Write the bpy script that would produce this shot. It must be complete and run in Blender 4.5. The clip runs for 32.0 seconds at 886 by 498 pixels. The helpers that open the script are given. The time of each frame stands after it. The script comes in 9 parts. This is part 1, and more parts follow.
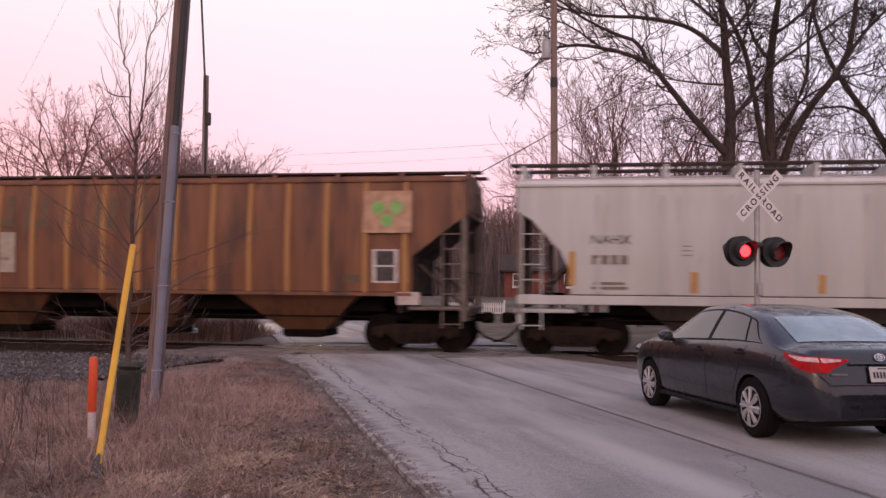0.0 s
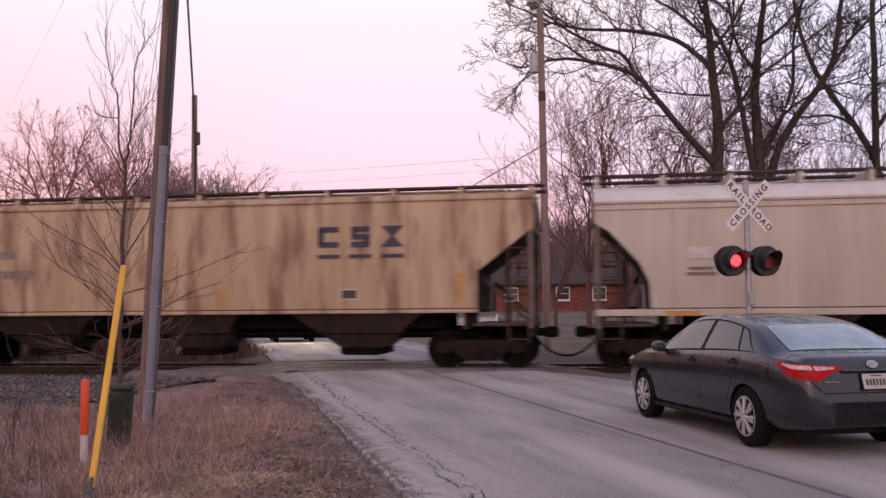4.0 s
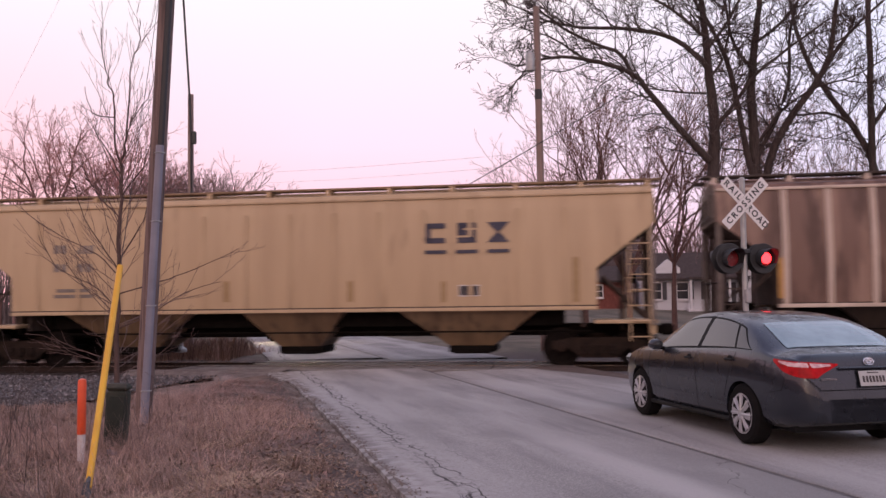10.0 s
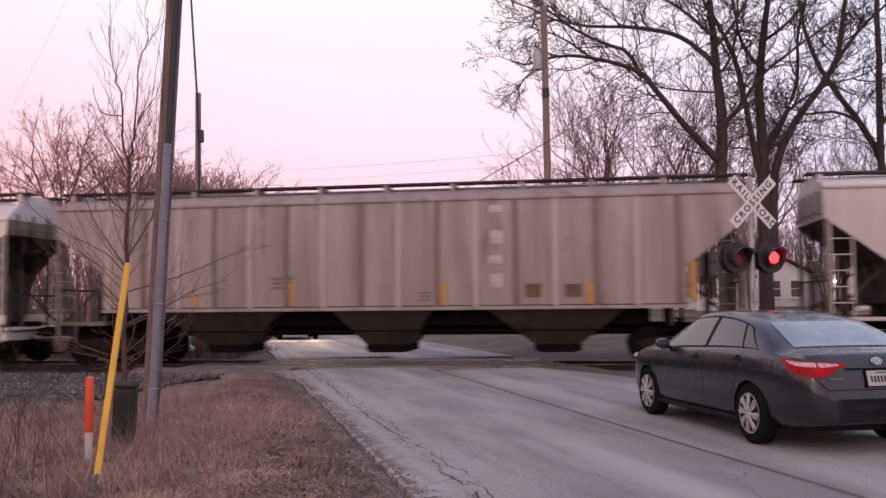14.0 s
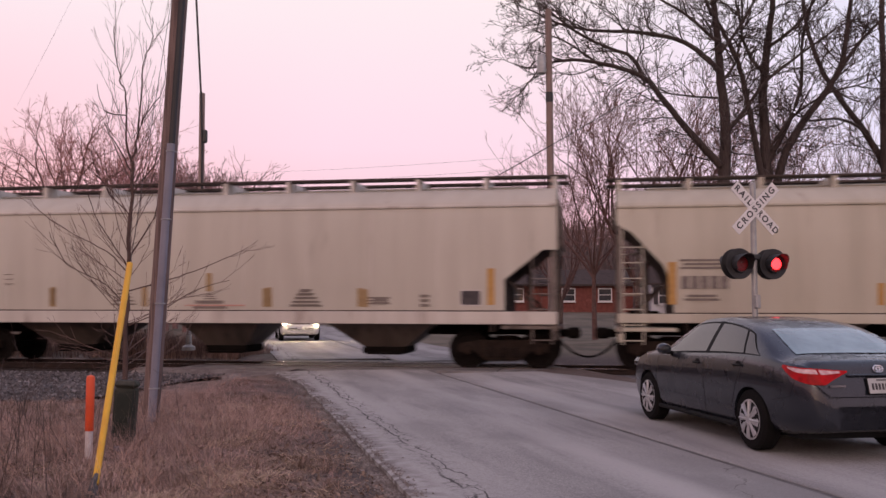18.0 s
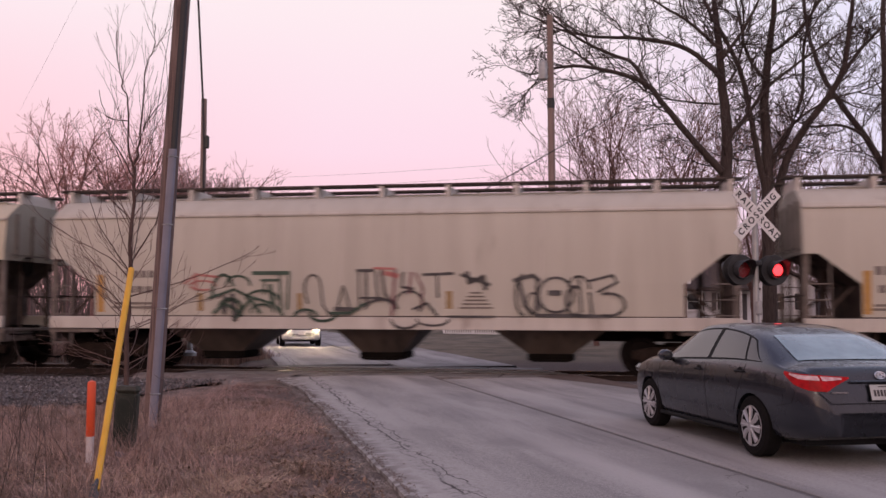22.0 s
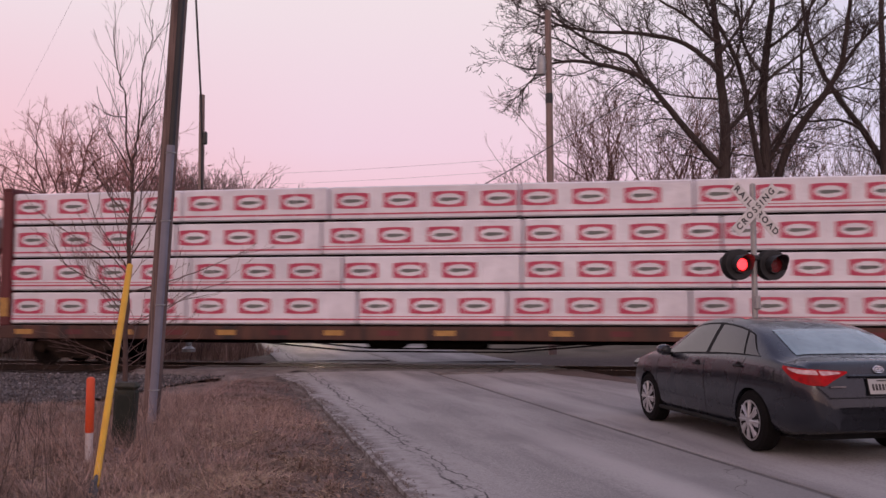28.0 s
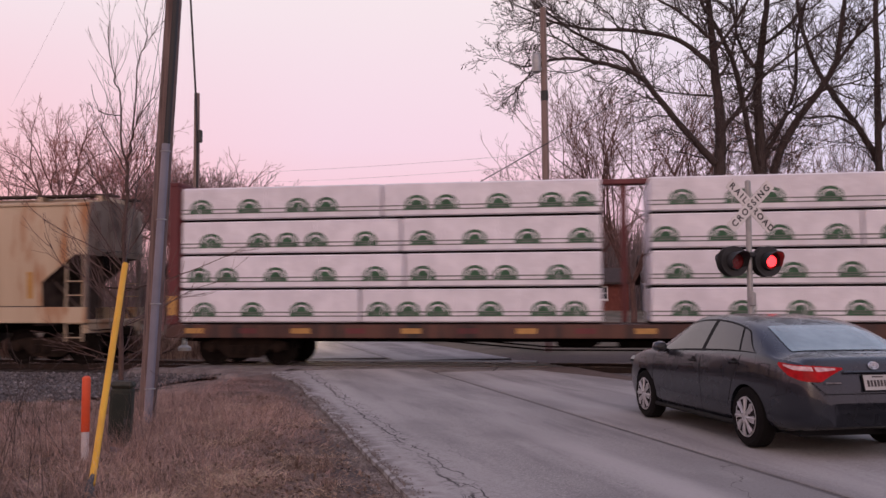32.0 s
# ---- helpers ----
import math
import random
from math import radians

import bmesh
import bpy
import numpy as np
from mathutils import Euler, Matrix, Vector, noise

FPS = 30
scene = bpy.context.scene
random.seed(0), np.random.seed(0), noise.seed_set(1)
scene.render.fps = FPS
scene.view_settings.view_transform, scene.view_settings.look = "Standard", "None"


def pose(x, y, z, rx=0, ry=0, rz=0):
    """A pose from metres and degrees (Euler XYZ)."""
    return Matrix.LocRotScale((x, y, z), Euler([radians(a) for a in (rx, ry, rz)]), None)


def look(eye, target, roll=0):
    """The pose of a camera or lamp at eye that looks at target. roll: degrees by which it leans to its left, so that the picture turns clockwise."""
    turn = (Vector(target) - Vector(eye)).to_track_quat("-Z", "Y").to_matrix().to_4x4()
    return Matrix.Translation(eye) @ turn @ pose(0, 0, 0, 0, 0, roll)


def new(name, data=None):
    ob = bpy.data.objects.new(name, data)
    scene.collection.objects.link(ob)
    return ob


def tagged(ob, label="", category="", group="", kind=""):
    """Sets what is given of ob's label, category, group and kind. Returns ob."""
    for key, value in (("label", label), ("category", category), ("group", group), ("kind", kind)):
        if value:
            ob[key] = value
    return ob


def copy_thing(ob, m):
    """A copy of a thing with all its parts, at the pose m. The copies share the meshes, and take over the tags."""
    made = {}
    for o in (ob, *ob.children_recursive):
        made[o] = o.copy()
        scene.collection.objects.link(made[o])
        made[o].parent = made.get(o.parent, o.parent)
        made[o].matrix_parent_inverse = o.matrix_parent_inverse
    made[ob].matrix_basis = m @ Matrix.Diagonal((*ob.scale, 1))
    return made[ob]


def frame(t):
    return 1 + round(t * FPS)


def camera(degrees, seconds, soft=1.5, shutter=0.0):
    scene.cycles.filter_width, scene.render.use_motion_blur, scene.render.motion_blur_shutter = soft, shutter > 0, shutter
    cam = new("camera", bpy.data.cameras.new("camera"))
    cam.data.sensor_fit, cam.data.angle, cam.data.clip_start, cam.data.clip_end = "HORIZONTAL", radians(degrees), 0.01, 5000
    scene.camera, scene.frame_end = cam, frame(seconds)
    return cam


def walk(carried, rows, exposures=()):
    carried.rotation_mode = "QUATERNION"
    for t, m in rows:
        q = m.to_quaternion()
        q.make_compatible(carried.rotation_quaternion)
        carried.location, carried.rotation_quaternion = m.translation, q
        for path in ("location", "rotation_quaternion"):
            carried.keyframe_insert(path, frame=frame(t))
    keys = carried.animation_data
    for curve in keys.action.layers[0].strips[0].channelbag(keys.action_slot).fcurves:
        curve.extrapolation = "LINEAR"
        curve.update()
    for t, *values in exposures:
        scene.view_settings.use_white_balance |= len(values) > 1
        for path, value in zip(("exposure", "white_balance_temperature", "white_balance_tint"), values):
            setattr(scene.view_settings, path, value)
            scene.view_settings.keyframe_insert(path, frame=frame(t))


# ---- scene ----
cam = camera(51.1, 32.0, soft=1.5, shutter=0.42)
# a hand-held camera that stands beside the road and only sways
walk(cam, [
    (0, pose(0, 0, 1.5, 92.682, -0.606, 0.145)), (0.5, pose(0, 0, 1.5, 92.618, -0.753, 0.134)),
    (1, pose(0, 0, 1.5, 92.768, -0.207, 0.156)), (1.5, pose(0, 0, 1.5, 92.942, 0.275, 0.056)),
    (2, pose(0, 0, 1.5, 93.094, 0.630, -0.109)), (2.5, pose(0, 0, 1.5, 93.162, 0.680, -0.220)),
    (3, pose(0, 0, 1.5, 93.233, 0.494, -0.295)), (3.5, pose(0, 0, 1.5, 93.447, 0.541, -0.345)),
    (5.5, pose(0, 0, 1.5, 93.751, 0.268, -0.221)), (6, pose(0, 0, 1.5, 93.630, 0.435, -0.163)),
    (6.5, pose(0, 0, 1.5, 93.639, 0.525, -0.148)), (7, pose(0, 0, 1.5, 93.684, 0.307, -0.205)),
    (7.5, pose(0, 0, 1.5, 93.667, 0.467, -0.320)), (8, pose(0, 0, 1.5, 93.559, 0.537, -0.383)),
    (8.5, pose(0, 0, 1.5, 93.488, 0.724, -0.398)), (9, pose(0, 0, 1.5, 93.434, 0.699, -0.439)),
    (9.5, pose(0, 0, 1.5, 93.456, 0.736, -0.476)), (10, pose(0, 0, 1.5, 93.524, 0.678, -0.510)),
    (10.5, pose(0, 0, 1.5, 93.478, 0.511, -0.489)), (11, pose(0, 0, 1.5, 93.455, 0.513, -0.417)),
    (11.5, pose(0, 0, 1.5, 93.499, 0.326, -0.292)), (12, pose(0, 0, 1.5, 93.558, 0.323, -0.234)),
    (12.5, pose(0, 0, 1.5, 93.555, 0.398, -0.200)), (13, pose(0, 0, 1.5, 93.503, 0.301, -0.144)),
    (13.5, pose(0, 0, 1.5, 93.437, 0.416, -0.102)), (14, pose(0, 0, 1.5, 93.452, 0.558, -0.095)),
    (14.5, pose(0, 0, 1.5, 93.548, 0.470, -0.085)), (16.5, pose(0, 0, 1.5, 93.727, 0.217, -0.149)),
    (17, pose(0, 0, 1.5, 93.713, 0.089, -0.138)), (17.5, pose(0, 0, 1.5, 93.653, -0.044, -0.067)),
    (18, pose(0, 0, 1.5, 93.619, -0.077, -0.004)), (18.5, pose(0, 0, 1.5, 93.591, -0.113, 0.047)),
    (19, pose(0, 0, 1.5, 93.571, -0.322, 0.102)), (19.5, pose(0, 0, 1.5, 93.561, -0.435, 0.145)),
    (20, pose(0, 0, 1.5, 93.587, -0.208, 0.129)), (20.5, pose(0, 0, 1.5, 93.623, -0.189, 0.115)),
    (21, pose(0, 0, 1.5, 93.728, -0.022, 0.103)), (21.5, pose(0, 0, 1.5, 93.880, -0.171, 0.089)),
    (22, pose(0, 0, 1.5, 93.975, -0.154, 0.078)), (22.5, pose(0, 0, 1.5, 94.024, -0.051, 0.030)),
    (23, pose(0, 0, 1.5, 93.964, -0.060, -0.006)), (23.5, pose(0, 0, 1.5, 93.868, -0.053, -0.015)),
    (24, pose(0, 0, 1.5, 93.812, -0.049, -0.024)), (24.5, pose(0, 0, 1.5, 93.784, -0.067, -0.010)),
    (25, pose(0, 0, 1.5, 93.757, -0.003, -0.008)), (25.5, pose(0, 0, 1.5, 93.739, -0.002, 0.010)),
    (27.5, pose(0, 0, 1.5, 93.704, -0.036, 0.030)), (28, pose(0, 0, 1.5, 93.698, 0.000, -0.000)),
    (28.5, pose(0, 0, 1.5, 93.788, 0.101, -0.073)), (29, pose(0, 0, 1.5, 93.841, 0.064, -0.096)),
    (29.5, pose(0, 0, 1.5, 93.800, 0.008, -0.065)), (30, pose(0, 0, 1.5, 93.819, 0.072, -0.099)),
    (30.5, pose(0, 0, 1.5, 93.770, 0.101, -0.125)), (31, pose(0, 0, 1.5, 93.614, 0.049, -0.113)),
    (31.5, pose(0, 0, 1.5, 93.461, 0.081, -0.127)), (32, pose(0, 0, 1.5, 93.556, 0.195, -0.248)),
], [(0, 0.16, 6850, 12), (1, 0.29, 6800, 12), (2.7, 0.17, 6650, 12), (5.8, 0.08, 6600, 11), (7, 0.0, 6600, 11), (9, 0.20, 6500, 10), (13, 0.06, 6450, 10), (14.3, 0.2, 6600, 11), (16.5, 0.02, 6650, 11), (20, -0.02, 6800, 11),
    (22.5, -0.02, 6700, 11), (25.5, -0.08, 6700, 11), (28.5, -0.20, 6650, 13), (30.5, -0.12, 6650, 11), (32, -0.11, 6650, 11)])

# ---- dusk sky and light ----
world = bpy.data.worlds.new("dusk_sky")
scene.world = world
world.use_nodes = True
wn, wl = world.node_tree.nodes, world.node_tree.links
wn.clear()


def wnode(kind, **kw):
    n = wn.new(kind)
    for k, v in kw.items():
        n.inputs[k].default_value = v
    return n


w_out = wnode("ShaderNodeOutputWorld")
w_bg = wnode("ShaderNodeBackground", Strength=1.0)
w_co = wnode("ShaderNodeTexCoord")
w_xyz = wnode("ShaderNodeSeparateXYZ")
wl.new(w_co.outputs["Generated"], w_xyz.inputs[0])
# height above the horizon: pink belt low down, pale lilac above it
w_h = wn.new("ShaderNodeValToRGB")
SKY = [(0.0, (0.86, 0.47, 0.55)), (0.08, (0.92, 0.51, 0.65)), (0.17, (0.93, 0.665, 0.815)), (0.32, (0.95, 0.81, 0.87)), (0.75, (0.33, 0.33, 0.52))]
while len(w_h.color_ramp.elements) < len(SKY):
    w_h.color_ramp.elements.new(0.5)
for e, (p, c) in zip(w_h.color_ramp.elements, SKY):
    e.position, e.color = p, (*c, 1)
wl.new(w_xyz.outputs["Z"], w_h.inputs[0])
# towards the right the sky is bluer
w_side = wnode("ShaderNodeMapRange")
w_side.inputs["From Min"].default_value, w_side.inputs["From Max"].default_value = 0.10, 0.62
wl.new(w_xyz.outputs["X"], w_side.inputs["Value"])
w_mix = wn.new("ShaderNodeMixRGB")
w_mix.inputs[2].default_value = (0.66, 0.72, 0.98, 1)
wl.new(w_side.outputs[0], w_mix.inputs[0])
wl.new(w_h.outputs[0], w_mix.inputs[1])
# behind the camera the western sky, where the sun has just gone, is brighter and warm
w_west = wnode("ShaderNodeMapRange")
w_west.inputs["From Min"].default_value, w_west.inputs["From Max"].default_value = 0.1, -0.9
wl.new(w_xyz.outputs["Y"], w_west.inputs["Value"])
w_glow = wn.new("ShaderNodeMixRGB")
w_glow.inputs[2].default_value = (0.85, 0.59, 0.66, 1)
wl.new(w_west.outputs[0], w_glow.inputs[0])
wl.new(w_mix.outputs[0], w_glow.inputs[1])
# low on the left the afterglow is salmon pink
w_left = wnode("ShaderNodeMapRange")
w_left.inputs["From Min"].default_value, w_left.inputs["From Max"].default_value = -0.12, -0.46
wl.new(w_xyz.outputs["X"], w_left.inputs["Value"])
w_low = wnode("ShaderNodeMapRange")
w_low.inputs["From Min"].default_value, w_low.inputs["From Max"].default_value, w_low.inputs["To Max"].default_value = 0.30, 0.10, 0.65
wl.new(w_xyz.outputs["Z"], w_low.inputs["Value"])
w_both = wn.new("ShaderNodeMath")
w_both.operation = "MULTIPLY"
wl.new(w_left.outputs[0], w_both.inputs[0])
wl.new(w_low.outputs[0], w_both.inputs[1])
w_salmon = wn.new("ShaderNodeMixRGB")
w_salmon.inputs[2].default_value = (1.0, 0.50, 0.53, 1)
wl.new(w_both.outputs[0], w_salmon.inputs[0])
wl.new(w_glow.outputs[0], w_salmon.inputs[1])
w_sky = wn.new("ShaderNodeTexSky")
w_sky.sky_type, w_sky.sun_disc = "NISHITA", False
w_sky.sun_elevation, w_sky.sun_rotation = radians(3), radians(190)
w_add = wn.new("ShaderNodeMixRGB")
w_add.blend_type = "ADD"
w_add.inputs[0].default_value = 0.03
wl.new(w_salmon.outputs[0], w_add.inputs[1])
wl.new(w_sky.outputs[0], w_add.inputs[2])
wl.new(w_add.outputs[0], w_bg.inputs["Color"])
wl.new(w_bg.outputs[0], w_out.inputs[0])

sun = new("sun", bpy.data.lights.new("sun", "SUN"))
sun.data.energy, sun.data.angle, sun.data.color = 0.5, radians(25), (1.0, 0.86, 0.76)
sun.matrix_world = look((-6, -30, 16), (0, 10, 0))

# ---- materials ----
MATS = {}


def mat(name, c1, c2=None, scale=3.0, rough=0.8, metal=0.0, bump=0.25, fine=60.0, stretch=(1, 1, 1), c3=None, third=0.55, third_scale=0.7,
        emit=None, power=0.0, jitter=0.0, coat=0.0, spread=(0.35, 0.65), third_stretch=None, island=0.0, spec=0.5):
    """A surface of two colours mixed by noise at one scale, a third in stains at another, with fine relief."""
    if name in MATS:
        return MATS[name]
    m = bpy.data.materials.new(name)
    m.use_nodes = True
    n, l = m.node_tree.nodes, m.node_tree.links
    b = n["Principled BSDF"]
    b.inputs["Roughness"].default_value, b.inputs["Metallic"].default_value = rough, metal
    b.inputs["Coat Weight"].default_value, b.inputs["Specular IOR Level"].default_value = coat, spec
    co = n.new("ShaderNodeTexCoord")

    def noise_node(sc, st, detail=5):
        mp = n.new("ShaderNodeMapping")
        mp.inputs["Scale"].default_value = st
        l.new(co.outputs["Object"], mp.inputs[0])
        t = n.new("ShaderNodeTexNoise")
        t.inputs["Scale"].default_value, t.inputs["Detail"].default_value = sc, detail
        l.new(mp.outputs[0], t.inputs["Vector"])
        return t

    def ramp(src, a, z):
        r = n.new("ShaderNodeMapRange")
        r.inputs["From Min"].default_value, r.inputs["From Max"].default_value = a, z
        l.new(src, r.inputs["Value"])
        return r.outputs[0]

    def mix(f, a, z):
        x = n.new("ShaderNodeMixRGB")
        l.new(f, x.inputs[0])
        for i, v in ((1, a), (2, z)):
            if isinstance(v, tuple):
                x.inputs[i].default_value = (*v, 1)
            else:
                l.new(v, x.inputs[i])
        return x.outputs[0]

    c2 = c2 or tuple(v * 0.8 for v in c1)
    big = noise_node(scale, stretch)
    col = mix(ramp(big.outputs["Fac"], *spread), c1, c2)
    if c3:
        st = noise_node(third_scale, third_stretch or stretch, 6)
        col = mix(ramp(st.outputs["Fac"], third, third + 0.14), col, c3)
    if jitter:
        info = n.new("ShaderNodeObjectInfo")
        hsv = n.new("ShaderNodeHueSaturation")
        l.new(ramp(info.outputs["Random"], 0, 1), hsv.inputs["Value"])
        hsv.inputs["Value"].default_value = 1
        mr = n.new("ShaderNodeMapRange")
        mr.inputs["To Min"].default_value, mr.inputs["To Max"].default_value = 1 - jitter, 1 + jitter
        l.new(info.outputs["Random"], mr.inputs["Value"])
        l.new(mr.outputs[0], hsv.inputs["Value"])
        l.new(col, hsv.inputs["Color"])
        col = hsv.outputs[0]
    if island:
        geo = n.new("ShaderNodeNewGeometry")
        hs = n.new("ShaderNodeHueSaturation")
        ir = n.new("ShaderNodeMapRange")
        ir.inputs["To Min"].default_value, ir.inputs["To Max"].default_value = 1 - island, 1 + island
        l.new(geo.outputs["Random Per Island"], ir.inputs["Value"])
        l.new(ir.outputs[0], hs.inputs["Value"])
        l.new(col, hs.inputs["Color"])
        col = hs.outputs[0]
    l.new(col, b.inputs["Base Color"])
    fn = noise_node(fine, (1, 1, 1), 3)
    if bump:
        bp = n.new("ShaderNodeBump")
        bp.inputs["Strength"].default_value, bp.inputs["Distance"].default_value = bump, 0.02
        l.new(fn.outputs["Fac"], bp.inputs["Height"])
        l.new(bp.outputs[0], b.inputs["Normal"])
    rr = n.new("ShaderNodeMapRange")
    rr.inputs["To Min"].default_value, rr.inputs["To Max"].default_value = max(0.02, rough - 0.12), min(1, rough + 0.12)
    l.new(big.outputs["Fac"], rr.inputs["Value"])
    l.new(rr.outputs[0], b.inputs["Roughness"])
    if emit:
        b.inputs["Emission Color"].default_value, b.inputs["Emission Strength"].default_value = (*emit, 1), power
    MATS[name] = m
    return m


def glass(name, tint=(0.9, 0.95, 0.95), rough=0.02):
    m = bpy.data.materials.new(name)
    m.use_nodes = True
    b = m.node_tree.nodes["Principled BSDF"]
    b.inputs["Base Color"].default_value = (*tint, 1)
    b.inputs["Roughness"].default_value, b.inputs["Transmission Weight"].default_value, b.inputs["IOR"].default_value = rough, 1.0, 1.45
    return m


# ---- mesh helpers ----
class Shape:
    """Collects vertices and faces of one mesh."""

    def __init__(self):
        self.v, self.f = [], []

    def add(self, verts, faces):
        o = len(self.v)
        self.v += [tuple(p) for p in verts]
        self.f += [tuple(i + o for i in f) for f in faces]
        return self

    def box(self, c, s, bev=0.0, m=None):
        hx, hy, hz = s[0] / 2, s[1] / 2, s[2] / 2
        if bev <= 0:
            vs = [(x, y, z) for x in (-hx, hx) for y in (-hy, hy) for z in (-hz, hz)]
            fs = [(0, 1, 3, 2), (4, 6, 7, 5), (0, 4, 5, 1), (2, 3, 7, 6), (0, 2, 6, 4), (1, 5, 7, 3)]
        else:
            k = min(bev, hx * 0.9, hy * 0.9, hz * 0.9)
            vs, idx = [], {}
            for sx in (-1, 1):
                for sy in (-1, 1):
                    for sz in (-1, 1):
                        for a in range(3):
                            p = [sx * (hx - k), sy * (hy - k), sz * (hz - k)]
                            p[a] = (sx * hx, sy * hy, sz * hz)[a]
                            idx[sx, sy, sz, a] = len(vs)
                            vs.append(tuple(p))
            fs = []
            for a in range(3):
                o1, o2 = (a + 1) % 3, (a + 2) % 3
                for sg in (-1, 1):
                    q = []
                    for d1, d2 in ((-1, -1), (1, -1), (1, 1), (-1, 1)):
                        sgn = [0, 0, 0]
                        sgn[a], sgn[o1], sgn[o2] = sg, d1, d2
                        q.append(idx[(*sgn, a)])
                    fs.append(tuple(q if sg > 0 else q[::-1]))
                for d1 in (-1, 1):
                    for d2 in (-1, 1):
                        s1, s2 = [0, 0, 0], [0, 0, 0]
                        s1[a], s2[a] = -1, 1
                        s1[o1] = s2[o1] = d1
                        s1[o2] = s2[o2] = d2
                        q = (idx[(*s1, o1)], idx[(*s2, o1)], idx[(*s2, o2)], idx[(*s1, o2)])
                        fs.append(q if d1 * d2 > 0 else q[::-1])
            for sx in (-1, 1):
                for sy in (-1, 1):
                    for sz in (-1, 1):
                        q = tuple(idx[sx, sy, sz, a] for a in range(3))
                        fs.append(q if sx * sy * sz > 0 else q[::-1])
        c = Vector(c)
        if m is not None:
            vs = [m @ Vector(p) for p in vs]
        return self.add([Vector(p) + c for p in vs], fs)

    def tube(self, pts, radii, sides=6, caps=True):
        pts = [Vector(p) for p in pts]
        if not isinstance(radii, (list, tuple)):
            radii = [radii] * len(pts)
        vs, fs = [], []
        up = Vector((0.31, 0.17, 0.93))
        for i, (p, r) in enumerate(zip(pts, radii)):
            d = (pts[min(i + 1, len(pts) - 1)] - pts[max(i - 1, 0)]).normalized()
            a = d.cross(up)
            if a.length < 0.1:
                a = d.cross(Vector((1, 0, 0)))
            a.normalize()
            b = d.cross(a)
            for k in range(sides):
                w = 2 * math.pi * k / sides
                vs.append(p + (a * math.cos(w) + b * math.sin(w)) * r)
        for i in range(len(pts) - 1):
            for k in range(sides):
                q = (k + 1) % sides
                fs.append((i * sides + k, i * sides + q, (i + 1) * sides + q, (i + 1) * sides + k))
        if caps:
            fs.append(tuple(range(sides))[::-1])
            fs.append(tuple((len(pts) - 1) * sides + k for k in range(sides)))
        return self.add(vs, fs)

    def lathe(self, prof, axis="z", sides=24, c=(0, 0, 0)):
        """Turns (radius, height) pairs round an axis."""
        vs, fs = [], []
        for r, h in prof:
            for k in range(sides):
                w = 2 * math.pi * k / sides
                u, v = r * math.cos(w), r * math.sin(w)
                p = {"z": (u, v, h), "y": (v, h, u), "x": (h, u, v)}[axis]
                vs.append((p[0] + c[0], p[1] + c[1], p[2] + c[2]))
        for i in range(len(prof) - 1):
            for k in range(sides):
                q = (k + 1) % sides
                fs.append((i * sides + k, i * sides + q, (i + 1) * sides + q, (i + 1) * sides + k))
        fs.append(tuple(range(sides))[::-1])
        fs.append(tuple((len(prof) - 1) * sides + k for k in range(sides)))
        return self.add(vs, fs)

    def plate(self, poly, y0, y1):
        """A polygon in x and z, given depth along y (y0 < y1)."""
        n = len(poly)
        vs = [(x, y0, z) for x, z in poly] + [(x, y1, z) for x, z in poly]
        fs = [tuple(range(n)), tuple(range(2 * n - 1, n - 1, -1))]
        fs += [(i, i + n, (i + 1) % n + n, (i + 1) % n) for i in range(n)]
        return self.add(vs, fs)

    def quad(self, a, b, c, d):
        return self.add([a, b, c, d], [(0, 1, 2, 3)])

    def mesh(self, name="mesh", smooth=False, plain=False):
        me = bpy.data.meshes.new(name)
        me.from_pydata(self.v, [], self.f)
        me.update()
        if plain:
            return me
        bm = bmesh.new()
        bm.from_mesh(me)
        bmesh.ops.recalc_face_normals(bm, faces=bm.faces)
        bm.to_mesh(me)
        bm.free()
        if smooth:
            soften(me, 40)
        return me


def soften(me, degrees=35):
    """Smooth shading with sharp edges above an angle."""
    me.polygons.foreach_set("use_smooth", [True] * len(me.polygons))
    me.set_sharp_from_angle(angle=radians(degrees))


def part(name, shape, material, parent=None, label="", m=None, smooth=False):
    """Links a mesh (a Shape, a bmesh or mesh data) as one object under a thing or a part."""
    if isinstance(shape, Shape):
        me = shape.mesh(name, smooth)
    elif isinstance(shape, bmesh.types.BMesh):
        me = bpy.data.meshes.new(name)
        shape.to_mesh(me)
        shape.free()
        if smooth:
            soften(me)
    else:
        me = shape
    if material and not me.materials:
        me.materials.append(material)
    ob = new(name, me)
    if parent:
        ob.parent = parent
    if m is not None:
        ob.matrix_local = m
    if label:
        tagged(ob, label)
    return ob


def thing(name, label, category, m=None, group="", kind=""):
    ob = tagged(new(name), label, category, group, kind)
    ob.empty_display_size = 0.2
    if m is not None:
        ob.matrix_world = m
    return ob


def lettering(text, size, depth=0.004, spacing=1.0, bold=0.0):
    """Writing in the built-in font, as a mesh in x and z, facing -y, centred."""
    cu = bpy.data.curves.new("writing", "FONT")
    cu.body, cu.size, cu.extrude, cu.align_x, cu.align_y, cu.space_character = text, size, depth, "CENTER", "CENTER", spacing
    cu.resolution_u, cu.offset = 3, bold
    ob = bpy.data.objects.new("writing", cu)
    scene.collection.objects.link(ob)
    me = bpy.data.meshes.new_from_object(ob.evaluated_get(bpy.context.evaluated_depsgraph_get()))
    bpy.data.objects.remove(ob)
    bpy.data.curves.remove(cu)
    me.transform(Matrix.Rotation(radians(90), 4, "X"))
    return me

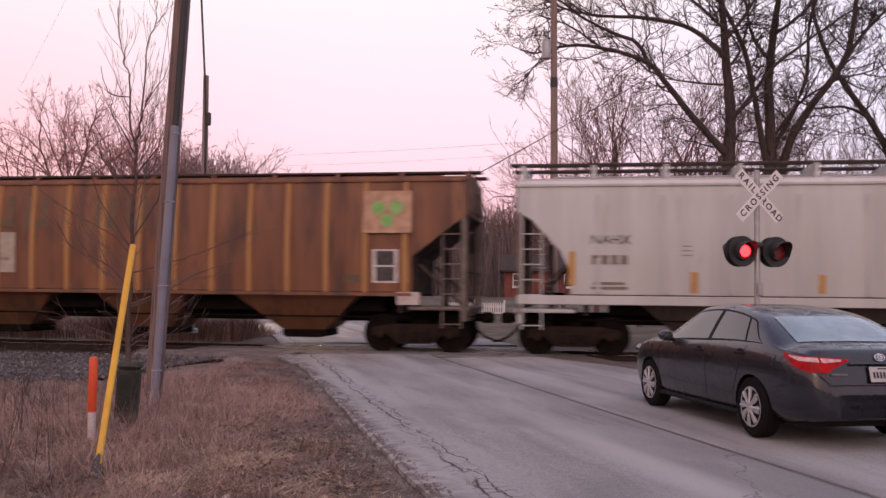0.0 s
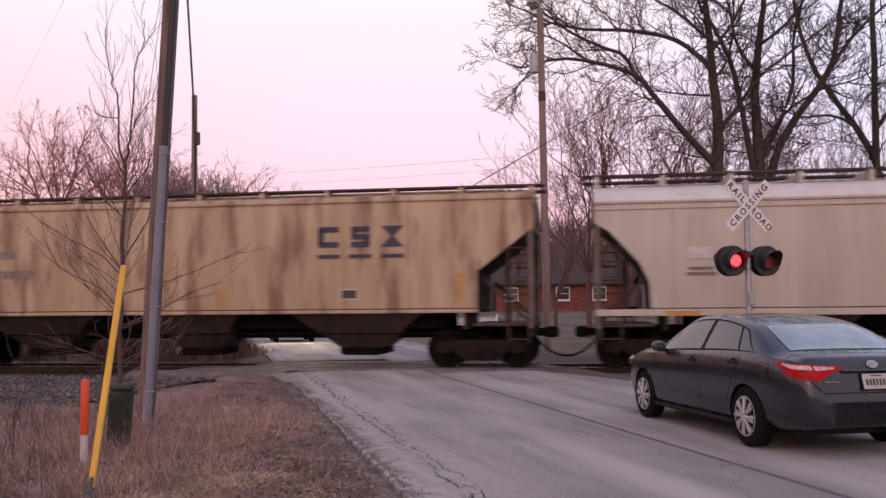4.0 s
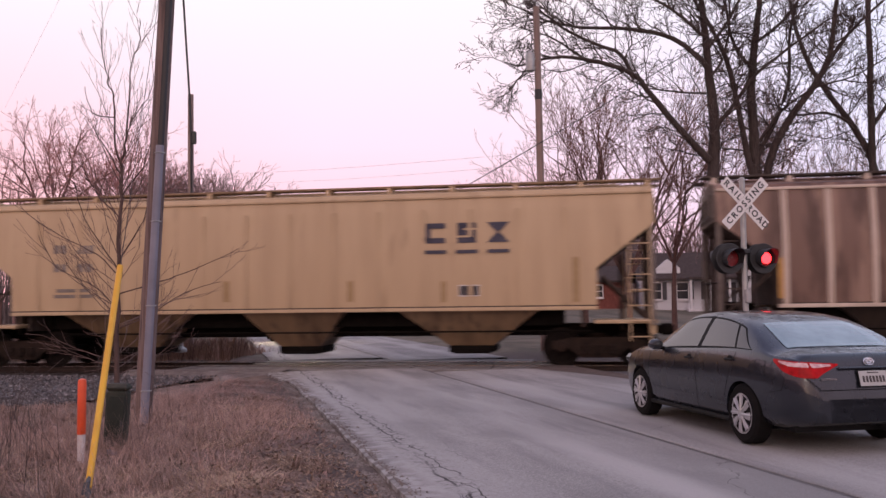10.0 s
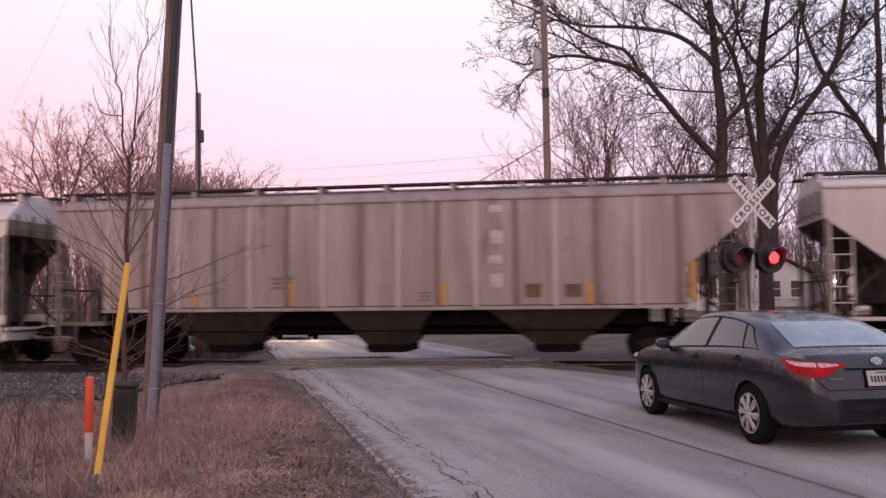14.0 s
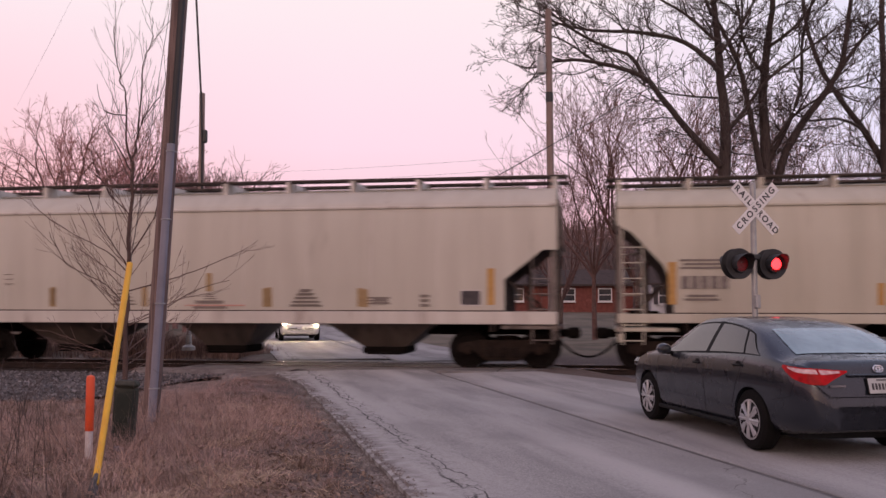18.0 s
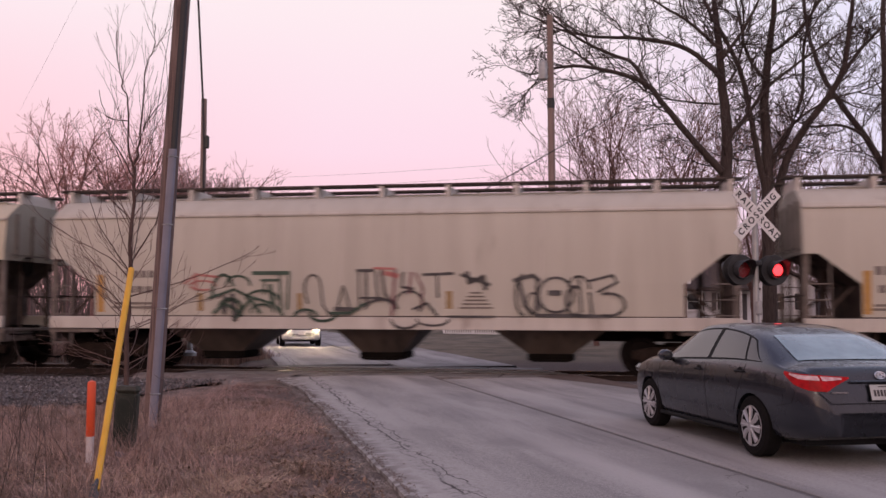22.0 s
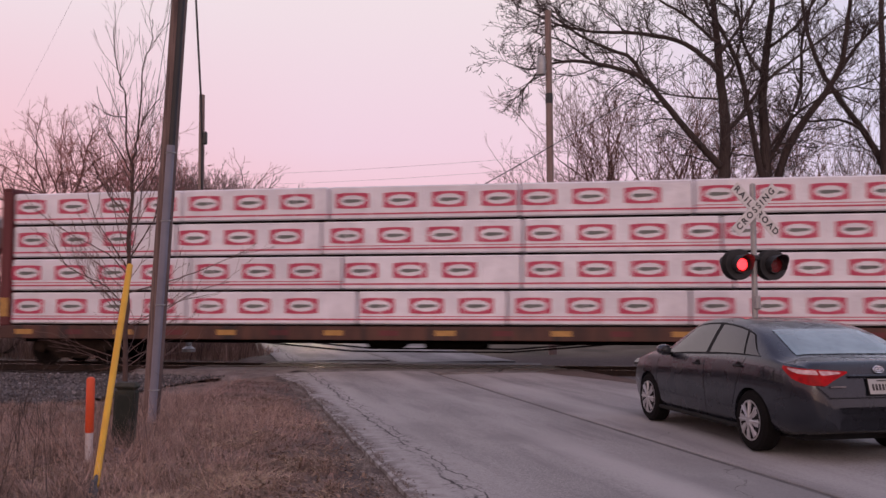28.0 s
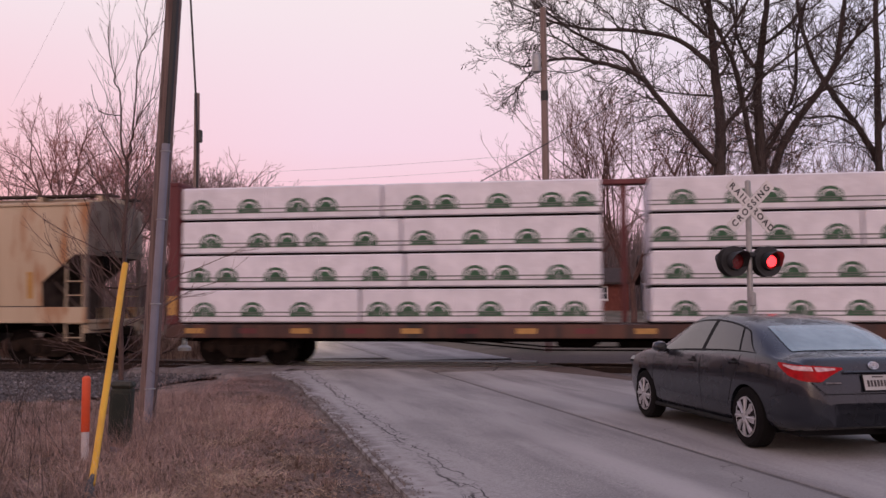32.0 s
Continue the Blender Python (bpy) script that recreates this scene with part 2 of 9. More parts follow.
# ---- ground, road and railway ----
ROAD_TURN = 13.14
ROAD = pose(-0.21, 7.36, 0, 0, 0, ROAD_TURN)      # local y runs along the road from its near left edge, local x across it
ROAD_IN = ROAD.inverted()
ROAD_W = 6.7
TRACK_TURN = -9.5
TRACK = pose(0, 24.34, 0, 0, 0, TRACK_TURN)       # local x runs along the rails in the train's direction, local -y is the camera's side
TRACK_IN = TRACK.inverted()

M_EARTH = mat("earth_and_dead_grass", (0.105, 0.070, 0.058), (0.235, 0.158, 0.130), 3.2, 0.95, bump=0.9, fine=35, c3=(0.055, 0.037, 0.031), third=0.52, third_scale=1.7)
M_GRAVEL = mat("ballast_gravel", (0.12, 0.107, 0.11), (0.045, 0.039, 0.04), 18, 0.95, bump=1.0, fine=50, c3=(0.33, 0.308, 0.32), third=0.56, third_scale=11, spread=(0.44, 0.56))
M_STONE = mat("ballast_stone", (0.14, 0.122, 0.124), (0.07, 0.06, 0.06), 9, 0.9, bump=0.3, island=0.6, c3=(0.30, 0.275, 0.28), third=0.60, third_scale=3)
M_RAIL = mat("rail_side_rust", (0.035, 0.022, 0.018), (0.024, 0.017, 0.015), 6, 0.85, 0.1, bump=0.3, spec=0.2)
M_RAILTOP = mat("polished_rail_head", (0.55, 0.53, 0.52), (0.42, 0.40, 0.39), 5, 0.22, 1.0, bump=0.02, stretch=(0.2, 4, 1))
M_TIE = mat("creosoted_tie", (0.03, 0.024, 0.022), (0.06, 0.048, 0.042), 5, 0.95, bump=0.7, stretch=(6, 0.8, 3), jitter=0.25)
M_PANEL = mat("crossing_planking", (0.155, 0.14, 0.135), (0.23, 0.21, 0.20), 3, 0.9, bump=0.5, c3=(0.085, 0.075, 0.07), third=0.55, third_scale=1.6)


def road_material():
    m = bpy.data.materials.new("worn_road_surface")
    m.use_nodes = True
    n, l = m.node_tree.nodes, m.node_tree.links
    b = n["Principled BSDF"]
    co = n.new("ShaderNodeTexCoord")
    sep = n.new("ShaderNodeSeparateXYZ")
    l.new(co.outputs["Object"], sep.inputs[0])

    def noise_of(scale, stretch=(1, 1, 1), detail=6):
        mp = n.new("ShaderNodeMapping")
        mp.inputs["Scale"].default_value = stretch
        l.new(co.outputs["Object"], mp.inputs[0])
        t = n.new("ShaderNodeTexNoise")
        t.inputs["Scale"].default_value, t.inputs["Detail"].default_value = scale, detail
        l.new(mp.outputs[0], t.inputs["Vector"])
        return t.outputs["Fac"]

    def rng(src, a, z, lo=0.0, hi=1.0):
        r = n.new("ShaderNodeMapRange")
        for k, v in (("From Min", a), ("From Max", z), ("To Min", lo), ("To Max", hi)):
            r.inputs[k].default_value = v
        l.new(src, r.inputs["Value"])
        return r.outputs[0]

    def mix(f, a, z):
        x = n.new("ShaderNodeMixRGB")
        l.new(f, x.inputs[0])
        for i, v in ((1, a), (2, z)):
            if isinstance(v, tuple):
                x.inputs[i].default_value = (*v, 1)
            else:
                l.new(v, x.inputs[i])
        return x.outputs[0]

    def times(a, z):
        x = n.new("ShaderNodeMath")
        x.operation = "MULTIPLY"
        l.new(a, x.inputs[0])
        l.new(z, x.inputs[1])
        return x.outputs[0]

    base = mix(rng(noise_of(1.1, (1, 0.22, 1)), 0.38, 0.62), (0.345, 0.325, 0.312), (0.215, 0.203, 0.196))
    base = mix(rng(noise_of(70, detail=3), 0.40, 0.72), base, (0.415, 0.392, 0.375))
    base = mix(rng(noise_of(26, detail=4), 0.50, 0.70, 0, 0.45), base, (0.15, 0.14, 0.136))
    base = mix(rng(noise_of(0.55, (1, 0.45, 1), 8), 0.50, 0.60, 0, 0.55), base, (0.185, 0.175, 0.17))
    base = mix(rng(noise_of(3.4, (1, 0.12, 1)), 0.52, 0.72, 0, 0.6), base, (0.175, 0.165, 0.163))
    # wheel tracks are polished paler along the road
    wave = n.new("ShaderNodeMath")
    wave.operation = "SINE"
    scl = n.new("ShaderNodeMath")
    scl.operation = "MULTIPLY_ADD"
    scl.inputs[1].default_value, scl.inputs[2].default_value = 3.8, -0.6
    l.new(sep.outputs["X"], scl.inputs[0])
    l.new(scl.outputs[0], wave.inputs[0])
    base = mix(times(rng(wave.outputs[0], 0.1, 1.0, 0, 0.8), rng(noise_of(0.8, (1, 0.15, 1)), 0.35, 0.6)), base, (0.43, 0.405, 0.39))
    # cracks: open net near the verge, a few lines elsewhere
    warp = n.new("ShaderNodeMixRGB")
    warp.inputs[0].default_value = 0.22
    nz = n.new("ShaderNodeTexNoise")
    nz.inputs["Scale"].default_value = 3.2
    l.new(co.outputs["Object"], nz.inputs["Vector"])
    l.new(co.outputs["Object"], warp.inputs[1])
    l.new(nz.outputs["Color"], warp.inputs[2])
    cracks = []
    for scale, width in ((6.5, 0.055), (0.30, 0.0012)):
        v = n.new("ShaderNodeTexVoronoi")
        v.feature = "DISTANCE_TO_EDGE"
        v.inputs["Scale"].default_value = scale
        l.new(warp.outputs[0], v.inputs["Vector"])
        cracks.append(rng(v.outputs["Distance"], 0.0, width, 1.0, 0.0))
    edge = times(rng(sep.outputs["X"], 0.56, 0.74, 1, 0), rng(sep.outputs["X"], 0.32, 0.42, 0, 1))
    net = times(cracks[0], times(edge, rng(noise_of(1.6), 0.40, 0.52)))
    line = times(cracks[1], rng(noise_of(0.5), 0.45, 0.6))
    base = mix(times(rng(sep.outputs["X"], 0.28, 0.42, 0.65, 0.0), rng(noise_of(7), 0.35, 0.6, 0.2, 1)), base, (0.42, 0.395, 0.38))
    base = mix(times(rng(sep.outputs["X"], -0.05, 0.36, 1.0, 0.0), rng(noise_of(4.5, detail=9), 0.42, 0.56)), base, (0.125, 0.10, 0.09))
    # two open cracks wander along the verge side
    for off, seed_scale, wide in ((0.46, 1.1, 0.012), (0.58, 1.7, 0.008)):
        add = n.new("ShaderNodeMath")
        add.operation = "MULTIPLY_ADD"
        add.inputs[1].default_value = 0.42
        l.new(noise_of(seed_scale, detail=12), add.inputs[0])
        l.new(sep.outputs["X"], add.inputs[2])
        dist = n.new("ShaderNodeMath")
        dist.operation = "SUBTRACT"
        l.new(add.outputs[0], dist.inputs[0])
        dist.inputs[1].default_value = off + 0.21
        ab = n.new("ShaderNodeMath")
        ab.operation = "ABSOLUTE"
        l.new(dist.outputs[0], ab.inputs[0])
        base = mix(times(rng(ab.outputs[0], wide * 0.5, wide * 1.6, 1, 0), rng(noise_of(1.3 * seed_scale), 0.40, 0.52)), base, (0.04, 0.035, 0.033))
    base = mix(net, base, (0.045, 0.04, 0.038))
    base = mix(line, base, (0.07, 0.062, 0.06))
    l.new(base, b.inputs["Base Color"])
    b.inputs["Roughness"].default_value = 0.9
    hgt = n.new("ShaderNodeMath")
    hgt.operation = "SUBTRACT"
    l.new(noise_of(90, detail=3), hgt.inputs[0])
    l.new(net, hgt.inputs[1])
    bp = n.new("ShaderNodeBump")
    bp.inputs["Strength"].default_value, bp.inputs["Distance"].default_value = 0.5, 0.012
    l.new(hgt.outputs[0], bp.inputs["Height"])
    l.new(bp.outputs[0], b.inputs["Normal"])
    return m


M_ROAD = road_material()


def add_soil(m):
    """Bare trodden soil along the road's edges, laid over the earth."""
    n, l = m.node_tree.nodes, m.node_tree.links
    b = n["Principled BSDF"]
    old = b.inputs["Base Color"].links[0].from_socket
    co = n.new("ShaderNodeTexCoord")
    dot = n.new("ShaderNodeVectorMath")
    dot.operation = "DOT_PRODUCT"
    dot.inputs[1].default_value = (math.cos(radians(ROAD_TURN)), math.sin(radians(ROAD_TURN)), 0)
    l.new(co.outputs["Object"], dot.inputs[0])
    nz = n.new("ShaderNodeTexNoise")
    nz.inputs["Scale"].default_value, nz.inputs["Detail"].default_value = 1.4, 6
    l.new(co.outputs["Object"], nz.inputs["Vector"])
    wob = n.new("ShaderNodeMath")
    wob.operation = "MULTIPLY_ADD"
    wob.inputs[1].default_value = 1.3
    l.new(nz.outputs["Fac"], wob.inputs[0])
    l.new(dot.outputs["Value"], wob.inputs[2])
    edge = Vector((-0.21, 7.36, 0)).dot(Vector(dot.inputs[1].default_value))
    r = n.new("ShaderNodeMapRange")
    r.inputs["From Min"].default_value, r.inputs["From Max"].default_value = edge - 0.05, edge + 0.45
    l.new(wob.outputs[0], r.inputs["Value"])
    mx = n.new("ShaderNodeMixRGB")
    sp = n.new("ShaderNodeTexNoise")
    sp.inputs["Scale"].default_value, sp.inputs["Detail"].default_value = 28, 6
    l.new(co.outputs["Object"], sp.inputs["Vector"])
    sr = n.new("ShaderNodeMapRange")
    sr.inputs["From Min"].default_value, sr.inputs["From Max"].default_value = 0.38, 0.62
    l.new(sp.outputs["Fac"], sr.inputs["Value"])
    sm = n.new("ShaderNodeMixRGB")
    sm.inputs[1].default_value, sm.inputs[2].default_value = (0.050, 0.034, 0.030, 1), (0.125, 0.09, 0.079, 1)
    l.new(sr.outputs[0], sm.inputs[0])
    l.new(sm.outputs[0], mx.inputs[2])
    l.new(r.outputs[0], mx.inputs[0])
    l.new(old, mx.inputs[1])
    l.new(mx.outputs[0], b.inputs["Base Color"])


add_soil(M_EARTH)


def add_lawn(m):
    """Thin winter lawn beyond the track."""
    n, l = m.node_tree.nodes, m.node_tree.links
    b = n["Principled BSDF"]
    old = b.inputs["Base Color"].links[0].from_socket
    co = n.new("ShaderNodeTexCoord")
    xyz = n.new("ShaderNodeSeparateXYZ")
    l.new(co.outputs["Object"], xyz.inputs[0])
    nz = n.new("ShaderNodeTexNoise")
    nz.inputs["Scale"].default_value, nz.inputs["Detail"].default_value = 0.5, 8
    l.new(co.outputs["Object"], nz.inputs["Vector"])
    grass = n.new("ShaderNodeValToRGB")
    grass.color_ramp.elements[0].position, grass.color_ramp.elements[1].position = 0.40, 0.62
    grass.color_ramp.elements[0].color, grass.color_ramp.elements[1].color = (0.085, 0.070, 0.047, 1), (0.165, 0.132, 0.095, 1)
    l.new(nz.outputs["Fac"], grass.inputs[0])
    r = n.new("ShaderNodeMapRange")
    r.inputs["From Min"].default_value, r.inputs["From Max"].default_value = 28.0, 31.0
    l.new(xyz.outputs["Y"], r.inputs["Value"])
    mx = n.new("ShaderNodeMixRGB")
    l.new(r.outputs[0], mx.inputs[0])
    l.new(old, mx.inputs[1])
    l.new(grass.outputs[0], mx.inputs[2])
    l.new(mx.outputs[0], b.inputs["Base Color"])


add_lawn(M_EARTH)


def steps(dense_a, dense_b, d, far):
    """Grid lines: close together in the middle, ever wider outwards."""
    out, x = [], dense_a
    while x <= dense_b:
        out.append(x)
        x += d
    lo, hi, g = out[0], out[-1], d
    while hi < far or lo > -far:
        g *= 1.45
        lo, hi = lo - g, hi + g
        out = [lo] + out + [hi]
    return out


def ground_z(x, y):
    """Height of the open ground: level by the road and the rails, uneven beyond."""
    r = ROAD_IN @ Vector((x, y, 0))
    t = TRACK_IN @ Vector((x, y, 0))
    free = min(1.0, max(0.0, -r.x / 0.8 if r.x < 0 else (r.x - ROAD_W) / 0.8)) * min(1.0, max(0.0, (abs(t.y) - 2.6) / 2.0))
    rise = min(1.0, max(0.0, (y - 56) / 18)) if r.x > ROAD_W + 1 else 0.0
    near = 1.0 if abs(x) < 60 and abs(y) < 120 else 0.0
    h = 0.10 * noise.noise(Vector((x * 0.35, y * 0.35, 0))) + 0.05 * noise.noise(Vector((x * 1.3, y * 1.3, 3)))
    pit = min(1, max(0, (t.y + 10.3) / 0.8)) * min(1, max(0, (-4.0 - t.x) / 0.5)) if -10.3 < t.y < 0 else 0.0
    return -0.14 * pit - 0.055 + 1.15 * rise * rise * (3 - 2 * rise) + free * (0.05 + h * near) - (0.13 * min(1, max(0, (4.0 - abs(t.y)) / 2.0)) if r.x < -0.6 or r.x > ROAD_W + 0.6 else 0.0)


def build_ground():
    xs, ys = steps(-24, 26, 0.4, 2400), steps(2, 62, 0.4, 2400)
    vs = [(x, y, ground_z(x, y)) for y in ys for x in xs]
    w = len(xs)
    fs = [(j * w + i, j * w + i + 1, (j + 1) * w + i + 1, (j + 1) * w + i) for j in range(len(ys) - 1) for i in range(w - 1)]
    me = bpy.data.meshes.new("ground")
    me.from_pydata(vs, [], fs)
    me.polygons.foreach_set("use_smooth", [True] * len(fs))
    tagged(part("ground", me, M_EARTH), "brown winter ground with dead grass and fallen leaves", "ground", kind="structure")


build_ground()


def build_road():
    sh = Shape()
    # two lanes with an open joint between them; edges crumble on the verge side
    rnd = random.Random(4)
    ys = [-34 + 0.35 * i for i in range(int(96 / 0.35))] + [70 + 8 * i for i in range(40)]
    for x0, x1, ragged in ((0.0, 3.256, True), (3.344, ROAD_W, True)):
        vs, fs = [], []
        for y in ys:
            a = x0 + (0.06 * noise.noise(Vector((y * 0.7, 0, 1))) if x0 == 0 else 0)
            b = x1 + (0.09 * noise.noise(Vector((y * 0.9, 5, 1))) if x0 else 0)
            a, b = (a - 0.35 * max(0.0, 1 - abs(y - 14.5) / 3.0) * (x0 == 0)), b
            vs += [(a, y, -0.12), (a, y, -0.008), (a + 0.03, y, 0.0), ((a + b) / 2, y, 0.012), (b - 0.015, y, 0.0), (b, y, -0.012), (b, y, -0.12)]
        for j in range(len(ys) - 1):
            mid = TRACK_IN @ (ROAD @ Vector(((x0 + x1) / 2, (ys[j] + ys[j + 1]) / 2, 0)))
            if abs(mid.y) < 2.2 and abs(mid.x) < 12:
                continue
            for i in range(6):
                fs.append((j * 7 + i, j * 7 + i + 1, (j + 1) * 7 + i + 1, (j + 1) * 7 + i))
        sh.add(vs, fs)
    ob = part("road", sh, M_ROAD, m=ROAD)
    tagged(ob, "worn pale grey road with cracked crumbling edge", "road", kind="structure")
    filler = Shape().box((3.3, 20, -0.03), (0.10, 110, 0.03))
    tagged(part("road_joint", filler, mat("joint_tar", (0.085, 0.077, 0.075), (0.14, 0.128, 0.125), 4, 0.85), m=ROAD), "grey weathered tar joint along the middle of the road", "road joint", kind="structure")


build_road()


def road_grit():
    """Grit and crumbs of road lie along the verge's edge."""
    rnd = random.Random(19)
    st = Shape()
    for _ in range(9000):
        y = -3.0 + 15.5 * rnd.random() ** 1.2
        x = 0.06 * noise.noise(Vector((y * 0.7, 0, 1))) + rnd.gauss(-0.07, 0.09) + 0.10 * noise.noise(Vector((y * 1.9, 4, 2)))
        r = rnd.uniform(0.004, 0.014) * (1.7 if rnd.random() < 0.06 else 1)
        w = ROAD @ Vector((x, y, 0))
        z = 0.004 + 0.003 * max(0, x) if x > 0.03 else ground_z(w.x, w.y) + 0.004
        vs = [Vector(p) * r * rnd.uniform(0.7, 1.2) for p in ((1, 0, 0), (0, 1, 0), (-1, 0, 0), (0, -1, 0), (0.2, 0.1, 0.7), (0, 0, -0.6))]
        rot = Matrix.Rotation(rnd.uniform(0, 6.283), 3, "Z")
        st.add([rot @ v + Vector((x, y, z)) for v in vs], [(0, 1, 4), (1, 2, 4), (2, 3, 4), (3, 0, 4), (1, 0, 5), (2, 1, 5), (3, 2, 5), (0, 3, 5)])
    tagged(part("road_grit", st.mesh("road_grit", plain=True), mat("grey_brown_grit", (0.26, 0.225, 0.205), (0.13, 0.10, 0.09), 2.2, 0.95, bump=0.0, island=0.3), m=ROAD), "loose grit along the crumbling road edge", "grit", kind="stuff")


road_grit()


def dirt_patch():
    """Dirt washed over the road's edge beside the crossing."""
    sh, n = Shape(), 26
    for i in range(n + 1):
        y = 7.6 + 6.9 * i / n
        u = i / n
        w = (0.15 + 1.35 * u * u) * min(1, 6 * (1 - u) + 0.3) + 0.22 * noise.noise(Vector((y * 1.6, 3, 0)))
        sh.v += [(6.85 - max(0.05, w), y, 0.006), (6.85 - max(0.05, w) * 0.5, y, 0.014), (6.95, y, 0.008), (7.1, y, -0.10)]
    sh.f += [(4 * i + j, 4 * i + j + 1, 4 * i + j + 5, 4 * i + j + 4) for i in range(n) for j in range(3)]
    tagged(part("dirt_patch", sh, mat("damp_brown_dirt", (0.085, 0.06, 0.051), (0.14, 0.105, 0.09), 5, 0.95, bump=0.8, fine=45), m=ROAD), "dark brown dirt washed over the road's edge", "dirt", kind="structure")


dirt_patch()


def build_track():
    track = thing("railway_track", "single railway track with rusty rails on grey ballast", "railway track", TRACK, kind="structure")
    prof = [(-0.07, -0.17), (0.07, -0.17), (0.07, -0.155), (0.012, -0.14), (0.012, -0.04), (0.036, -0.03), (0.036, -0.004), (-0.036, -0.004), (-0.036, -0.03), (-0.012, -0.04), (-0.012, -0.14), (-0.07, -0.155)]
    for y in (-0.755, 0.755):
        sh = Shape()
        n = len(prof)
        sh.add([(x, y + py, pz) for x in (-420, 420) for py, pz in prof], [(i, (i + 1) % n, n + (i + 1) % n, n + i) for i in range(n)])
        rail = part("rail", sh, M_RAIL, track)
        part("rail_head", Shape().box((0, y, 0.001), (840, 0.052, 0.01), 0.003), M_RAILTOP, rail, "polished running surface")
    tie = Shape().box((0, 0, -0.26), (0.23, 2.6, 0.18), 0.012).mesh("tie")
    tie.materials.append(M_TIE)
    rnd = random.Random(3)
    for i in range(-60, 61):
        x = i * 0.53
        if not -6.6 < x < 5.2:
            part("tie", tie, None, track, m=pose(x + rnd.uniform(-0.02, 0.02), rnd.uniform(-0.05, 0.05), 0, 0, 0, rnd.uniform(-1, 1)))
    rest = Shape()
    for i in list(range(-400, -60)) + list(range(61, 401)):
        rest.box((i * 0.53, 0, -0.26), (0.23, 2.6, 0.18))
    tagged(part("ties_far", rest, M_TIE, track), kind="stuff")
    # ballast: a shouldered bed along the line, broken by the crossing
    sh = Shape()
    for x0, x1 in ((-420, -4.4), (2.6, 420)):
        xs = [x0 + (x1 - x0) * k / 60 for k in range(61)]
        if x0 < 0:
            xs = [-420 + 8 * k for k in range(50)] + [-20 + 0.4 * k for k in range(39)]
        else:
            xs = [2.6 + 0.4 * k for k in range(44)] + [20.6 + 8 * k for k in range(50)]
        ys = [-10.0, -7.0, -4.2, -3.2, -2.3, -1.5, 0, 1.5, 2.3, 3.4]
        zs = [-0.09, -0.06, -0.08, -0.12, -0.24, -0.29, -0.22, -0.19, -0.17, -0.24]
        if x0 > 0:
            zs = [-0.09, -0.07, -0.07, -0.08, -0.08, -0.10, -0.19, -0.19, -0.17, -0.24]
        vs = [(x, y - (0.8 * noise.noise(Vector((x * 0.5, 0, 0))) if k == 0 else 0), z + 0.025 * noise.noise(Vector((x * 2.2, y * 2.2, 0)))) for x in xs for k, (y, z) in enumerate(zip(ys, zs))]
        w = len(ys)
        sh.add(vs, [(i * w + j, i * w + j + 1, (i + 1) * w + j + 1, (i + 1) * w + j) for i in range(len(xs) - 1) for j in range(w - 1)])
    # oily bed, its colour also darkened for the shadow under rails and trucks
    dark_bed = Shape()
    for x0, x1 in ((-60, -4.6), (5.6, 60)):
        n = 90
        vs = [(x0 + (x1 - x0) * i / n, y, z + 0.02 * noise.noise(Vector((i * 1.7, y * 3, 2)))) for i in range(n + 1) for y, z in ((-2.2, -0.23), (-1.6, -0.20), (-1.0, -0.185), (-0.5, -0.18), (0.5, -0.18), (1.3, -0.18), (2.2, -0.20))]
        dark_bed.add(vs, [(i * 7 + j, i * 7 + j + 1, (i + 1) * 7 + j + 1, (i + 1) * 7 + j) for i in range(n) for j in range(6)])
    tagged(part("track_bed", dark_bed, mat("oily_shaded_track_bed", (0.045, 0.036, 0.033), (0.075, 0.06, 0.054), 14, 0.95, bump=1.0, fine=45, spec=0.1), m=TRACK), "oil-stained stones between the rails, darkened for the train's shadow", "ballast", kind="structure")
    tagged(part("ballast", sh, M_GRAVEL, m=TRACK), "grey crushed-stone railway ballast", "ballast", kind="structure")
    rnd = random.Random(8)
    st = Shape()
    for _ in range(9000):
        x, y = rnd.uniform(-16, -4.6), -3.4 - 6.6 * rnd.random()
        if rnd.random() < 0.12:
            x, y = rnd.uniform(4.3, 9), rnd.uniform(-4, -1.3)
        r = rnd.uniform(0.02, 0.05)
        z = -0.055 if y < -3.4 else -0.2
        vs = [Vector(p) * r * rnd.uniform(0.7, 1.2) for p in ((1, 0, 0), (0, 1, 0), (-1, 0, 0), (0, -1, 0), (0.2, 0.1, 0.8), (0, 0, -0.7))]
        rot = Euler((rnd.uniform(0, 6), rnd.uniform(0, 6), rnd.uniform(0, 6))).to_matrix()
        st.add([rot @ v + Vector((x, y, z)) for v in vs], [(0, 1, 4), (1, 2, 4), (2, 3, 4), (3, 0, 4), (1, 0, 5), (2, 1, 5), (3, 2, 5), (0, 3, 5)])
    tagged(part("ballast_stones", st, M_STONE, m=TRACK), "loose grey ballast stones beside the rails", "gravel", kind="stuff")
    # trodden dirt slopes up to the planking on the verge side
    ap = Shape()
    n = 14
    for i in range(n + 1):
        x = -7.4 + 4.1 * i / n
        w = 0.5 + 1.3 * (i / n) ** 2 + 0.15 * noise.noise(Vector((x * 2, 0, 5)))
        ap.v += [(x, -2.06, 0.0), (x, -2.06 - w * 0.5, -0.02), (x, -2.06 - w, -0.10), (x, -2.06 - w - 0.1, -0.2)]
    ap.f += [(4 * i + j, 4 * i + j + 4, 4 * i + j + 5, 4 * i + j + 1) for i in range(n) for j in range(3)]
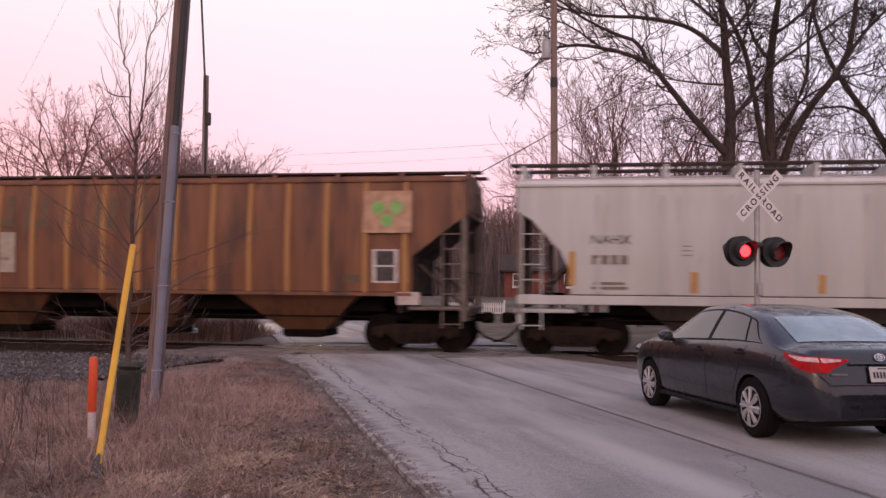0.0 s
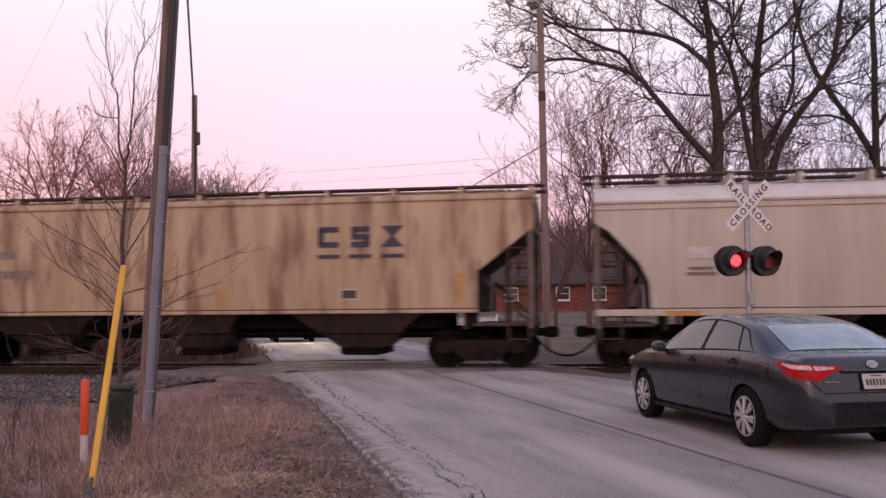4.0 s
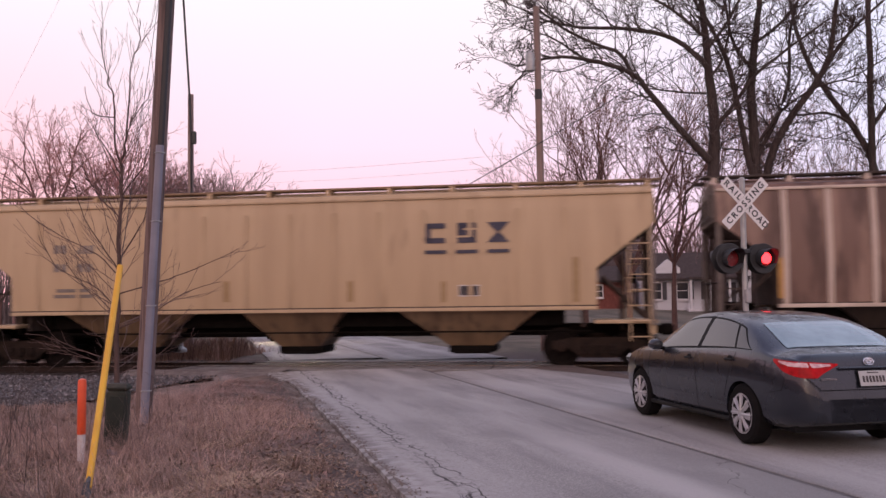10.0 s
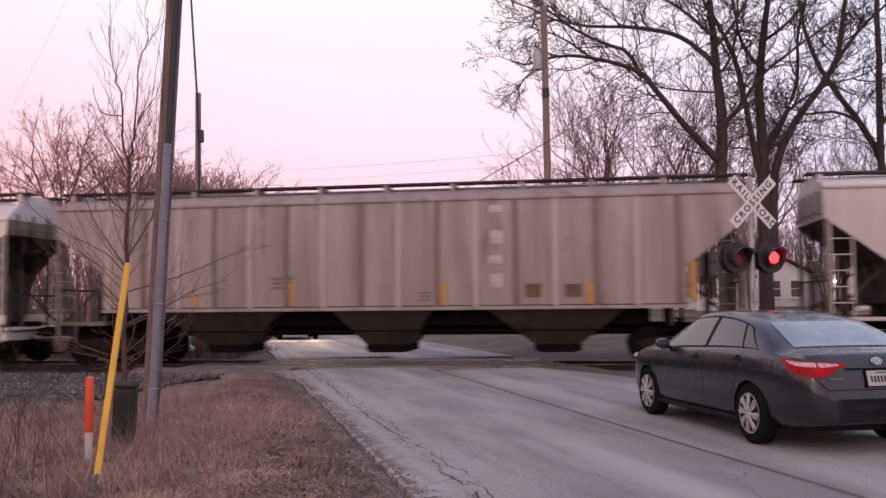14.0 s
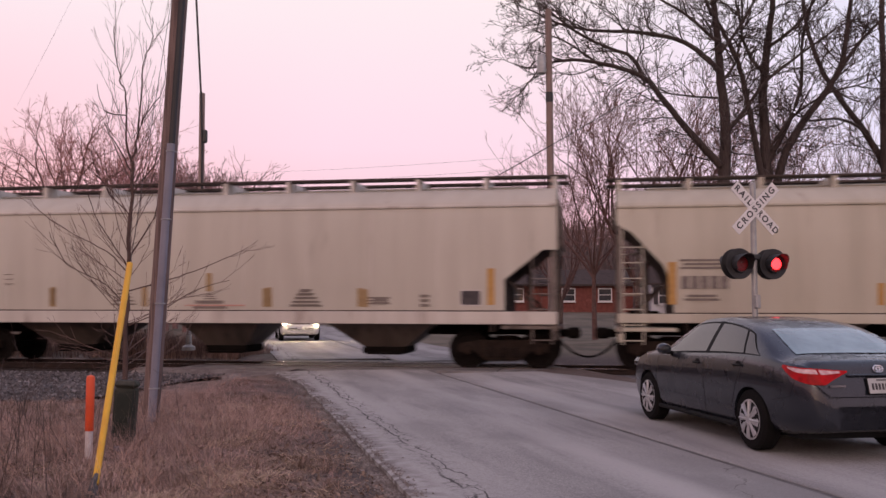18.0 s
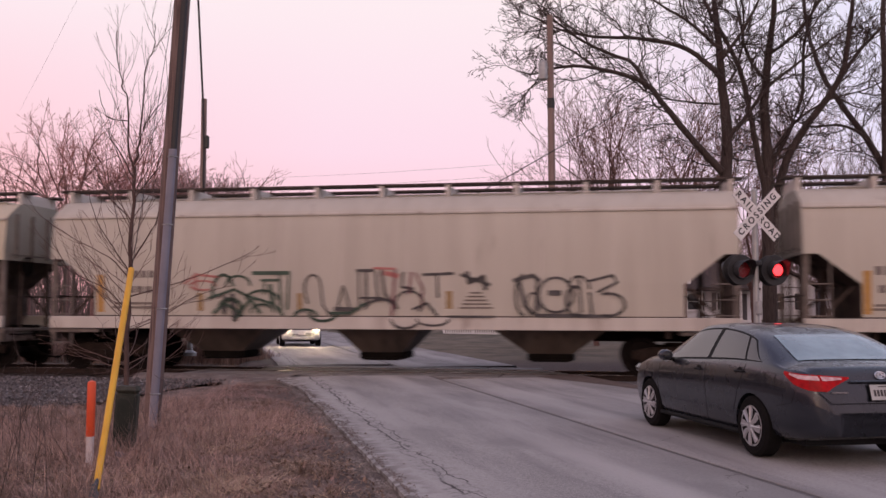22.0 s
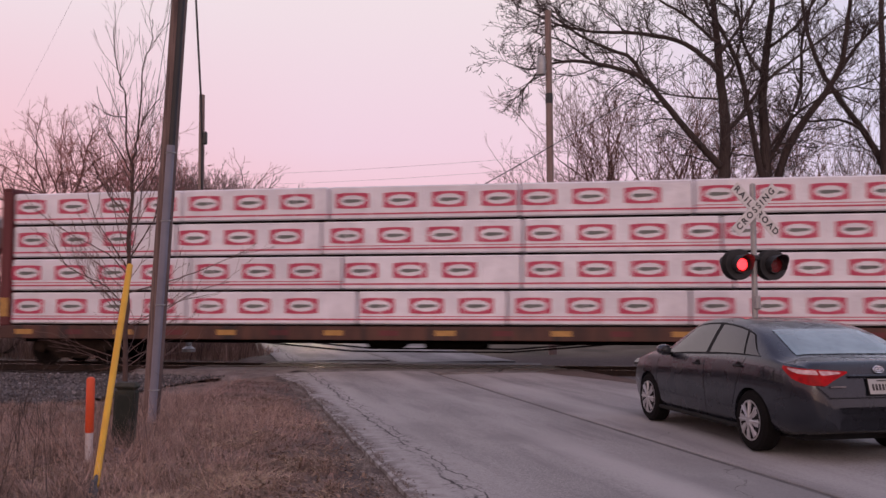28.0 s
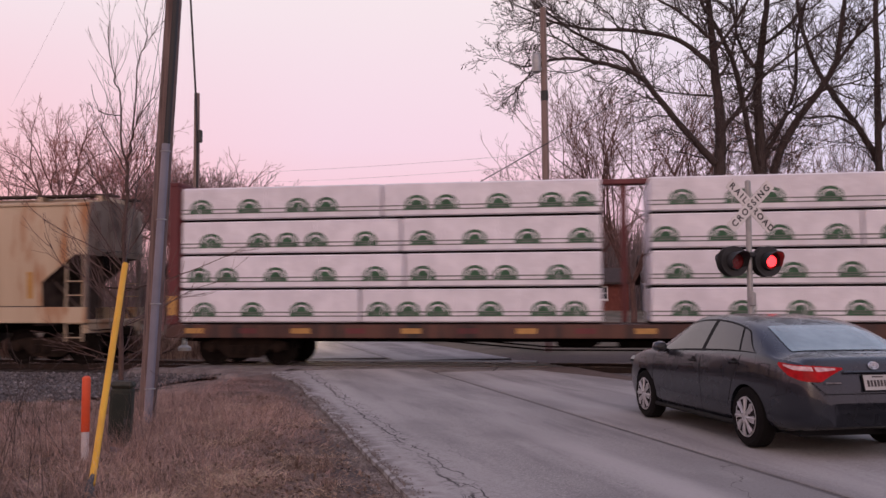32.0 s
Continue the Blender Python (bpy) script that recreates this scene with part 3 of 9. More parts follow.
    tagged(part("crossing_apron", ap, mat("trodden_grey_dirt", (0.20, 0.165, 0.15), (0.12, 0.096, 0.088), 4, 0.95, bump=0.7, fine=40, c3=(0.27, 0.235, 0.22), third=0.56, third_scale=1.5), m=TRACK), "trodden grey dirt apron beside the crossing planks", "apron", kind="structure")
    # planking of the crossing between and beside the rails
    deck = thing("crossing_deck", "weathered grey planking between the rails of the crossing", "crossing deck", TRACK, kind="structure")
    for y0, y1 in ((-2.05, -0.84), (-0.66, -0.22), (-0.21, 0.21), (0.22, 0.66), (0.84, 2.05)):
        xa, xb = (-6.4 if y1 < 0 else -4.7) - 0.4 * (y0 > 0), 3.05 - 0.415 * (y0 + y1) / 2
        for k in range(5):
            d = (xb - xa) / 5
            part("plank", Shape().box((xa + d * (k + 0.5), (y0 + y1) / 2, -0.074), (d - 0.03, y1 - y0, 0.14), 0.012), M_PANEL, deck)


build_track()

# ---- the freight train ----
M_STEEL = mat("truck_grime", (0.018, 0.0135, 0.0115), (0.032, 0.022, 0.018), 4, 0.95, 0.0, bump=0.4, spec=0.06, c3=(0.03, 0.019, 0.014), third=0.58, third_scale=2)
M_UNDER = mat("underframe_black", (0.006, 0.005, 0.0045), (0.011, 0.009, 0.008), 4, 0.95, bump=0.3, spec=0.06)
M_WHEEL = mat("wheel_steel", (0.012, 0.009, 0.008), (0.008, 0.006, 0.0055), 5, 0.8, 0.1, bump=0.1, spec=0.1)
# brown grime with the shade of the end recesses mixed into the colour
M_GRIMESHADE = mat("grime_and_shade_brown", (0.060, 0.045, 0.040), (0.095, 0.072, 0.062), 2.5, 0.95, bump=0.3, spec=0.1, c3=(0.03, 0.023, 0.021), third=0.52, third_scale=1.5)
# end sheets: grimy paint, toned down to hold the shade of the car ends
M_ENDSHEET = mat("grimy_shaded_end_sheet_paint", (0.31, 0.255, 0.21), (0.21, 0.168, 0.138), 2, 0.9, bump=0.2, stretch=(1, 1, 0.4), spec=0.2, c3=(0.09, 0.068, 0.058), third=0.54, third_scale=1.6)
M_WALK = mat("dull_walkway_grating", (0.085, 0.066, 0.060), (0.05, 0.04, 0.036), 7, 0.85, bump=0.4, spec=0.2)
M_ENDPOST = mat("grimy_end_post_paint", (0.20, 0.165, 0.145), (0.13, 0.105, 0.092), 3, 0.85, bump=0.2, c3=(0.07, 0.055, 0.048), third=0.54, third_scale=2)
M_AMBER = mat("yellow_reflector_tape", (0.50, 0.275, 0.075), (0.40, 0.21, 0.06), 8, 0.5, bump=0.05)
M_DARKINK = mat("dark_lettering", (0.035, 0.03, 0.035), (0.07, 0.06, 0.06), 6, 0.7, bump=0.05)
M_WHITEINK = mat("white_lettering", (0.62, 0.58, 0.55), (0.45, 0.41, 0.39), 5, 0.7, bump=0.05)
M_GREENINK = mat("green_logo", (0.16, 0.36, 0.10), (0.24, 0.44, 0.16), 5, 0.7, bump=0.05)
M_CREAM = mat("faded_logo_board", (0.50, 0.33, 0.22), (0.36, 0.20, 0.13), 4, 0.8, bump=0.1)


def paint(name, base, dirt, rust, third=0.56, spread=(0.36, 0.68), rough=0.62):
    """Freight car paint with vertical run-off streaks and rust."""
    return mat(name, base, dirt, 1.1, rough, bump=0.08, fine=25, stretch=(2.2, 1.0, 0.28), c3=rust, third=third, third_scale=1.6, third_stretch=(1.6, 1, 0.35), spread=spread)


def truck_meshes():
    frame_ = Shape()
    poly = [(-1.12, 0.40), (-1.12, 0.60), (-0.62, 0.70), (0.62, 0.70), (1.12, 0.60), (1.12, 0.40), (0.72, 0.44), (0.42, 0.20), (-0.42, 0.20), (-0.72, 0.44)]
    frame_.plate(poly, -0.07, 0.07)
    for x in (-0.30, 0.0, 0.30):
        frame_.lathe([(0.085, 0.30), (0.095, 0.32), (0.085, 0.36), (0.095, 0.40), (0.085, 0.44), (0.095, 0.48), (0.085, 0.52)], "z", 10, (x, -0.10, 0))
    wheels = Shape()
    for s in (-1, 1):
        y = 0.75 * s
        wheels.lathe([(0.10, y - 0.09 * s), (0.38, y - 0.05 * s), (0.40, y - 0.07 * s), (0.457, y - 0.07 * s), (0.462, y + 0.03 * s), (0.485, y + 0.055 * s), (0.40, y + 0.06 * s), (0.37, y + 0.02 * s), (0.12, y + 0.09 * s)][::s], "y", 28)
    wheels.lathe([(0.085, -1.08), (0.085, 1.08)], "y", 12)
    cap = Shape().lathe([(0.13, 0.0), (0.13, -0.10), (0.10, -0.13), (0.04, -0.14)], "y", 14)
    bol = Shape().box((0, 0, 0.58), (0.42, 2.1, 0.22), 0.03).lathe([(0.3, 0.66), (0.3, 0.78)], "z", 16)
    for x in (-0.42, 0.42):
        bol.box((x, 0, 0.42), (0.1, 1.5, 0.14), 0.02)
    out = [frame_.mesh("side_frame"), wheels.mesh("wheelset", True), cap.mesh("bearing_cap"), bol.mesh("truck")]
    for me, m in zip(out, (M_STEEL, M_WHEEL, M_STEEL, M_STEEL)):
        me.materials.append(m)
    return out


TRUCK = truck_meshes()
WHEELSETS = []                                     # every wheelset turns with its car


def add_truck(car, x, tag):
    t = part("truck", TRUCK[3], None, car, m=pose(x, 0, 0))
    for y in (-1.0, 1.0):
        part("side_frame", TRUCK[0], None, t, m=pose(0, y, 0) if y < 0 else pose(0, y, 0, 0, 0, 180))
    for dx in (-0.89, 0.89):
        w = part("wheelset", TRUCK[1], None, t, m=pose(dx, 0, 0.462))
        w.data = TRUCK[1]
        WHEELSETS.append((w, dx, tag))
        part("bearing_cap", TRUCK[2], None, t, m=pose(dx, -1.02, 0.462))
        part("bearing_cap", TRUCK[2], None, t, m=pose(dx, 1.02, 0.462, 0, 0, 180))
    return t


def add_coupler(car, x, s):
    sh = Shape().box((x - 0.25 * s, 0, 0.86), (0.9, 0.16, 0.2), 0.03).box((x + 0.3 * s, 0, 0.86), (0.36, 0.34, 0.28), 0.06)
    sh.tube([(x - 0.1 * s, -0.3, 0.80), (x + 0.05 * s, -0.34, 0.58), (x + 0.28 * s, -0.28, 0.38), (x + 0.50 * s, -0.16, 0.28), (x + 0.70 * s, -0.05, 0.25)], 0.03, 6)
    sh.tube([(x - 0.15 * s, -1.45, 0.98), (x - 0.02 * s, -1.1, 0.9), (x, -0.15, 0.92)], 0.018, 5)
    part("coupler", sh, M_UNDER, car, "rusty coupler with hanging air hose")


OPENINGS = {
    "steep": [(0.0, 3.42), (1.36, 2.38), (1.36, None)],
    "trap": [(0.0, 2.90), (0.34, 2.90), (1.27, 2.18), (1.27, None)],
    "round": [(0.0, 3.5), (0.35, 3.28), (1.05, 2.52), (1.27, 2.05), (1.30, None)],
    "bow": [(0.0, 3.32), (0.66, 2.92), (1.1, 2.5), (1.36, 2.05), (1.42, None)],
}


def hopper_outline(L, style, zs, zr):
    half = L / 2
    left = [(-half + x, z if z is not None else zs) for x, z in OPENINGS[style]]
    right = [(half - x, z if z is not None else zs) for x, z in reversed(OPENINGS[style])]
    return right + [(half, zr), (-half, zr)] + left


def hopper_body(outline, width, levels):
    bm = bmesh.new()
    vs = [bm.verts.new((x, -1, z)) for x, z in outline]
    face = bm.faces.new(vs)
    ext = bmesh.ops.extrude_face_region(bm, geom=[face])
    for v in ext["geom"]:
        if isinstance(v, bmesh.types.BMVert):
            v.co.y = 1
    for z in levels:
        bmesh.ops.bisect_plane(bm, geom=bm.verts[:] + bm.edges[:] + bm.faces[:], plane_co=(0, 0, z), plane_no=(0, 0, 1))
    for v in bm.verts:
        v.co.y *= width(v.co.z)
    bmesh.ops.recalc_face_normals(bm, faces=bm.faces)
    return bm


def lerp_table(table):
    def f(x):
        if x <= table[0][0]:
            return table[0][1]
        for (a, va), (b, vb) in zip(table, table[1:]):
            if x <= b:
                return va + (vb - va) * (x - a) / (b - a)
        return table[-1][1]
    return f


def hopper(s0, L, label, m_body, m_trim, style="steep", zs=1.44, eave=4.18, zr=4.42, bulge=0.06, ribs=0, m_rib=None, sill=0.0, bays=3, walk_z=4.56, roof=None, band=False,
           group="covered hopper cars", m_bay=None, m_walk=None, m_end=None, spine="thin", m_step=None, m_rib2=None):
    """A covered hopper car whose middle is at s0 on the line at the clip's start."""
    car = thing("covered_hopper_car", label, "hopper car", group=group)
    half = L / 2
    table = [(zs, 1.50), (zs + 0.9, 1.50 + bulge), (3.2, 1.50 + bulge), (eave, 1.47), (eave + 0.12, 1.40), (zr - 0.06, 0.95), (zr, 0.72)]
    width = lerp_table(table)
    levels = [zs + 0.3, zs + 0.9, 2.8, 3.2, 3.7, eave, eave + 0.06, eave + 0.12, zr - 0.12, zr - 0.06]
    bm = hopper_body(hopper_outline(L, style, zs, zr), width, levels)
    bm.normal_update()
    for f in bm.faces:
        # sloping end sheets and the underside: caked grime, darkened for the recess shade
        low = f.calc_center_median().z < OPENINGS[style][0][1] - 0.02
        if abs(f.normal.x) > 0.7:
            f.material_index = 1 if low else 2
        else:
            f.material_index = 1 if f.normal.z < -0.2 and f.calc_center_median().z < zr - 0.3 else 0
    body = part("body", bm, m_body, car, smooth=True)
    body.data.materials.append(M_GRIMESHADE)
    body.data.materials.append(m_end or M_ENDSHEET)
    if roof:
        top = [(-half - 0.01, eave + 0.015), (half + 0.01, eave + 0.015), (half + 0.01, zr + 0.012), (-half - 0.01, zr + 0.012)]
        part("roof", hopper_body(top, lambda z: width(z) + 0.012, [eave + 0.06, eave + 0.12, zr - 0.12, zr - 0.06]), roof, car, smooth=True)
    # eave strip
    for y in (-1, 1):
        part("eave_strip", Shape().box((0, y * (width(eave) + 0.02), eave), (L, 0.05, 0.07), 0.012), m_trim, car)
        if band:
            part("eave_strip", Shape().box((0, y * (width(eave - 0.2) + 0.015), eave - 0.16), (L, 0.03, 0.035), 0.008), m_trim, car)
    # sill
    h = sill or 0.09
    c = OPENINGS[style][-1][0]
    for y in (-1, 1):
        x = half if sill else half - c
        part("side_sill", Shape().box((0, y * 1.505, zs - h / 2 + 0.02), (2 * x, 0.09, h), 0.012), m_trim, car)
        # a thin dark strip draws the shadow line over the sill
        part("sill_joint", Shape().box((0, y * 1.507, zs + 0.035), (2 * (half - c), 0.03, 0.03)), M_GRIMESHADE, car)
    # ribs on both sides
    if ribs:
        zt = eave - 0.04
        ys = [zs + 0.02 + (zt - zs - 0.02) * k / 5 for k in range(6)]
        r = Shape()
        vs, fs = [], []
        for z in ys:
            y = width(z)
            vs += [(-0.075, -y + 0.01, z), (-0.05, -y - 0.055, z), (0.05, -y - 0.055, z), (0.075, -y + 0.01, z)]
        for j in range(5):
            for i in range(3):
                fs.append((j * 4 + i, j * 4 + i + 1, j * 4 + i + 5, j * 4 + i + 4))
        fs += [(0, 1, 2, 3), (23, 22, 21, 20)]
        me = r.add(vs, fs).mesh("rib")
        me.materials.append(m_rib or m_body)
        plain = me
        if m_rib2:
            other = me.copy()
            other.materials.clear()
            other.materials.append(m_rib2)
        for k in range(ribs):
            me = other if m_rib2 and k % 2 else plain
            x = -half + c + 0.18 + (L - 2 * c - 0.36) * k / (ribs - 1)
            part("rib", me, None, car, m=pose(x, 0, 0))
            part("rib", me, None, car, m=pose(x, 0, 0, 0, 0, 180))
    else:
        # weld seams between the side sheets, each slightly proud
        zt = eave - 0.05
        vs, fs = [], []
        for k in range(6):
            z = zs + 0.03 + (zt - zs - 0.03) * k / 5
            y = width(z)
            vs += [(-0.022, -y + 0.002, z), (-0.008, -y - 0.009, z), (0.008, -y - 0.009, z), (0.022, -y + 0.002, z)]
        for j in range(5):
            for i in range(3):
                fs.append((j * 4 + i, j * 4 + i + 1, j * 4 + i + 5, j * 4 + i + 4))
        me = Shape().add(vs, fs).mesh("side_seam")
        me.materials.append(m_trim)
        n = max(5, round((L - 2 * c) / 1.62))
        for k in range(1, n):
            x = -half + c + (L - 2 * c) * k / n
            part("side_seam", me, None, car, m=pose(x, 0, 0))
            part("side_seam", me, None, car, m=pose(x, 0, 0, 0, 0, 180))
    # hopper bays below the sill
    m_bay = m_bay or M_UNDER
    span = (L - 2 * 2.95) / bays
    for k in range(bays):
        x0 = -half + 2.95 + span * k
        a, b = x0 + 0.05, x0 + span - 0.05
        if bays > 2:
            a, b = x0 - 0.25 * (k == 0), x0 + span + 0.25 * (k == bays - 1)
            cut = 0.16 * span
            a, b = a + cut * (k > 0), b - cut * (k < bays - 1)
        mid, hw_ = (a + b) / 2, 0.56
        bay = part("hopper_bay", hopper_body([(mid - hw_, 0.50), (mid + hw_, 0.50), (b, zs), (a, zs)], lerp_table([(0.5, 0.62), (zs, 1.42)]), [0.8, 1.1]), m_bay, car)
        part("outlet_gate", Shape().box((mid, 0, 0.42), (1.16, 1.25, 0.18), 0.02).box((mid, 0, 0.33), (0.95, 1.5, 0.06), 0.01), M_UNDER, bay)
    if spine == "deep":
        # a full-length sill closed by the inner slope sheets above it, blackened for shade
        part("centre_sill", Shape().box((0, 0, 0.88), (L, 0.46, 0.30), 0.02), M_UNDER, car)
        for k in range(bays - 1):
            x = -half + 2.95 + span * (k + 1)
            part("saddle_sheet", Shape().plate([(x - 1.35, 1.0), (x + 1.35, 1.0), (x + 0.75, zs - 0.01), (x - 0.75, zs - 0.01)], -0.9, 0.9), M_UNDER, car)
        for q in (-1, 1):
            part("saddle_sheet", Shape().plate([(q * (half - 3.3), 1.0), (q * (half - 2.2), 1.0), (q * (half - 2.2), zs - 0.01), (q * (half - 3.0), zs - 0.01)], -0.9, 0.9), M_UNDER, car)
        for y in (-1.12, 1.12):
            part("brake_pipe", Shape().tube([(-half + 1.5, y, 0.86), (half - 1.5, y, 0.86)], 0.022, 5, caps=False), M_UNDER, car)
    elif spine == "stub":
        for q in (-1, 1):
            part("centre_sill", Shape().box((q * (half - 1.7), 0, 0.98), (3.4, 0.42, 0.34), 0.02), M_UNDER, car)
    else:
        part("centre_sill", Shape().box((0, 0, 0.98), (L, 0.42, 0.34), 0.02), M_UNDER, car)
    # ends: platform, posts, ladders, braces
    post, lad = Shape(), Shape()
    top = OPENINGS[style][0][1]
    plat = zs - max(sill, 0.42) + 0.02
    post.box((0, 0, (plat + top) / 2), (0.11, 0.10, top - plat + 0.1), 0.01)
    for x in (-0.24, 0.24):
        lad.box((x, 0, (0.62 + top) / 2), (0.035, 0.05, top - 0.62))
    for k in range(int((top - 0.7) / 0.37)):
        lad.tube([(-0.24, -0.03, 0.72 + 0.37 * k), (0.24, -0.03, 0.72 + 0.37 * k)], 0.016, 5)
    me_p, me_l = post.mesh("end_post"), lad.mesh("ladder")
    me_p.materials.append(M_ENDPOST)
    me_l.materials.append(m_step or m_trim)
    for s in (-1, 1):
        part("end_platform", Shape().box((s * (half - c / 2 - 0.02), 0, plat + 0.04), (c + 0.12, 2.96, 0.09), 0.015).box((s * (half - 0.06), 0, plat - 0.12), (0.12, 2.9, 0.3), 0.02), m_step or m_trim, car)
        part("end_wall", Shape().box((s * (half - c - 0.35), 0, zs - 0.18), (0.08, 2.5, 0.6)).box((s * (half - 0.75), 0, zs + 0.35), (0.10, 0.5, 1.9), 0.01), M_GRIMESHADE, car)
        for y in (-1.44, 1.44):
            part("end_post", me_p, None, car, m=pose(s * (half - 0.06), y, 0))
            part("ladder", me_l, None, car, m=pose(s * (half - 0.36), y * 1.03, 0))
        part("bracing", Shape().tube([(s * (half - 0.1), -0.6, plat), (s * (half - 0.1), -0.6, top)], 0.05, 6).tube([(s * (half - 0.1), 0.6, plat), (s * (half - 0.1), 0.6, top)], 0.05, 6)
             .tube([(s * (half - 0.05), -1.4, plat + 0.95), (s * (half - 0.05), 1.4, plat + 0.95)], 0.025, 5), M_GRIMESHADE, car)
        for y in (-1.05, -0.36, 0.36, 1.05):
            part("end_rib", Shape().box((s * (half + 0.03), y, (top + zr - 0.32) / 2 + 0.04), (0.07, 0.07, zr - 0.40 - top), 0.012), M_ENDPOST, car)
        part("end_handrail", Shape().tube([(s * (half + 0.02), -1.36, top + 0.1), (s * (half + 0.10), -1.36, top + 0.15), (s * (half + 0.10), 1.36, top + 0.15), (s * (half + 0.02), 1.36, top + 0.1)], 0.018, 5), M_ENDPOST, car)
        for y in (-1.2, 1.2):
            part("slope_brace", Shape().tube([(s * (half - 0.12), y, plat + 0.1), (s * (half - c + 0.12), y, zs + 0.75)], 0.04, 5), M_GRIMESHADE, car)
        add_truck(car, s * (half - 1.36), car)
        add_coupler(car, s * (half + 0.05), s)
    part("brake_wheel", Shape().lathe([(0.27, 0), (0.29, 0.02), (0.27, 0.04), (0.25, 0.02)], "x", 18, (half - 0.02, -0.5, 2.75)).box((half, -0.5, 2.75), (0.03, 0.5, 0.04)).box((half, -0.5, 2.75), (0.03, 0.04, 0.5)), M_UNDER, car)
    part("brake_cylinder", Shape().lathe([(0.12, -0.55), (0.14, -0.5), (0.14, 0.2), (0.06, 0.3)], "x", 14, (-half + 0.85, 0.4, plat + 0.35)), M_UNDER, car)
    # roof walk on brackets, and the long hatch trough
    for y in (-0.62, 0.62):
        part("roof_walk", Shape().box((0, y, walk_z), (L + 0.5, 0.42, 0.05), 0.008), m_walk or M_WALK, car, "grating walkway")
    br = Shape().plate([(-0.05, zr - 0.14), (0.05, zr - 0.14), (0.05, walk_z - 0.02), (-0.05, walk_z - 0.02)], -0.84, 0.84).mesh("walk_bracket")
    br.materials.append(m_trim)
    n = int(L / 1.62)
    for k in range(n + 1):
        part("walk_bracket", br, None, car, m=pose(-half + 0.08 + (L - 0.16) * k / n, 0, 0))
    part("hatch_trough", Shape().box((0, 0, zr + 0.05), (L - 1.6, 0.6, 0.14), 0.03), m_body, car)
    car["half"] = half
    CARS.append((car, s0))
    return car, width


CARS = []


def stick(car, width, x, z, shape_or_mesh, m, name="lettering", label="", side=-1):
    """Puts flat writing or a plate on the near side at x, z (middle)."""
    y = -width(z) - 0.008
    me = shape_or_mesh.mesh(name) if isinstance(shape_or_mesh, Shape) else shape_or_mesh
    lean = math.degrees(math.atan2(width(z + 0.3) - width(z - 0.3), 0.6))
    return part(name, me, m, car, label, m=pose(x, y - 0.004, z, lean, 0, 0))


def bars(w, h, n, gap=0.4, t=0.004):
    """Rows of unreadable writing as plain bars, in x and z."""
    sh = Shape()
    k = h / n
    for i in range(n):
        sh.box((0, 0, -h / 2 + k * (i + 0.5)), (w * (1 if i % 2 == 0 else 0.85), t, k * (1 - gap)))
    return sh


def blocks(w, h, n, gap=0.25, t=0.004):
    """A row of unreadable characters as plain blocks."""
    sh = Shape()
    k = w / n
    for i in range(n):
        x = -w / 2 + k * (i + 0.5)
        sh.box((x, 0, 0), (k * (1 - gap), t, h))
    return sh


# where the cars' ends lie along the line at the start: right end, left end
P_A = paint("pale_grey_car_paint", (0.475, 0.485, 0.475), (0.41, 0.415, 0.40), (0.33, 0.315, 0.29), 0.62)
P_B = paint("brown_rust_car_paint", (0.205, 0.085, 0.038), (0.135, 0.052, 0.027), (0.085, 0.036, 0.024), 0.50)
P_BR = paint("orange_brown_rib_paint", (0.42, 0.215, 0.075), (0.34, 0.16, 0.055), (0.22, 0.10, 0.04), 0.6)
P_C = paint("warm_grey_car_paint", (0.48, 0.43, 0.37), (0.42, 0.37, 0.315), (0.32, 0.27, 0.22), 0.62)
P_D = paint("rust_stained_tan_paint", (0.47, 0.36, 0.24), (0.37, 0.26, 0.165), (0.22, 0.13, 0.08), 0.50)
P_F = paint("tan_car_paint", (0.58, 0.44, 0.29), (0.53, 0.395, 0.255), (0.44, 0.31, 0.19), 0.64)
P_G = paint("weathered_brown_car_paint", (0.165, 0.094, 0.072), (0.29, 0.188, 0.145), (0.085, 0.045, 0.035), 0.49, (0.42, 0.60))
P_GR = paint("pale_worn_rib_paint", (0.58, 0.475, 0.40), (0.46, 0.365, 0.30), (0.26, 0.17, 0.13), 0.6)
P_H = paint("mustard_tan_car_paint", (0.48, 0.345, 0.21), (0.43, 0.305, 0.185), (0.34, 0.235, 0.14), 0.62)
P_I = paint("off_white_car_paint", (0.53, 0.485, 0.475), (0.46, 0.415, 0.405), (0.36, 0.31, 0.295), 0.62)
P_J = paint("dirty_grey_brown_paint", (0.345, 0.295, 0.278), (0.245, 0.202, 0.19), (0.155, 0.122, 0.112), 0.60)
P_JR = paint("pale_dusty_rib_paint", (0.46, 0.41, 0.38), (0.39, 0.335, 0.31), (0.25, 0.2, 0.175), 0.6)
P_JD = paint("dark_stained_rib_paint", (0.20, 0.155, 0.14), (0.155, 0.118, 0.105), (0.11, 0.08, 0.07), 0.55)
P_K = paint("cream_grey_car_paint", (0.66, 0.63, 0.56), (0.59, 0.56, 0.49), (0.44, 0.39, 0.33), 0.64)
P_L = paint("dull_tan_grey_paint", (0.49, 0.45, 0.37), (0.43, 0.39, 0.315), (0.33, 0.26, 0.21), 0.62)
P_M = paint("beige_car_paint", (0.51, 0.47, 0.405), (0.455, 0.415, 0.355), (0.37, 0.325, 0.27), 0.64)
P_P = paint("light_tan_car_paint", (0.535, 0.475, 0.365), (0.48, 0.42, 0.32), (0.38, 0.32, 0.24), 0.64)
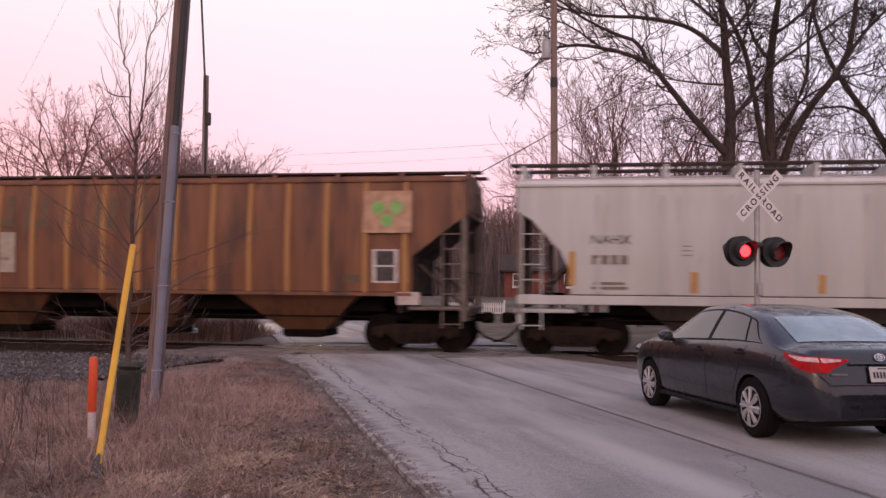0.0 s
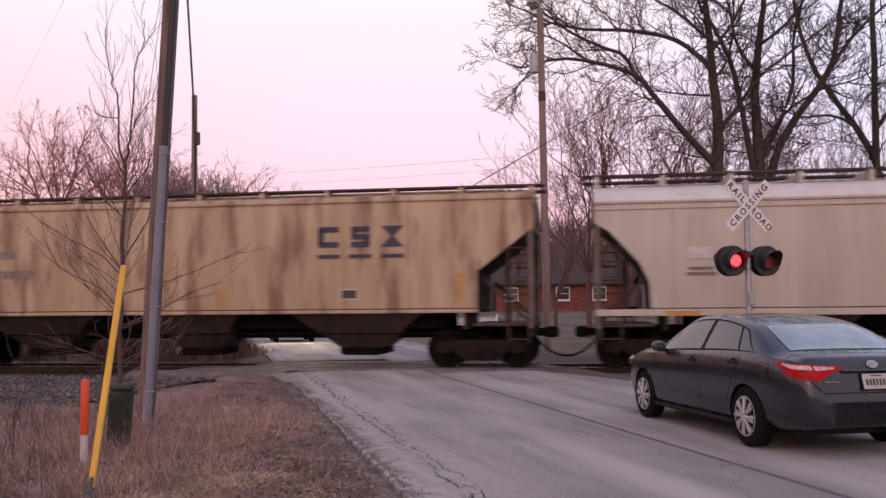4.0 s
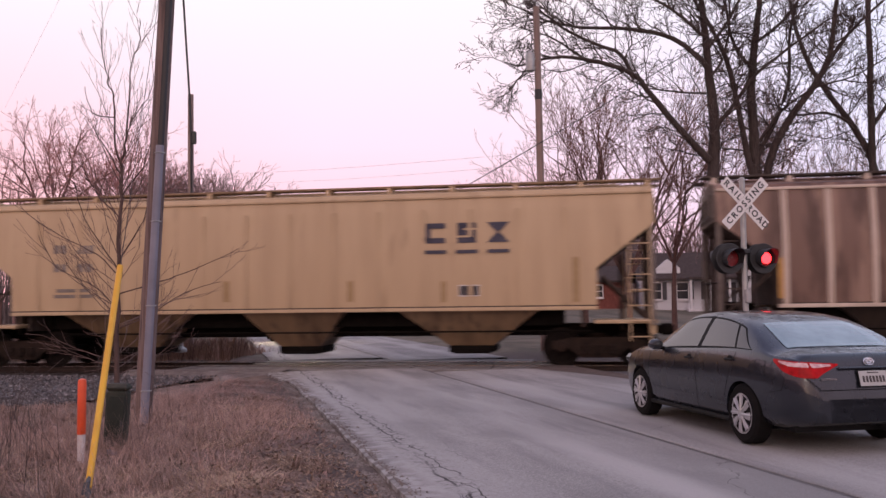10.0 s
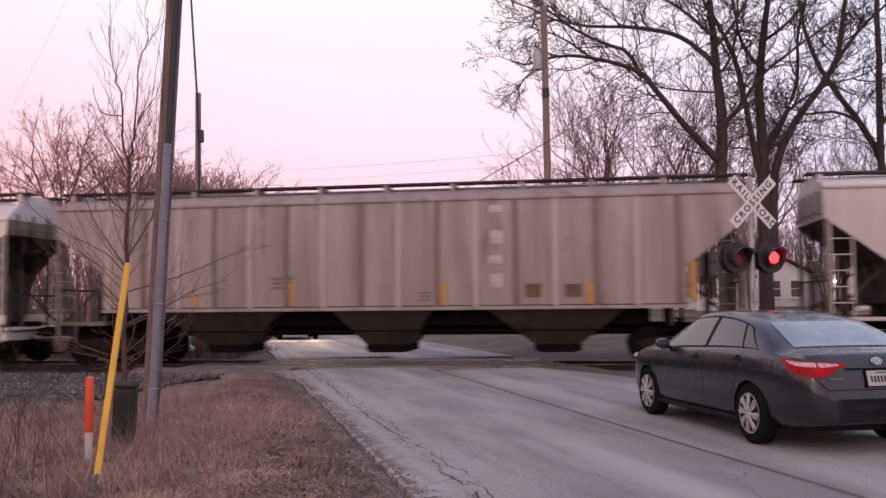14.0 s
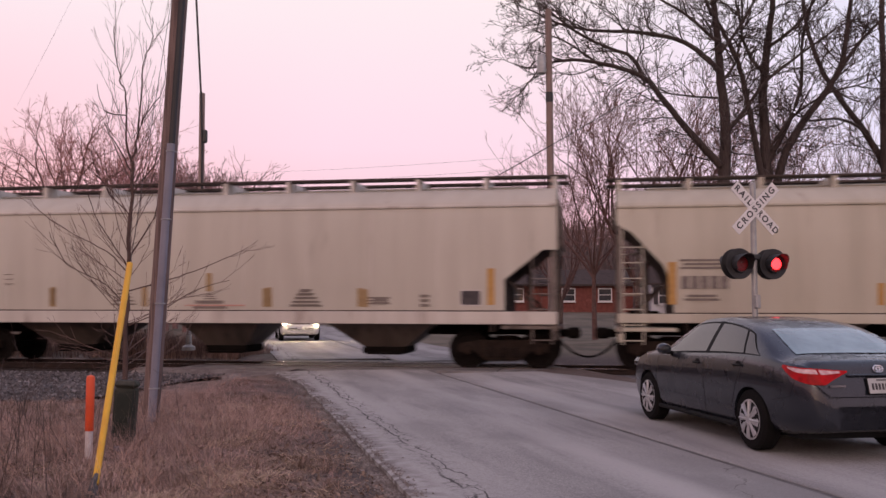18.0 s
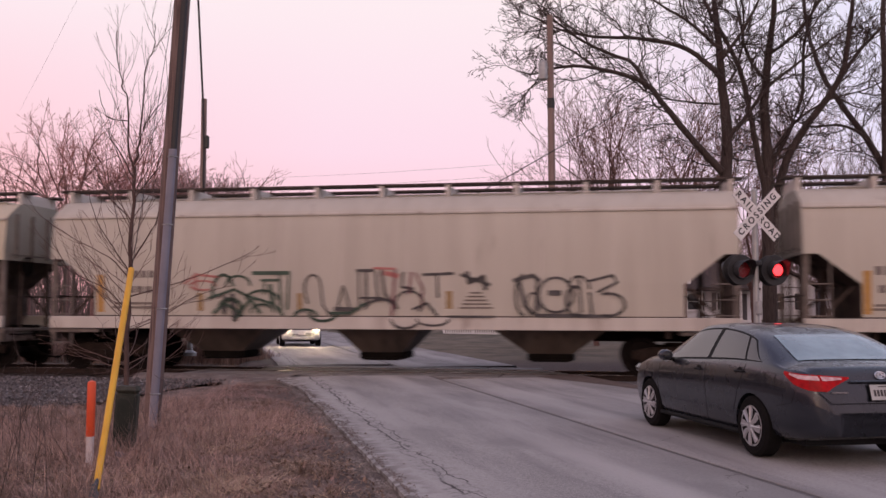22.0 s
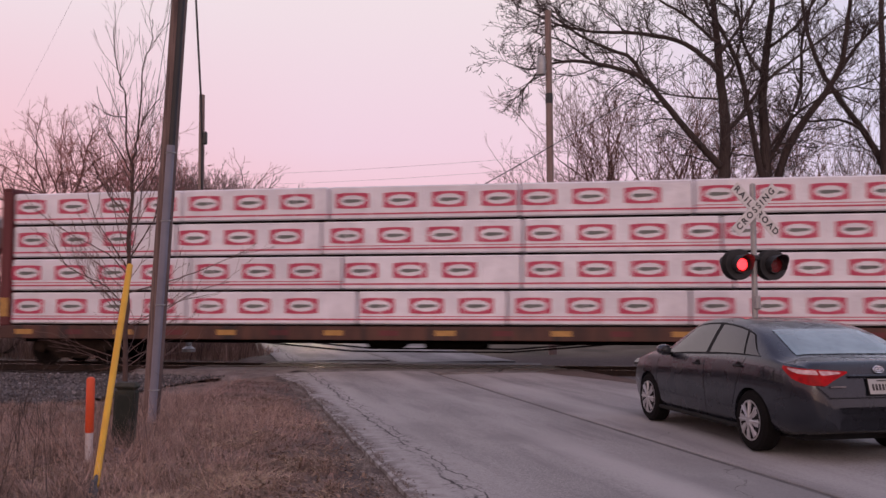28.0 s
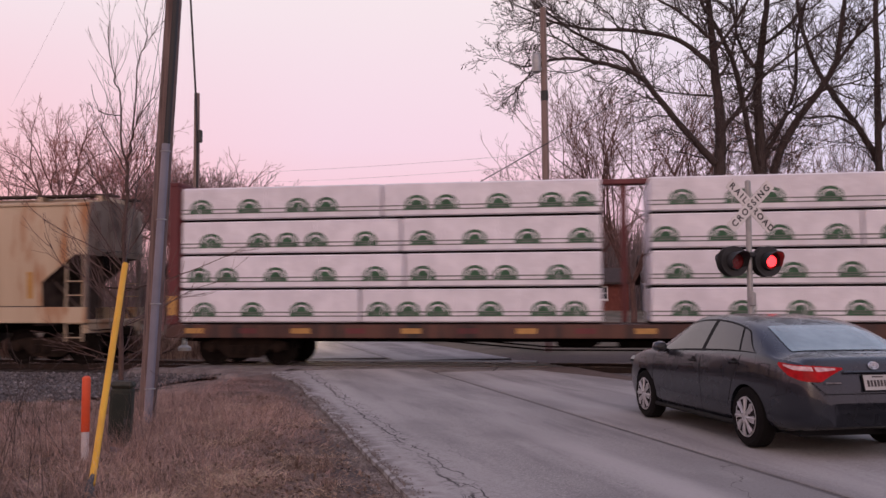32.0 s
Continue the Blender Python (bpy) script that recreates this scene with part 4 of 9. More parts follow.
P_Q = paint("clean_white_car_paint", (0.67, 0.66, 0.69), (0.61, 0.595, 0.62), (0.51, 0.48, 0.48), 0.66)
P_V = paint("rust_streaked_buff_paint", (0.52, 0.41, 0.29), (0.46, 0.35, 0.24), (0.34, 0.15, 0.06), 0.52)
P_ROOF = paint("pale_roof_paint", (0.62, 0.60, 0.585), (0.55, 0.53, 0.51), (0.42, 0.39, 0.36), 0.62)
P_ENDDULL = paint("dull_end_sheet_paint", (0.34, 0.32, 0.265), (0.27, 0.25, 0.205), (0.17, 0.15, 0.125), 0.58)
P_SILL = paint("pale_sill_paint", (0.56, 0.515, 0.465), (0.47, 0.425, 0.38), (0.33, 0.27, 0.235), 0.58)
B_TAN = paint("dark_tan_bay", (0.25, 0.165, 0.095), (0.15, 0.095, 0.058), (0.075, 0.05, 0.035), 0.55)
B_GREY = paint("dark_grey_bay", (0.10, 0.077, 0.062), (0.065, 0.05, 0.042), (0.04, 0.031, 0.027), 0.55)
B_RUST = paint("rust_brown_bay", (0.17, 0.075, 0.035), (0.12, 0.055, 0.03), (0.07, 0.04, 0.026), 0.55)
B_DARK = paint("dark_brown_bay", (0.06, 0.042, 0.032), (0.04, 0.029, 0.023), (0.028, 0.02, 0.017), 0.55)


def car_at(right, left, label, *a, **k):
    return hopper((right + left) / 2, right - left, label, *a, **k)


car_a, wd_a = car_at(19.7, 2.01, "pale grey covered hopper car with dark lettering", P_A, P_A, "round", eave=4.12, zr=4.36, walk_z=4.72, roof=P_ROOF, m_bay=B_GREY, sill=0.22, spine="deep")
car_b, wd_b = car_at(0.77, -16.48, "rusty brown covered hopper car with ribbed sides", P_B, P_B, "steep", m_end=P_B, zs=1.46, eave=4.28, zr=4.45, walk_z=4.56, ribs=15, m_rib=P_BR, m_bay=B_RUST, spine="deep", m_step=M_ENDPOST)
car_c, wd_c = car_at(-17.97, -35.87, "warm grey covered hopper car with panelled sides", P_C, P_C, "round", zs=1.40, eave=3.98, zr=4.42, walk_z=4.72, roof=P_ROOF, band=True, m_bay=B_GREY, sill=0.16, spine="deep", m_step=M_GRIMESHADE)
car_d, wd_d = car_at(-37.35, -55.12, "rust-stained tan covered hopper car", P_D, P_D, "steep", m_end=P_D, ribs=0, m_bay=B_DARK, spine="deep", m_step=M_GRIMESHADE)
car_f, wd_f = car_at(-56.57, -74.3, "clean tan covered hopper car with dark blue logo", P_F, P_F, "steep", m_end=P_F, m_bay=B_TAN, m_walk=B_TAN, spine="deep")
car_g, wd_g = car_at(-75.75, -93.53, "weathered brown covered hopper car with pale ribs", P_G, P_GR, "steep", ribs=16, m_rib=P_GR, eave=4.16, m_bay=B_DARK, spine="deep", m_step=M_GRIMESHADE)
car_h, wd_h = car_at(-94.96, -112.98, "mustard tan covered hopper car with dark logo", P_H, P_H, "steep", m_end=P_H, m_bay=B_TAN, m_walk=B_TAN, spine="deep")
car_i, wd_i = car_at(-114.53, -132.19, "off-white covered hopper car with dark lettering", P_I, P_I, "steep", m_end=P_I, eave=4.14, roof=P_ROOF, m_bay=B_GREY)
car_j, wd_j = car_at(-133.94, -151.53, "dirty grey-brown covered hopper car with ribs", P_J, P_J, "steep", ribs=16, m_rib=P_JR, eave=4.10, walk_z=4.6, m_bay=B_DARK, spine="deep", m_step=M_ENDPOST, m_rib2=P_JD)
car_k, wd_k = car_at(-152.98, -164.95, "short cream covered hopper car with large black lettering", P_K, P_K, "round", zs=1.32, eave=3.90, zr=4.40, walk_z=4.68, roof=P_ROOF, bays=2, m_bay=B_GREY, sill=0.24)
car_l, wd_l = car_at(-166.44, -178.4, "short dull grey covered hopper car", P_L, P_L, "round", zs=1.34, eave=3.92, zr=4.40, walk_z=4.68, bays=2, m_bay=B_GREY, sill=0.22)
car_m, wd_m = car_at(-179.83, -197.37, "beige covered hopper car with smooth sides", P_M, P_SILL, "trap", zs=1.385, eave=4.0, zr=4.50, walk_z=4.80, sill=0.31, m_bay=B_GREY, spine="stub", m_step=M_ENDPOST, m_end=P_ENDDULL)
car_n, wd_n = car_at(-198.84, -216.24, "beige covered hopper car with pale sill", P_M, P_SILL, "trap", zs=1.385, eave=4.0, zr=4.50, walk_z=4.80, sill=0.31, m_bay=B_GREY, spine="stub", m_step=M_ENDPOST, m_end=P_ENDDULL)
car_o, wd_o = car_at(-217.64, -235.2, "beige covered hopper car covered with graffiti", P_M, P_SILL, "trap", zs=1.385, eave=4.0, zr=4.50, walk_z=4.80, sill=0.31, m_bay=B_GREY, spine="stub", m_step=M_ENDPOST, m_end=P_ENDDULL)
car_p, wd_p = car_at(-236.59, -254.03, "light tan covered hopper car", P_P, P_SILL, "trap", zs=1.385, eave=4.0, zr=4.50, walk_z=4.80, sill=0.31, m_bay=B_GREY, spine="stub", m_step=M_ENDPOST, m_end=P_ENDDULL)
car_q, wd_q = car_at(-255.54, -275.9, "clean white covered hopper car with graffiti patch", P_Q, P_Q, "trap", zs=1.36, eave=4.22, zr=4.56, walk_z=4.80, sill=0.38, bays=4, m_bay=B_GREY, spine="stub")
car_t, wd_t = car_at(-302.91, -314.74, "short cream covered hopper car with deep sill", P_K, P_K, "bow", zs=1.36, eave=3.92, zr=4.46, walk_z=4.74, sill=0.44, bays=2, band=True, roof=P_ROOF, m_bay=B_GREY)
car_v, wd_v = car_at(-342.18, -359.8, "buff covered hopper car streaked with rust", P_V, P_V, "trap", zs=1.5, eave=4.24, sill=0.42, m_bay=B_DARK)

# ---- centre-beam flat cars with wrapped lumber ----
M_BEAMRED = paint("oxide_red_car_paint", (0.14, 0.026, 0.030), (0.10, 0.021, 0.024), (0.06, 0.02, 0.02), 0.56)
M_DECK = paint("grimy_deck_paint", (0.105, 0.040, 0.027), (0.055, 0.024, 0.020), (0.028, 0.019, 0.018), 0.52)
M_WRAP = mat("white_lumber_wrap", (0.83, 0.81, 0.87), (0.72, 0.70, 0.755), 2.2, 0.5, bump=0.9, fine=5, jitter=0.05)
M_PRINTRED = mat("red_wrap_print", (0.50, 0.045, 0.11), (0.58, 0.10, 0.16), 6, 0.6, bump=0.05)
M_PRINTGREEN = mat("green_wrap_print", (0.018, 0.07, 0.034), (0.04, 0.13, 0.065), 6, 0.6, bump=0.05)
M_PRINTGREY = mat("grey_wrap_print", (0.11, 0.12, 0.115), (0.18, 0.19, 0.18), 6, 0.6, bump=0.05)


def print_red(shapes, x, z):
    """A red frame round a pale oval with a grey band."""
    red, grey = shapes
    w, h = 0.86, 0.40
    ring = [(math.cos(a) * w * 0.40, math.sin(a) * h * 0.36) for a in [2 * math.pi * k / 16 for k in range(16)]]
    rect = []
    for c, s in ring:
        k = max(abs(c) / (w / 2), abs(s) / (h / 2))
        rect.append((c / k, s / k))
    vs = [(x + a, 0, z + b) for a, b in ring] + [(x + a, 0, z + b) for a, b in rect]
    red.add(vs, [(i, (i + 1) % 16, 16 + (i + 1) % 16, 16 + i) for i in range(16)])
    grey.plate([(x - 0.26, z - 0.025), (x - 0.1, z - 0.06), (x + 0.26, z - 0.02), (x + 0.22, z + 0.035), (x - 0.2, z + 0.04)], -0.001, 0.001)


def print_green(shapes, x, z):
    """A dark green dome over two thin lines."""
    green, grey = shapes
    arc = [math.pi * k / 10 for k in range(11)]
    for r0, r1, h0, h1 in ((0.30, 0.225, 0.26, 0.185), (0.17, 0.001, 0.145, 0.001)):
        vs = [(x + math.cos(a) * r, 0, z - 0.03 + math.sin(a) * h) for a in arc for r, h in ((r0, h0), (r1, h1))]
        green.add(vs, [(2 * k, 2 * k + 1, 2 * k + 3, 2 * k + 2) for k in range(10)])
    green.plate([(x - 0.32, z - 0.135), (x + 0.32, z - 0.135), (x + 0.30, z - 0.045), (x - 0.30, z - 0.045)], -0.001, 0.001)
    grey.plate([(x - 0.2, z - 0.10), (x + 0.2, z - 0.10), (x + 0.2, z - 0.075), (x - 0.2, z - 0.075)], -0.003, -0.002)


def centre_beam(right, left, kind, label, gap):
    car = thing("centre_beam_flat_car", label, "flat car", group="centre-beam flat cars")
    L = right - left
    half = L / 2
    for y in (-1, 1):
        part("side_sill", Shape().box((0, y * 1.40, 0.89), (L, 0.10, 0.34), 0.015), M_DECK, car)
    part("deck", Shape().box((0, 0, 0.98), (L, 2.7, 0.10)), M_DECK, car)
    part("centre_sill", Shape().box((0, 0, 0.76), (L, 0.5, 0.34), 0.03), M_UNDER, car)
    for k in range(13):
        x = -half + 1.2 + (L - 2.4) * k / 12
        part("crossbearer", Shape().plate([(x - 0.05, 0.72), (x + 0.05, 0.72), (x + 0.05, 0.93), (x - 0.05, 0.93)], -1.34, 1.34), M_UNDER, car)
    k = 0
    x = -half + 0.8
    while x < half - 0.5:
        part("reflector_stripe", Shape().box((x, -1.456, 0.9), (0.5, 0.006, 0.13)), M_AMBER if k % 2 == 0 else M_BEAMRED, car)
        x += 1.42
        k += 1
    for y in (-0.9, 0.9):
        part("truss_rod", Shape().tube([(-5.2, y, 0.7), (-2, y, 0.42), (2, y, 0.42), (5.2, y, 0.7)], 0.022, 5), M_UNDER, car)
    part("brake_rigging", Shape().box((0.6, -0.5, 0.58), (1.6, 0.5, 0.22), 0.05).lathe([(0.1, -0.5), (0.12, -0.4), (0.12, 0.4), (0.05, 0.55)], "x", 12, (-1.2, -0.6, 0.62)), M_UNDER, car)
    for s in (-1, 1):
        head = part("bulkhead", Shape().box((s * (half - 0.30), 0, 2.86), (0.07, 2.66, 3.56)), M_BEAMRED, car, "oxide red end bulkhead")
        for y in (-1.36, 1.36):
            part("post", Shape().box((s * (half - 0.17), y, 2.86), (0.30, 0.10, 3.6), 0.02), M_BEAMRED, head)
        for z in (1.5, 2.2, 2.9, 3.6, 4.3):
            part("crossbar", Shape().box((s * (half - 0.17), 0, z), (0.22, 2.6, 0.12), 0.02), M_BEAMRED, head)
        part("top_rail", Shape().box((s * (half - 0.17), 0, 4.70), (0.32, 2.82, 0.10), 0.02), M_BEAMRED, head)
        part("reflector_plate", Shape().box((s * (half - 0.17), -1.42, 1.55), (0.24, 0.01, 0.5)), M_AMBER, car)
        for z in range(9):
            part("rung", Shape().tube([(s * (half + 0.02), -1.3, 0.75 + 0.4 * z), (s * (half + 0.02), -0.85, 0.75 + 0.4 * z)], 0.016, 5), M_BEAMRED, car)
        add_truck(car, s * (half - 2.0), car)
        add_coupler(car, s * (half + 0.05), s)
    beam = Shape().box((0, 0, 4.66), (L - 0.5, 0.36, 0.14), 0.02)
    for k in range(15):
        x = -half + 0.9 + (L - 1.8) * k / 14
        beam.box((x, 0, 2.84), (0.16, 0.16, 3.5), 0.01)
    part("centre_beam", beam, M_BEAMRED, car)
    # the load: four tiers of wrapped packs on both sides of the beam
    rnd = random.Random(int(-right))
    z0, tier = 1.07, 0.885
    for row in range(4):
        cuts = [-half + 0.36, -gap / 2, gap / 2, half - 0.36] if gap else [-half + 0.36, half - 0.36]
        spans = []
        for a, b in zip(cuts[::2], cuts[1::2]):
            n = max(2, round((b - a) / 4.9))
            edges = [a] + sorted(a + (b - a) * (i + rnd.uniform(-0.12, 0.12)) / n for i in range(1, n)) + [b]
            spans += list(zip(edges, edges[1:]))
        for a, b in spans:
            for y in (-0.79, 0.79):
                zc = z0 + tier * (row + 0.5)
                jy = rnd.uniform(-0.015, 0.015)
                pack = part("lumber_pack", Shape().box((0, 0, 0), (b - a - 0.045, 1.18, tier - 0.06), 0.035), M_WRAP, car, m=pose((a + b) / 2, y + jy, zc + 0.012))
                part("batten", Shape().box((0, 0, -tier / 2 + 0.005), (b - a - 0.1, 1.1, 0.035)), M_UNDER, pack)
                if y > 0:
                    continue
                first, second, logos = Shape(), Shape(), []
                w = b - a
                for k in range(max(1, int(w / 1.3))):
                    # folds where the wrap is lapped and stapled
                    xf = -w / 2 + (k + rnd.uniform(0.3, 0.7)) * w / max(1, int(w / 1.3))
                    part("wrap_fold", Shape().tube([(xf, -0.592, -tier / 2 + 0.04), (xf + rnd.uniform(-0.03, 0.03), -0.596, 0), (xf + rnd.uniform(-0.05, 0.05), -0.592, tier / 2 - 0.04)], 0.011, 4), M_WRAP, pack)
                if kind == "red":
                    x = -w / 2 + rnd.uniform(0.45, 0.7)
                    while x < w / 2 - 0.43:
                        logo = (Shape(), Shape())
                        print_red(logo, x, 0.05)
                        logos.append(logo)
                        x += 1.24
                    first.plate([(-w / 2 + 0.02, -0.31), (w / 2 - 0.02, -0.31), (w / 2 - 0.02, -0.268), (-w / 2 + 0.02, -0.268)], -0.001, 0.001)
                    if rnd.random() < 0.4:
                        first.plate([(-w / 2 + 0.02, -0.225), (w / 2 - 0.02, -0.225), (w / 2 - 0.02, -0.205), (-w / 2 + 0.02, -0.205)], -0.001, 0.001)
                    ms = (M_PRINTRED, M_PRINTGREY)
                else:
                    x = -w / 2 + rnd.uniform(0.3, 0.9)
                    while x < w / 2 - 0.3:
                        logo = (Shape(), Shape())
                        print_green(logo, x, -0.12)
                        logos.append(logo)
                        x += rnd.choice((1.3, 1.3, 1.3, 0.75))
                    for zz in (-0.17, -0.27):
                        second.plate([(-w / 2 + 0.02, zz), (w / 2 - 0.02, zz), (w / 2 - 0.02, zz + 0.03), (-w / 2 + 0.02, zz + 0.03)], -0.001, 0.001)
                    ms = (M_PRINTGREEN, M_PRINTGREY)
                for sh, mm in [(first, ms[0]), (second, ms[1])] + [p for logo in logos for p in zip(logo, ms)]:
                    if sh.v:
                        part("printed_line" if sh in (first, second) else "printed_logo", sh, mm, pack, m=pose(0, -0.595 if sh in (first, second) else -0.596, 0))
    car["half"] = half
    CARS.append((car, (right + left) / 2))
    return car


car_s = centre_beam(-277.65, -301.09, "red", "centre-beam flat car loaded with white lumber packs printed red", 0.0)
car_u = centre_beam(-316.57, -340.01, "green", "centre-beam flat car loaded with white lumber packs printed green", 1.1)

# ---- lettering, plates and reflectors on the cars ----
M_GHOST = mat("faded_dark_lettering", (0.10, 0.075, 0.05), (0.15, 0.095, 0.055), 5, 0.8, bump=0.05)
M_GHOSTW = mat("faded_white_lettering", (0.52, 0.47, 0.44), (0.40, 0.34, 0.31), 5, 0.8, bump=0.05)
M_PALE = mat("pale_grey_patch", (0.40, 0.36, 0.31), (0.33, 0.28, 0.23), 5, 0.8, bump=0.05)
M_TANDARK = mat("dull_tan_stripe", (0.36, 0.24, 0.12), (0.30, 0.20, 0.10), 6, 0.7, bump=0.05)
M_NAVY = mat("navy_logo_paint", (0.035, 0.032, 0.055), (0.055, 0.05, 0.075), 6, 0.7, bump=0.05)
M_GREYINK = mat("grey_stencil", (0.22, 0.20, 0.22), (0.30, 0.27, 0.28), 6, 0.7, bump=0.05)
M_BLUR = mat("worn_grey_stencil", (0.14, 0.115, 0.105), (0.24, 0.205, 0.185), 11, 0.75, bump=0.05)
M_FADED = mat("weathered_black_stencil", (0.15, 0.125, 0.11), (0.22, 0.185, 0.16), 9, 0.75, bump=0.05)


def small(ob):
    """Writing too small to pick apart."""
    return tagged(ob, kind="stuff")


def mark(car, width, items):
    """Sets marks on the near side: kind, middle x and z, width and height."""
    for kind, x, z, w, h in items:
        flat = Shape().box((0, 0, 0), (w, 0.006, h))
        if kind == "amb" or kind == "amb2":
            stick(car, width, x, z, flat, M_AMBER, "reflector_stripe", "yellow reflective stripe")
        elif kind == "sillamb":
            part("reflector_stripe", Shape().box((x, -1.556, z - 0.03), (w, 0.006, h)), M_AMBER, car, "yellow reflective stripe")
        elif kind == "tan":
            stick(car, width, x, z, flat, M_TANDARK, "reflector_stripe")
        elif kind == "grey":
            stick(car, width, x, z, flat, M_GREYINK, "reflector_stripe")
        elif kind == "brown":
            stick(car, width, x, z, flat, M_TANDARK, "reflector_stripe")
        elif kind == "ink" or kind == "line":
            stick(car, width, x, z, flat, M_NAVY if kind == "ink" else M_FADED, "stencil")
        elif kind == "dark":
            stick(car, width, x, z, flat, M_GHOST, "data_panel")
        elif kind == "ghost":
            sh = Shape().box((-w * 0.34, 0, 0), (w * 0.30, 0.004, h)).box((w * 0.34, 0, 0), (w * 0.30, 0.004, h)).box((0, 0, -h * 0.38), (w * 0.5, 0.004, h * 0.22))
            small(stick(car, width, x, z, sh, M_GHOST, "faded_mark"))
        elif kind == "ghostw":
            stick(car, width, x, z, flat, M_GHOSTW, "faded_mark")
        elif kind == "pale":
            stick(car, width, x, z, Shape().box((0, 0.004, 0), (w, 0.004, h)), M_PALE, "paint_patch", "pale repainted patch")
        elif kind == "white":
            if z < 1.5:
                part("placard", Shape().box((x, -1.53, z), (w, 0.03, h), 0.006), M_GHOSTW, car, "dirty white placard")
            else:
                stick(car, width, x, z, flat, M_WHITEINK, "placard")
        elif kind == "plate":
            ob = stick(car, width, x, z, flat, M_DARKINK, "data_plate", "black data plate with white rim")
            rim = Shape().box((0, -0.004, h / 2), (w, 0.004, 0.03)).box((0, -0.004, -h / 2), (w, 0.004, 0.03)).box((-w / 2, -0.004, 0), (0.025, 0.004, h)).box((w / 2, -0.004, 0), (0.025, 0.004, h))
            part("rim", rim, M_WHITEINK, ob)
        elif kind == "frame":
            ob = stick(car, width, x, z, flat, M_DARKINK, "data_panel", "dark panel in a white frame")
            rim = Shape()
            for zz in (-h / 2, 0, h / 2):
                rim.box((0, -0.005, zz), (w + 0.1, 0.005, 0.045))
            for xx in (-w / 2, w / 2):
                rim.box((xx, -0.005, 0), (0.09, 0.004, h))
            part("rim", rim, M_WHITEINK, ob)
        elif kind == "logo":
            ob = stick(car, width, x, z, Shape().box((0, -0.06, 0), (w, 0.02, h), 0.004), M_CREAM, "logo_board", "faded square board with green clover shape")
            lf = Shape()
            for a, b, r in ((-0.22, 0.10, 0.175), (0.22, 0.10, 0.175), (0.0, -0.20, 0.17)):
                lf.lathe([(0.001, -0.078), (r, -0.077), (r, -0.072)], "y", 18, (a * w / 1.2, 0, b * h))
            part("clover", lf, M_GREENINK, ob)
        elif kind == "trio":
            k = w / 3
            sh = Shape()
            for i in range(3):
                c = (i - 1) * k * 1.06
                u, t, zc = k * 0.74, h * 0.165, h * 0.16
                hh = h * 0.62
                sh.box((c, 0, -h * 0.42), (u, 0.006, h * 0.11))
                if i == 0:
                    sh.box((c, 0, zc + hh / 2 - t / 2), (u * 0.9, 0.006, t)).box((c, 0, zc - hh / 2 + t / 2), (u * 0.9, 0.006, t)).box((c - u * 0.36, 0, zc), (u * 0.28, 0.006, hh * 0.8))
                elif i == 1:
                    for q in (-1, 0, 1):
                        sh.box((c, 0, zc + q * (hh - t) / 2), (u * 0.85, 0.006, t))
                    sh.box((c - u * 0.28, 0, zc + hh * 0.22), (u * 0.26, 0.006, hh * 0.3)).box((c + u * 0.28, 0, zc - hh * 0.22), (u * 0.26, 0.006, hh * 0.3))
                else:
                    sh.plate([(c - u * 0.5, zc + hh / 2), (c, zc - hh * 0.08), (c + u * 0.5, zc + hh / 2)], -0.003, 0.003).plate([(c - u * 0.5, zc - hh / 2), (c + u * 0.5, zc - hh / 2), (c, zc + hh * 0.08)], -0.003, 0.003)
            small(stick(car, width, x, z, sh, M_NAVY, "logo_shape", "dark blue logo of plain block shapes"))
        elif kind == "red1":
            stick(car, width, x, z, flat, mat("faded_red_stencil", (0.46, 0.22, 0.19), (0.50, 0.30, 0.25), 6, 0.7, bump=0.05), "stencil")
        elif kind.startswith("bar"):
            small(stick(car, width, x, z, bars(w, h, int(kind[3:])), M_FADED, "stencil", "unreadable small stencil lines"))
        elif kind == "pyr":
            sh = Shape()
            for i in range(5):
                sh.box((0, 0, h * (0.4 - 0.2 * i)), (w * (0.35 + 0.16 * i), 0.004, h * 0.09))
            small(stick(car, width, x, z, sh, M_FADED, "stencil"))
        elif kind == "box":
            sh = Shape()
            for q in (-1, 0, 1):
                sh.box((0, 0, q * h * 0.45), (w, 0.004, 0.022))
            small(stick(car, width, x, z, sh, M_FADED, "stencil"))
        elif kind == "blk":
            small(stick(car, width, x, z, blocks(w, h, max(2, round(w / 0.21))), M_BLUR, "stencil", "unreadable dark stencil characters"))
        elif kind.startswith("txt"):
            me = lettering(kind[3:], h * 1.38, 0.003)
            xs = [v.co.x for v in me.vertices]
            me.transform(Matrix.Diagonal((w / (max(xs) - min(xs)), 1, 1, 1)))
            small(stick(car, width, x, z, me, M_FADED if kind.startswith("txtF") or kind.startswith("txt8") else M_DARKINK, "stencil", "dark stencilled car lettering"))


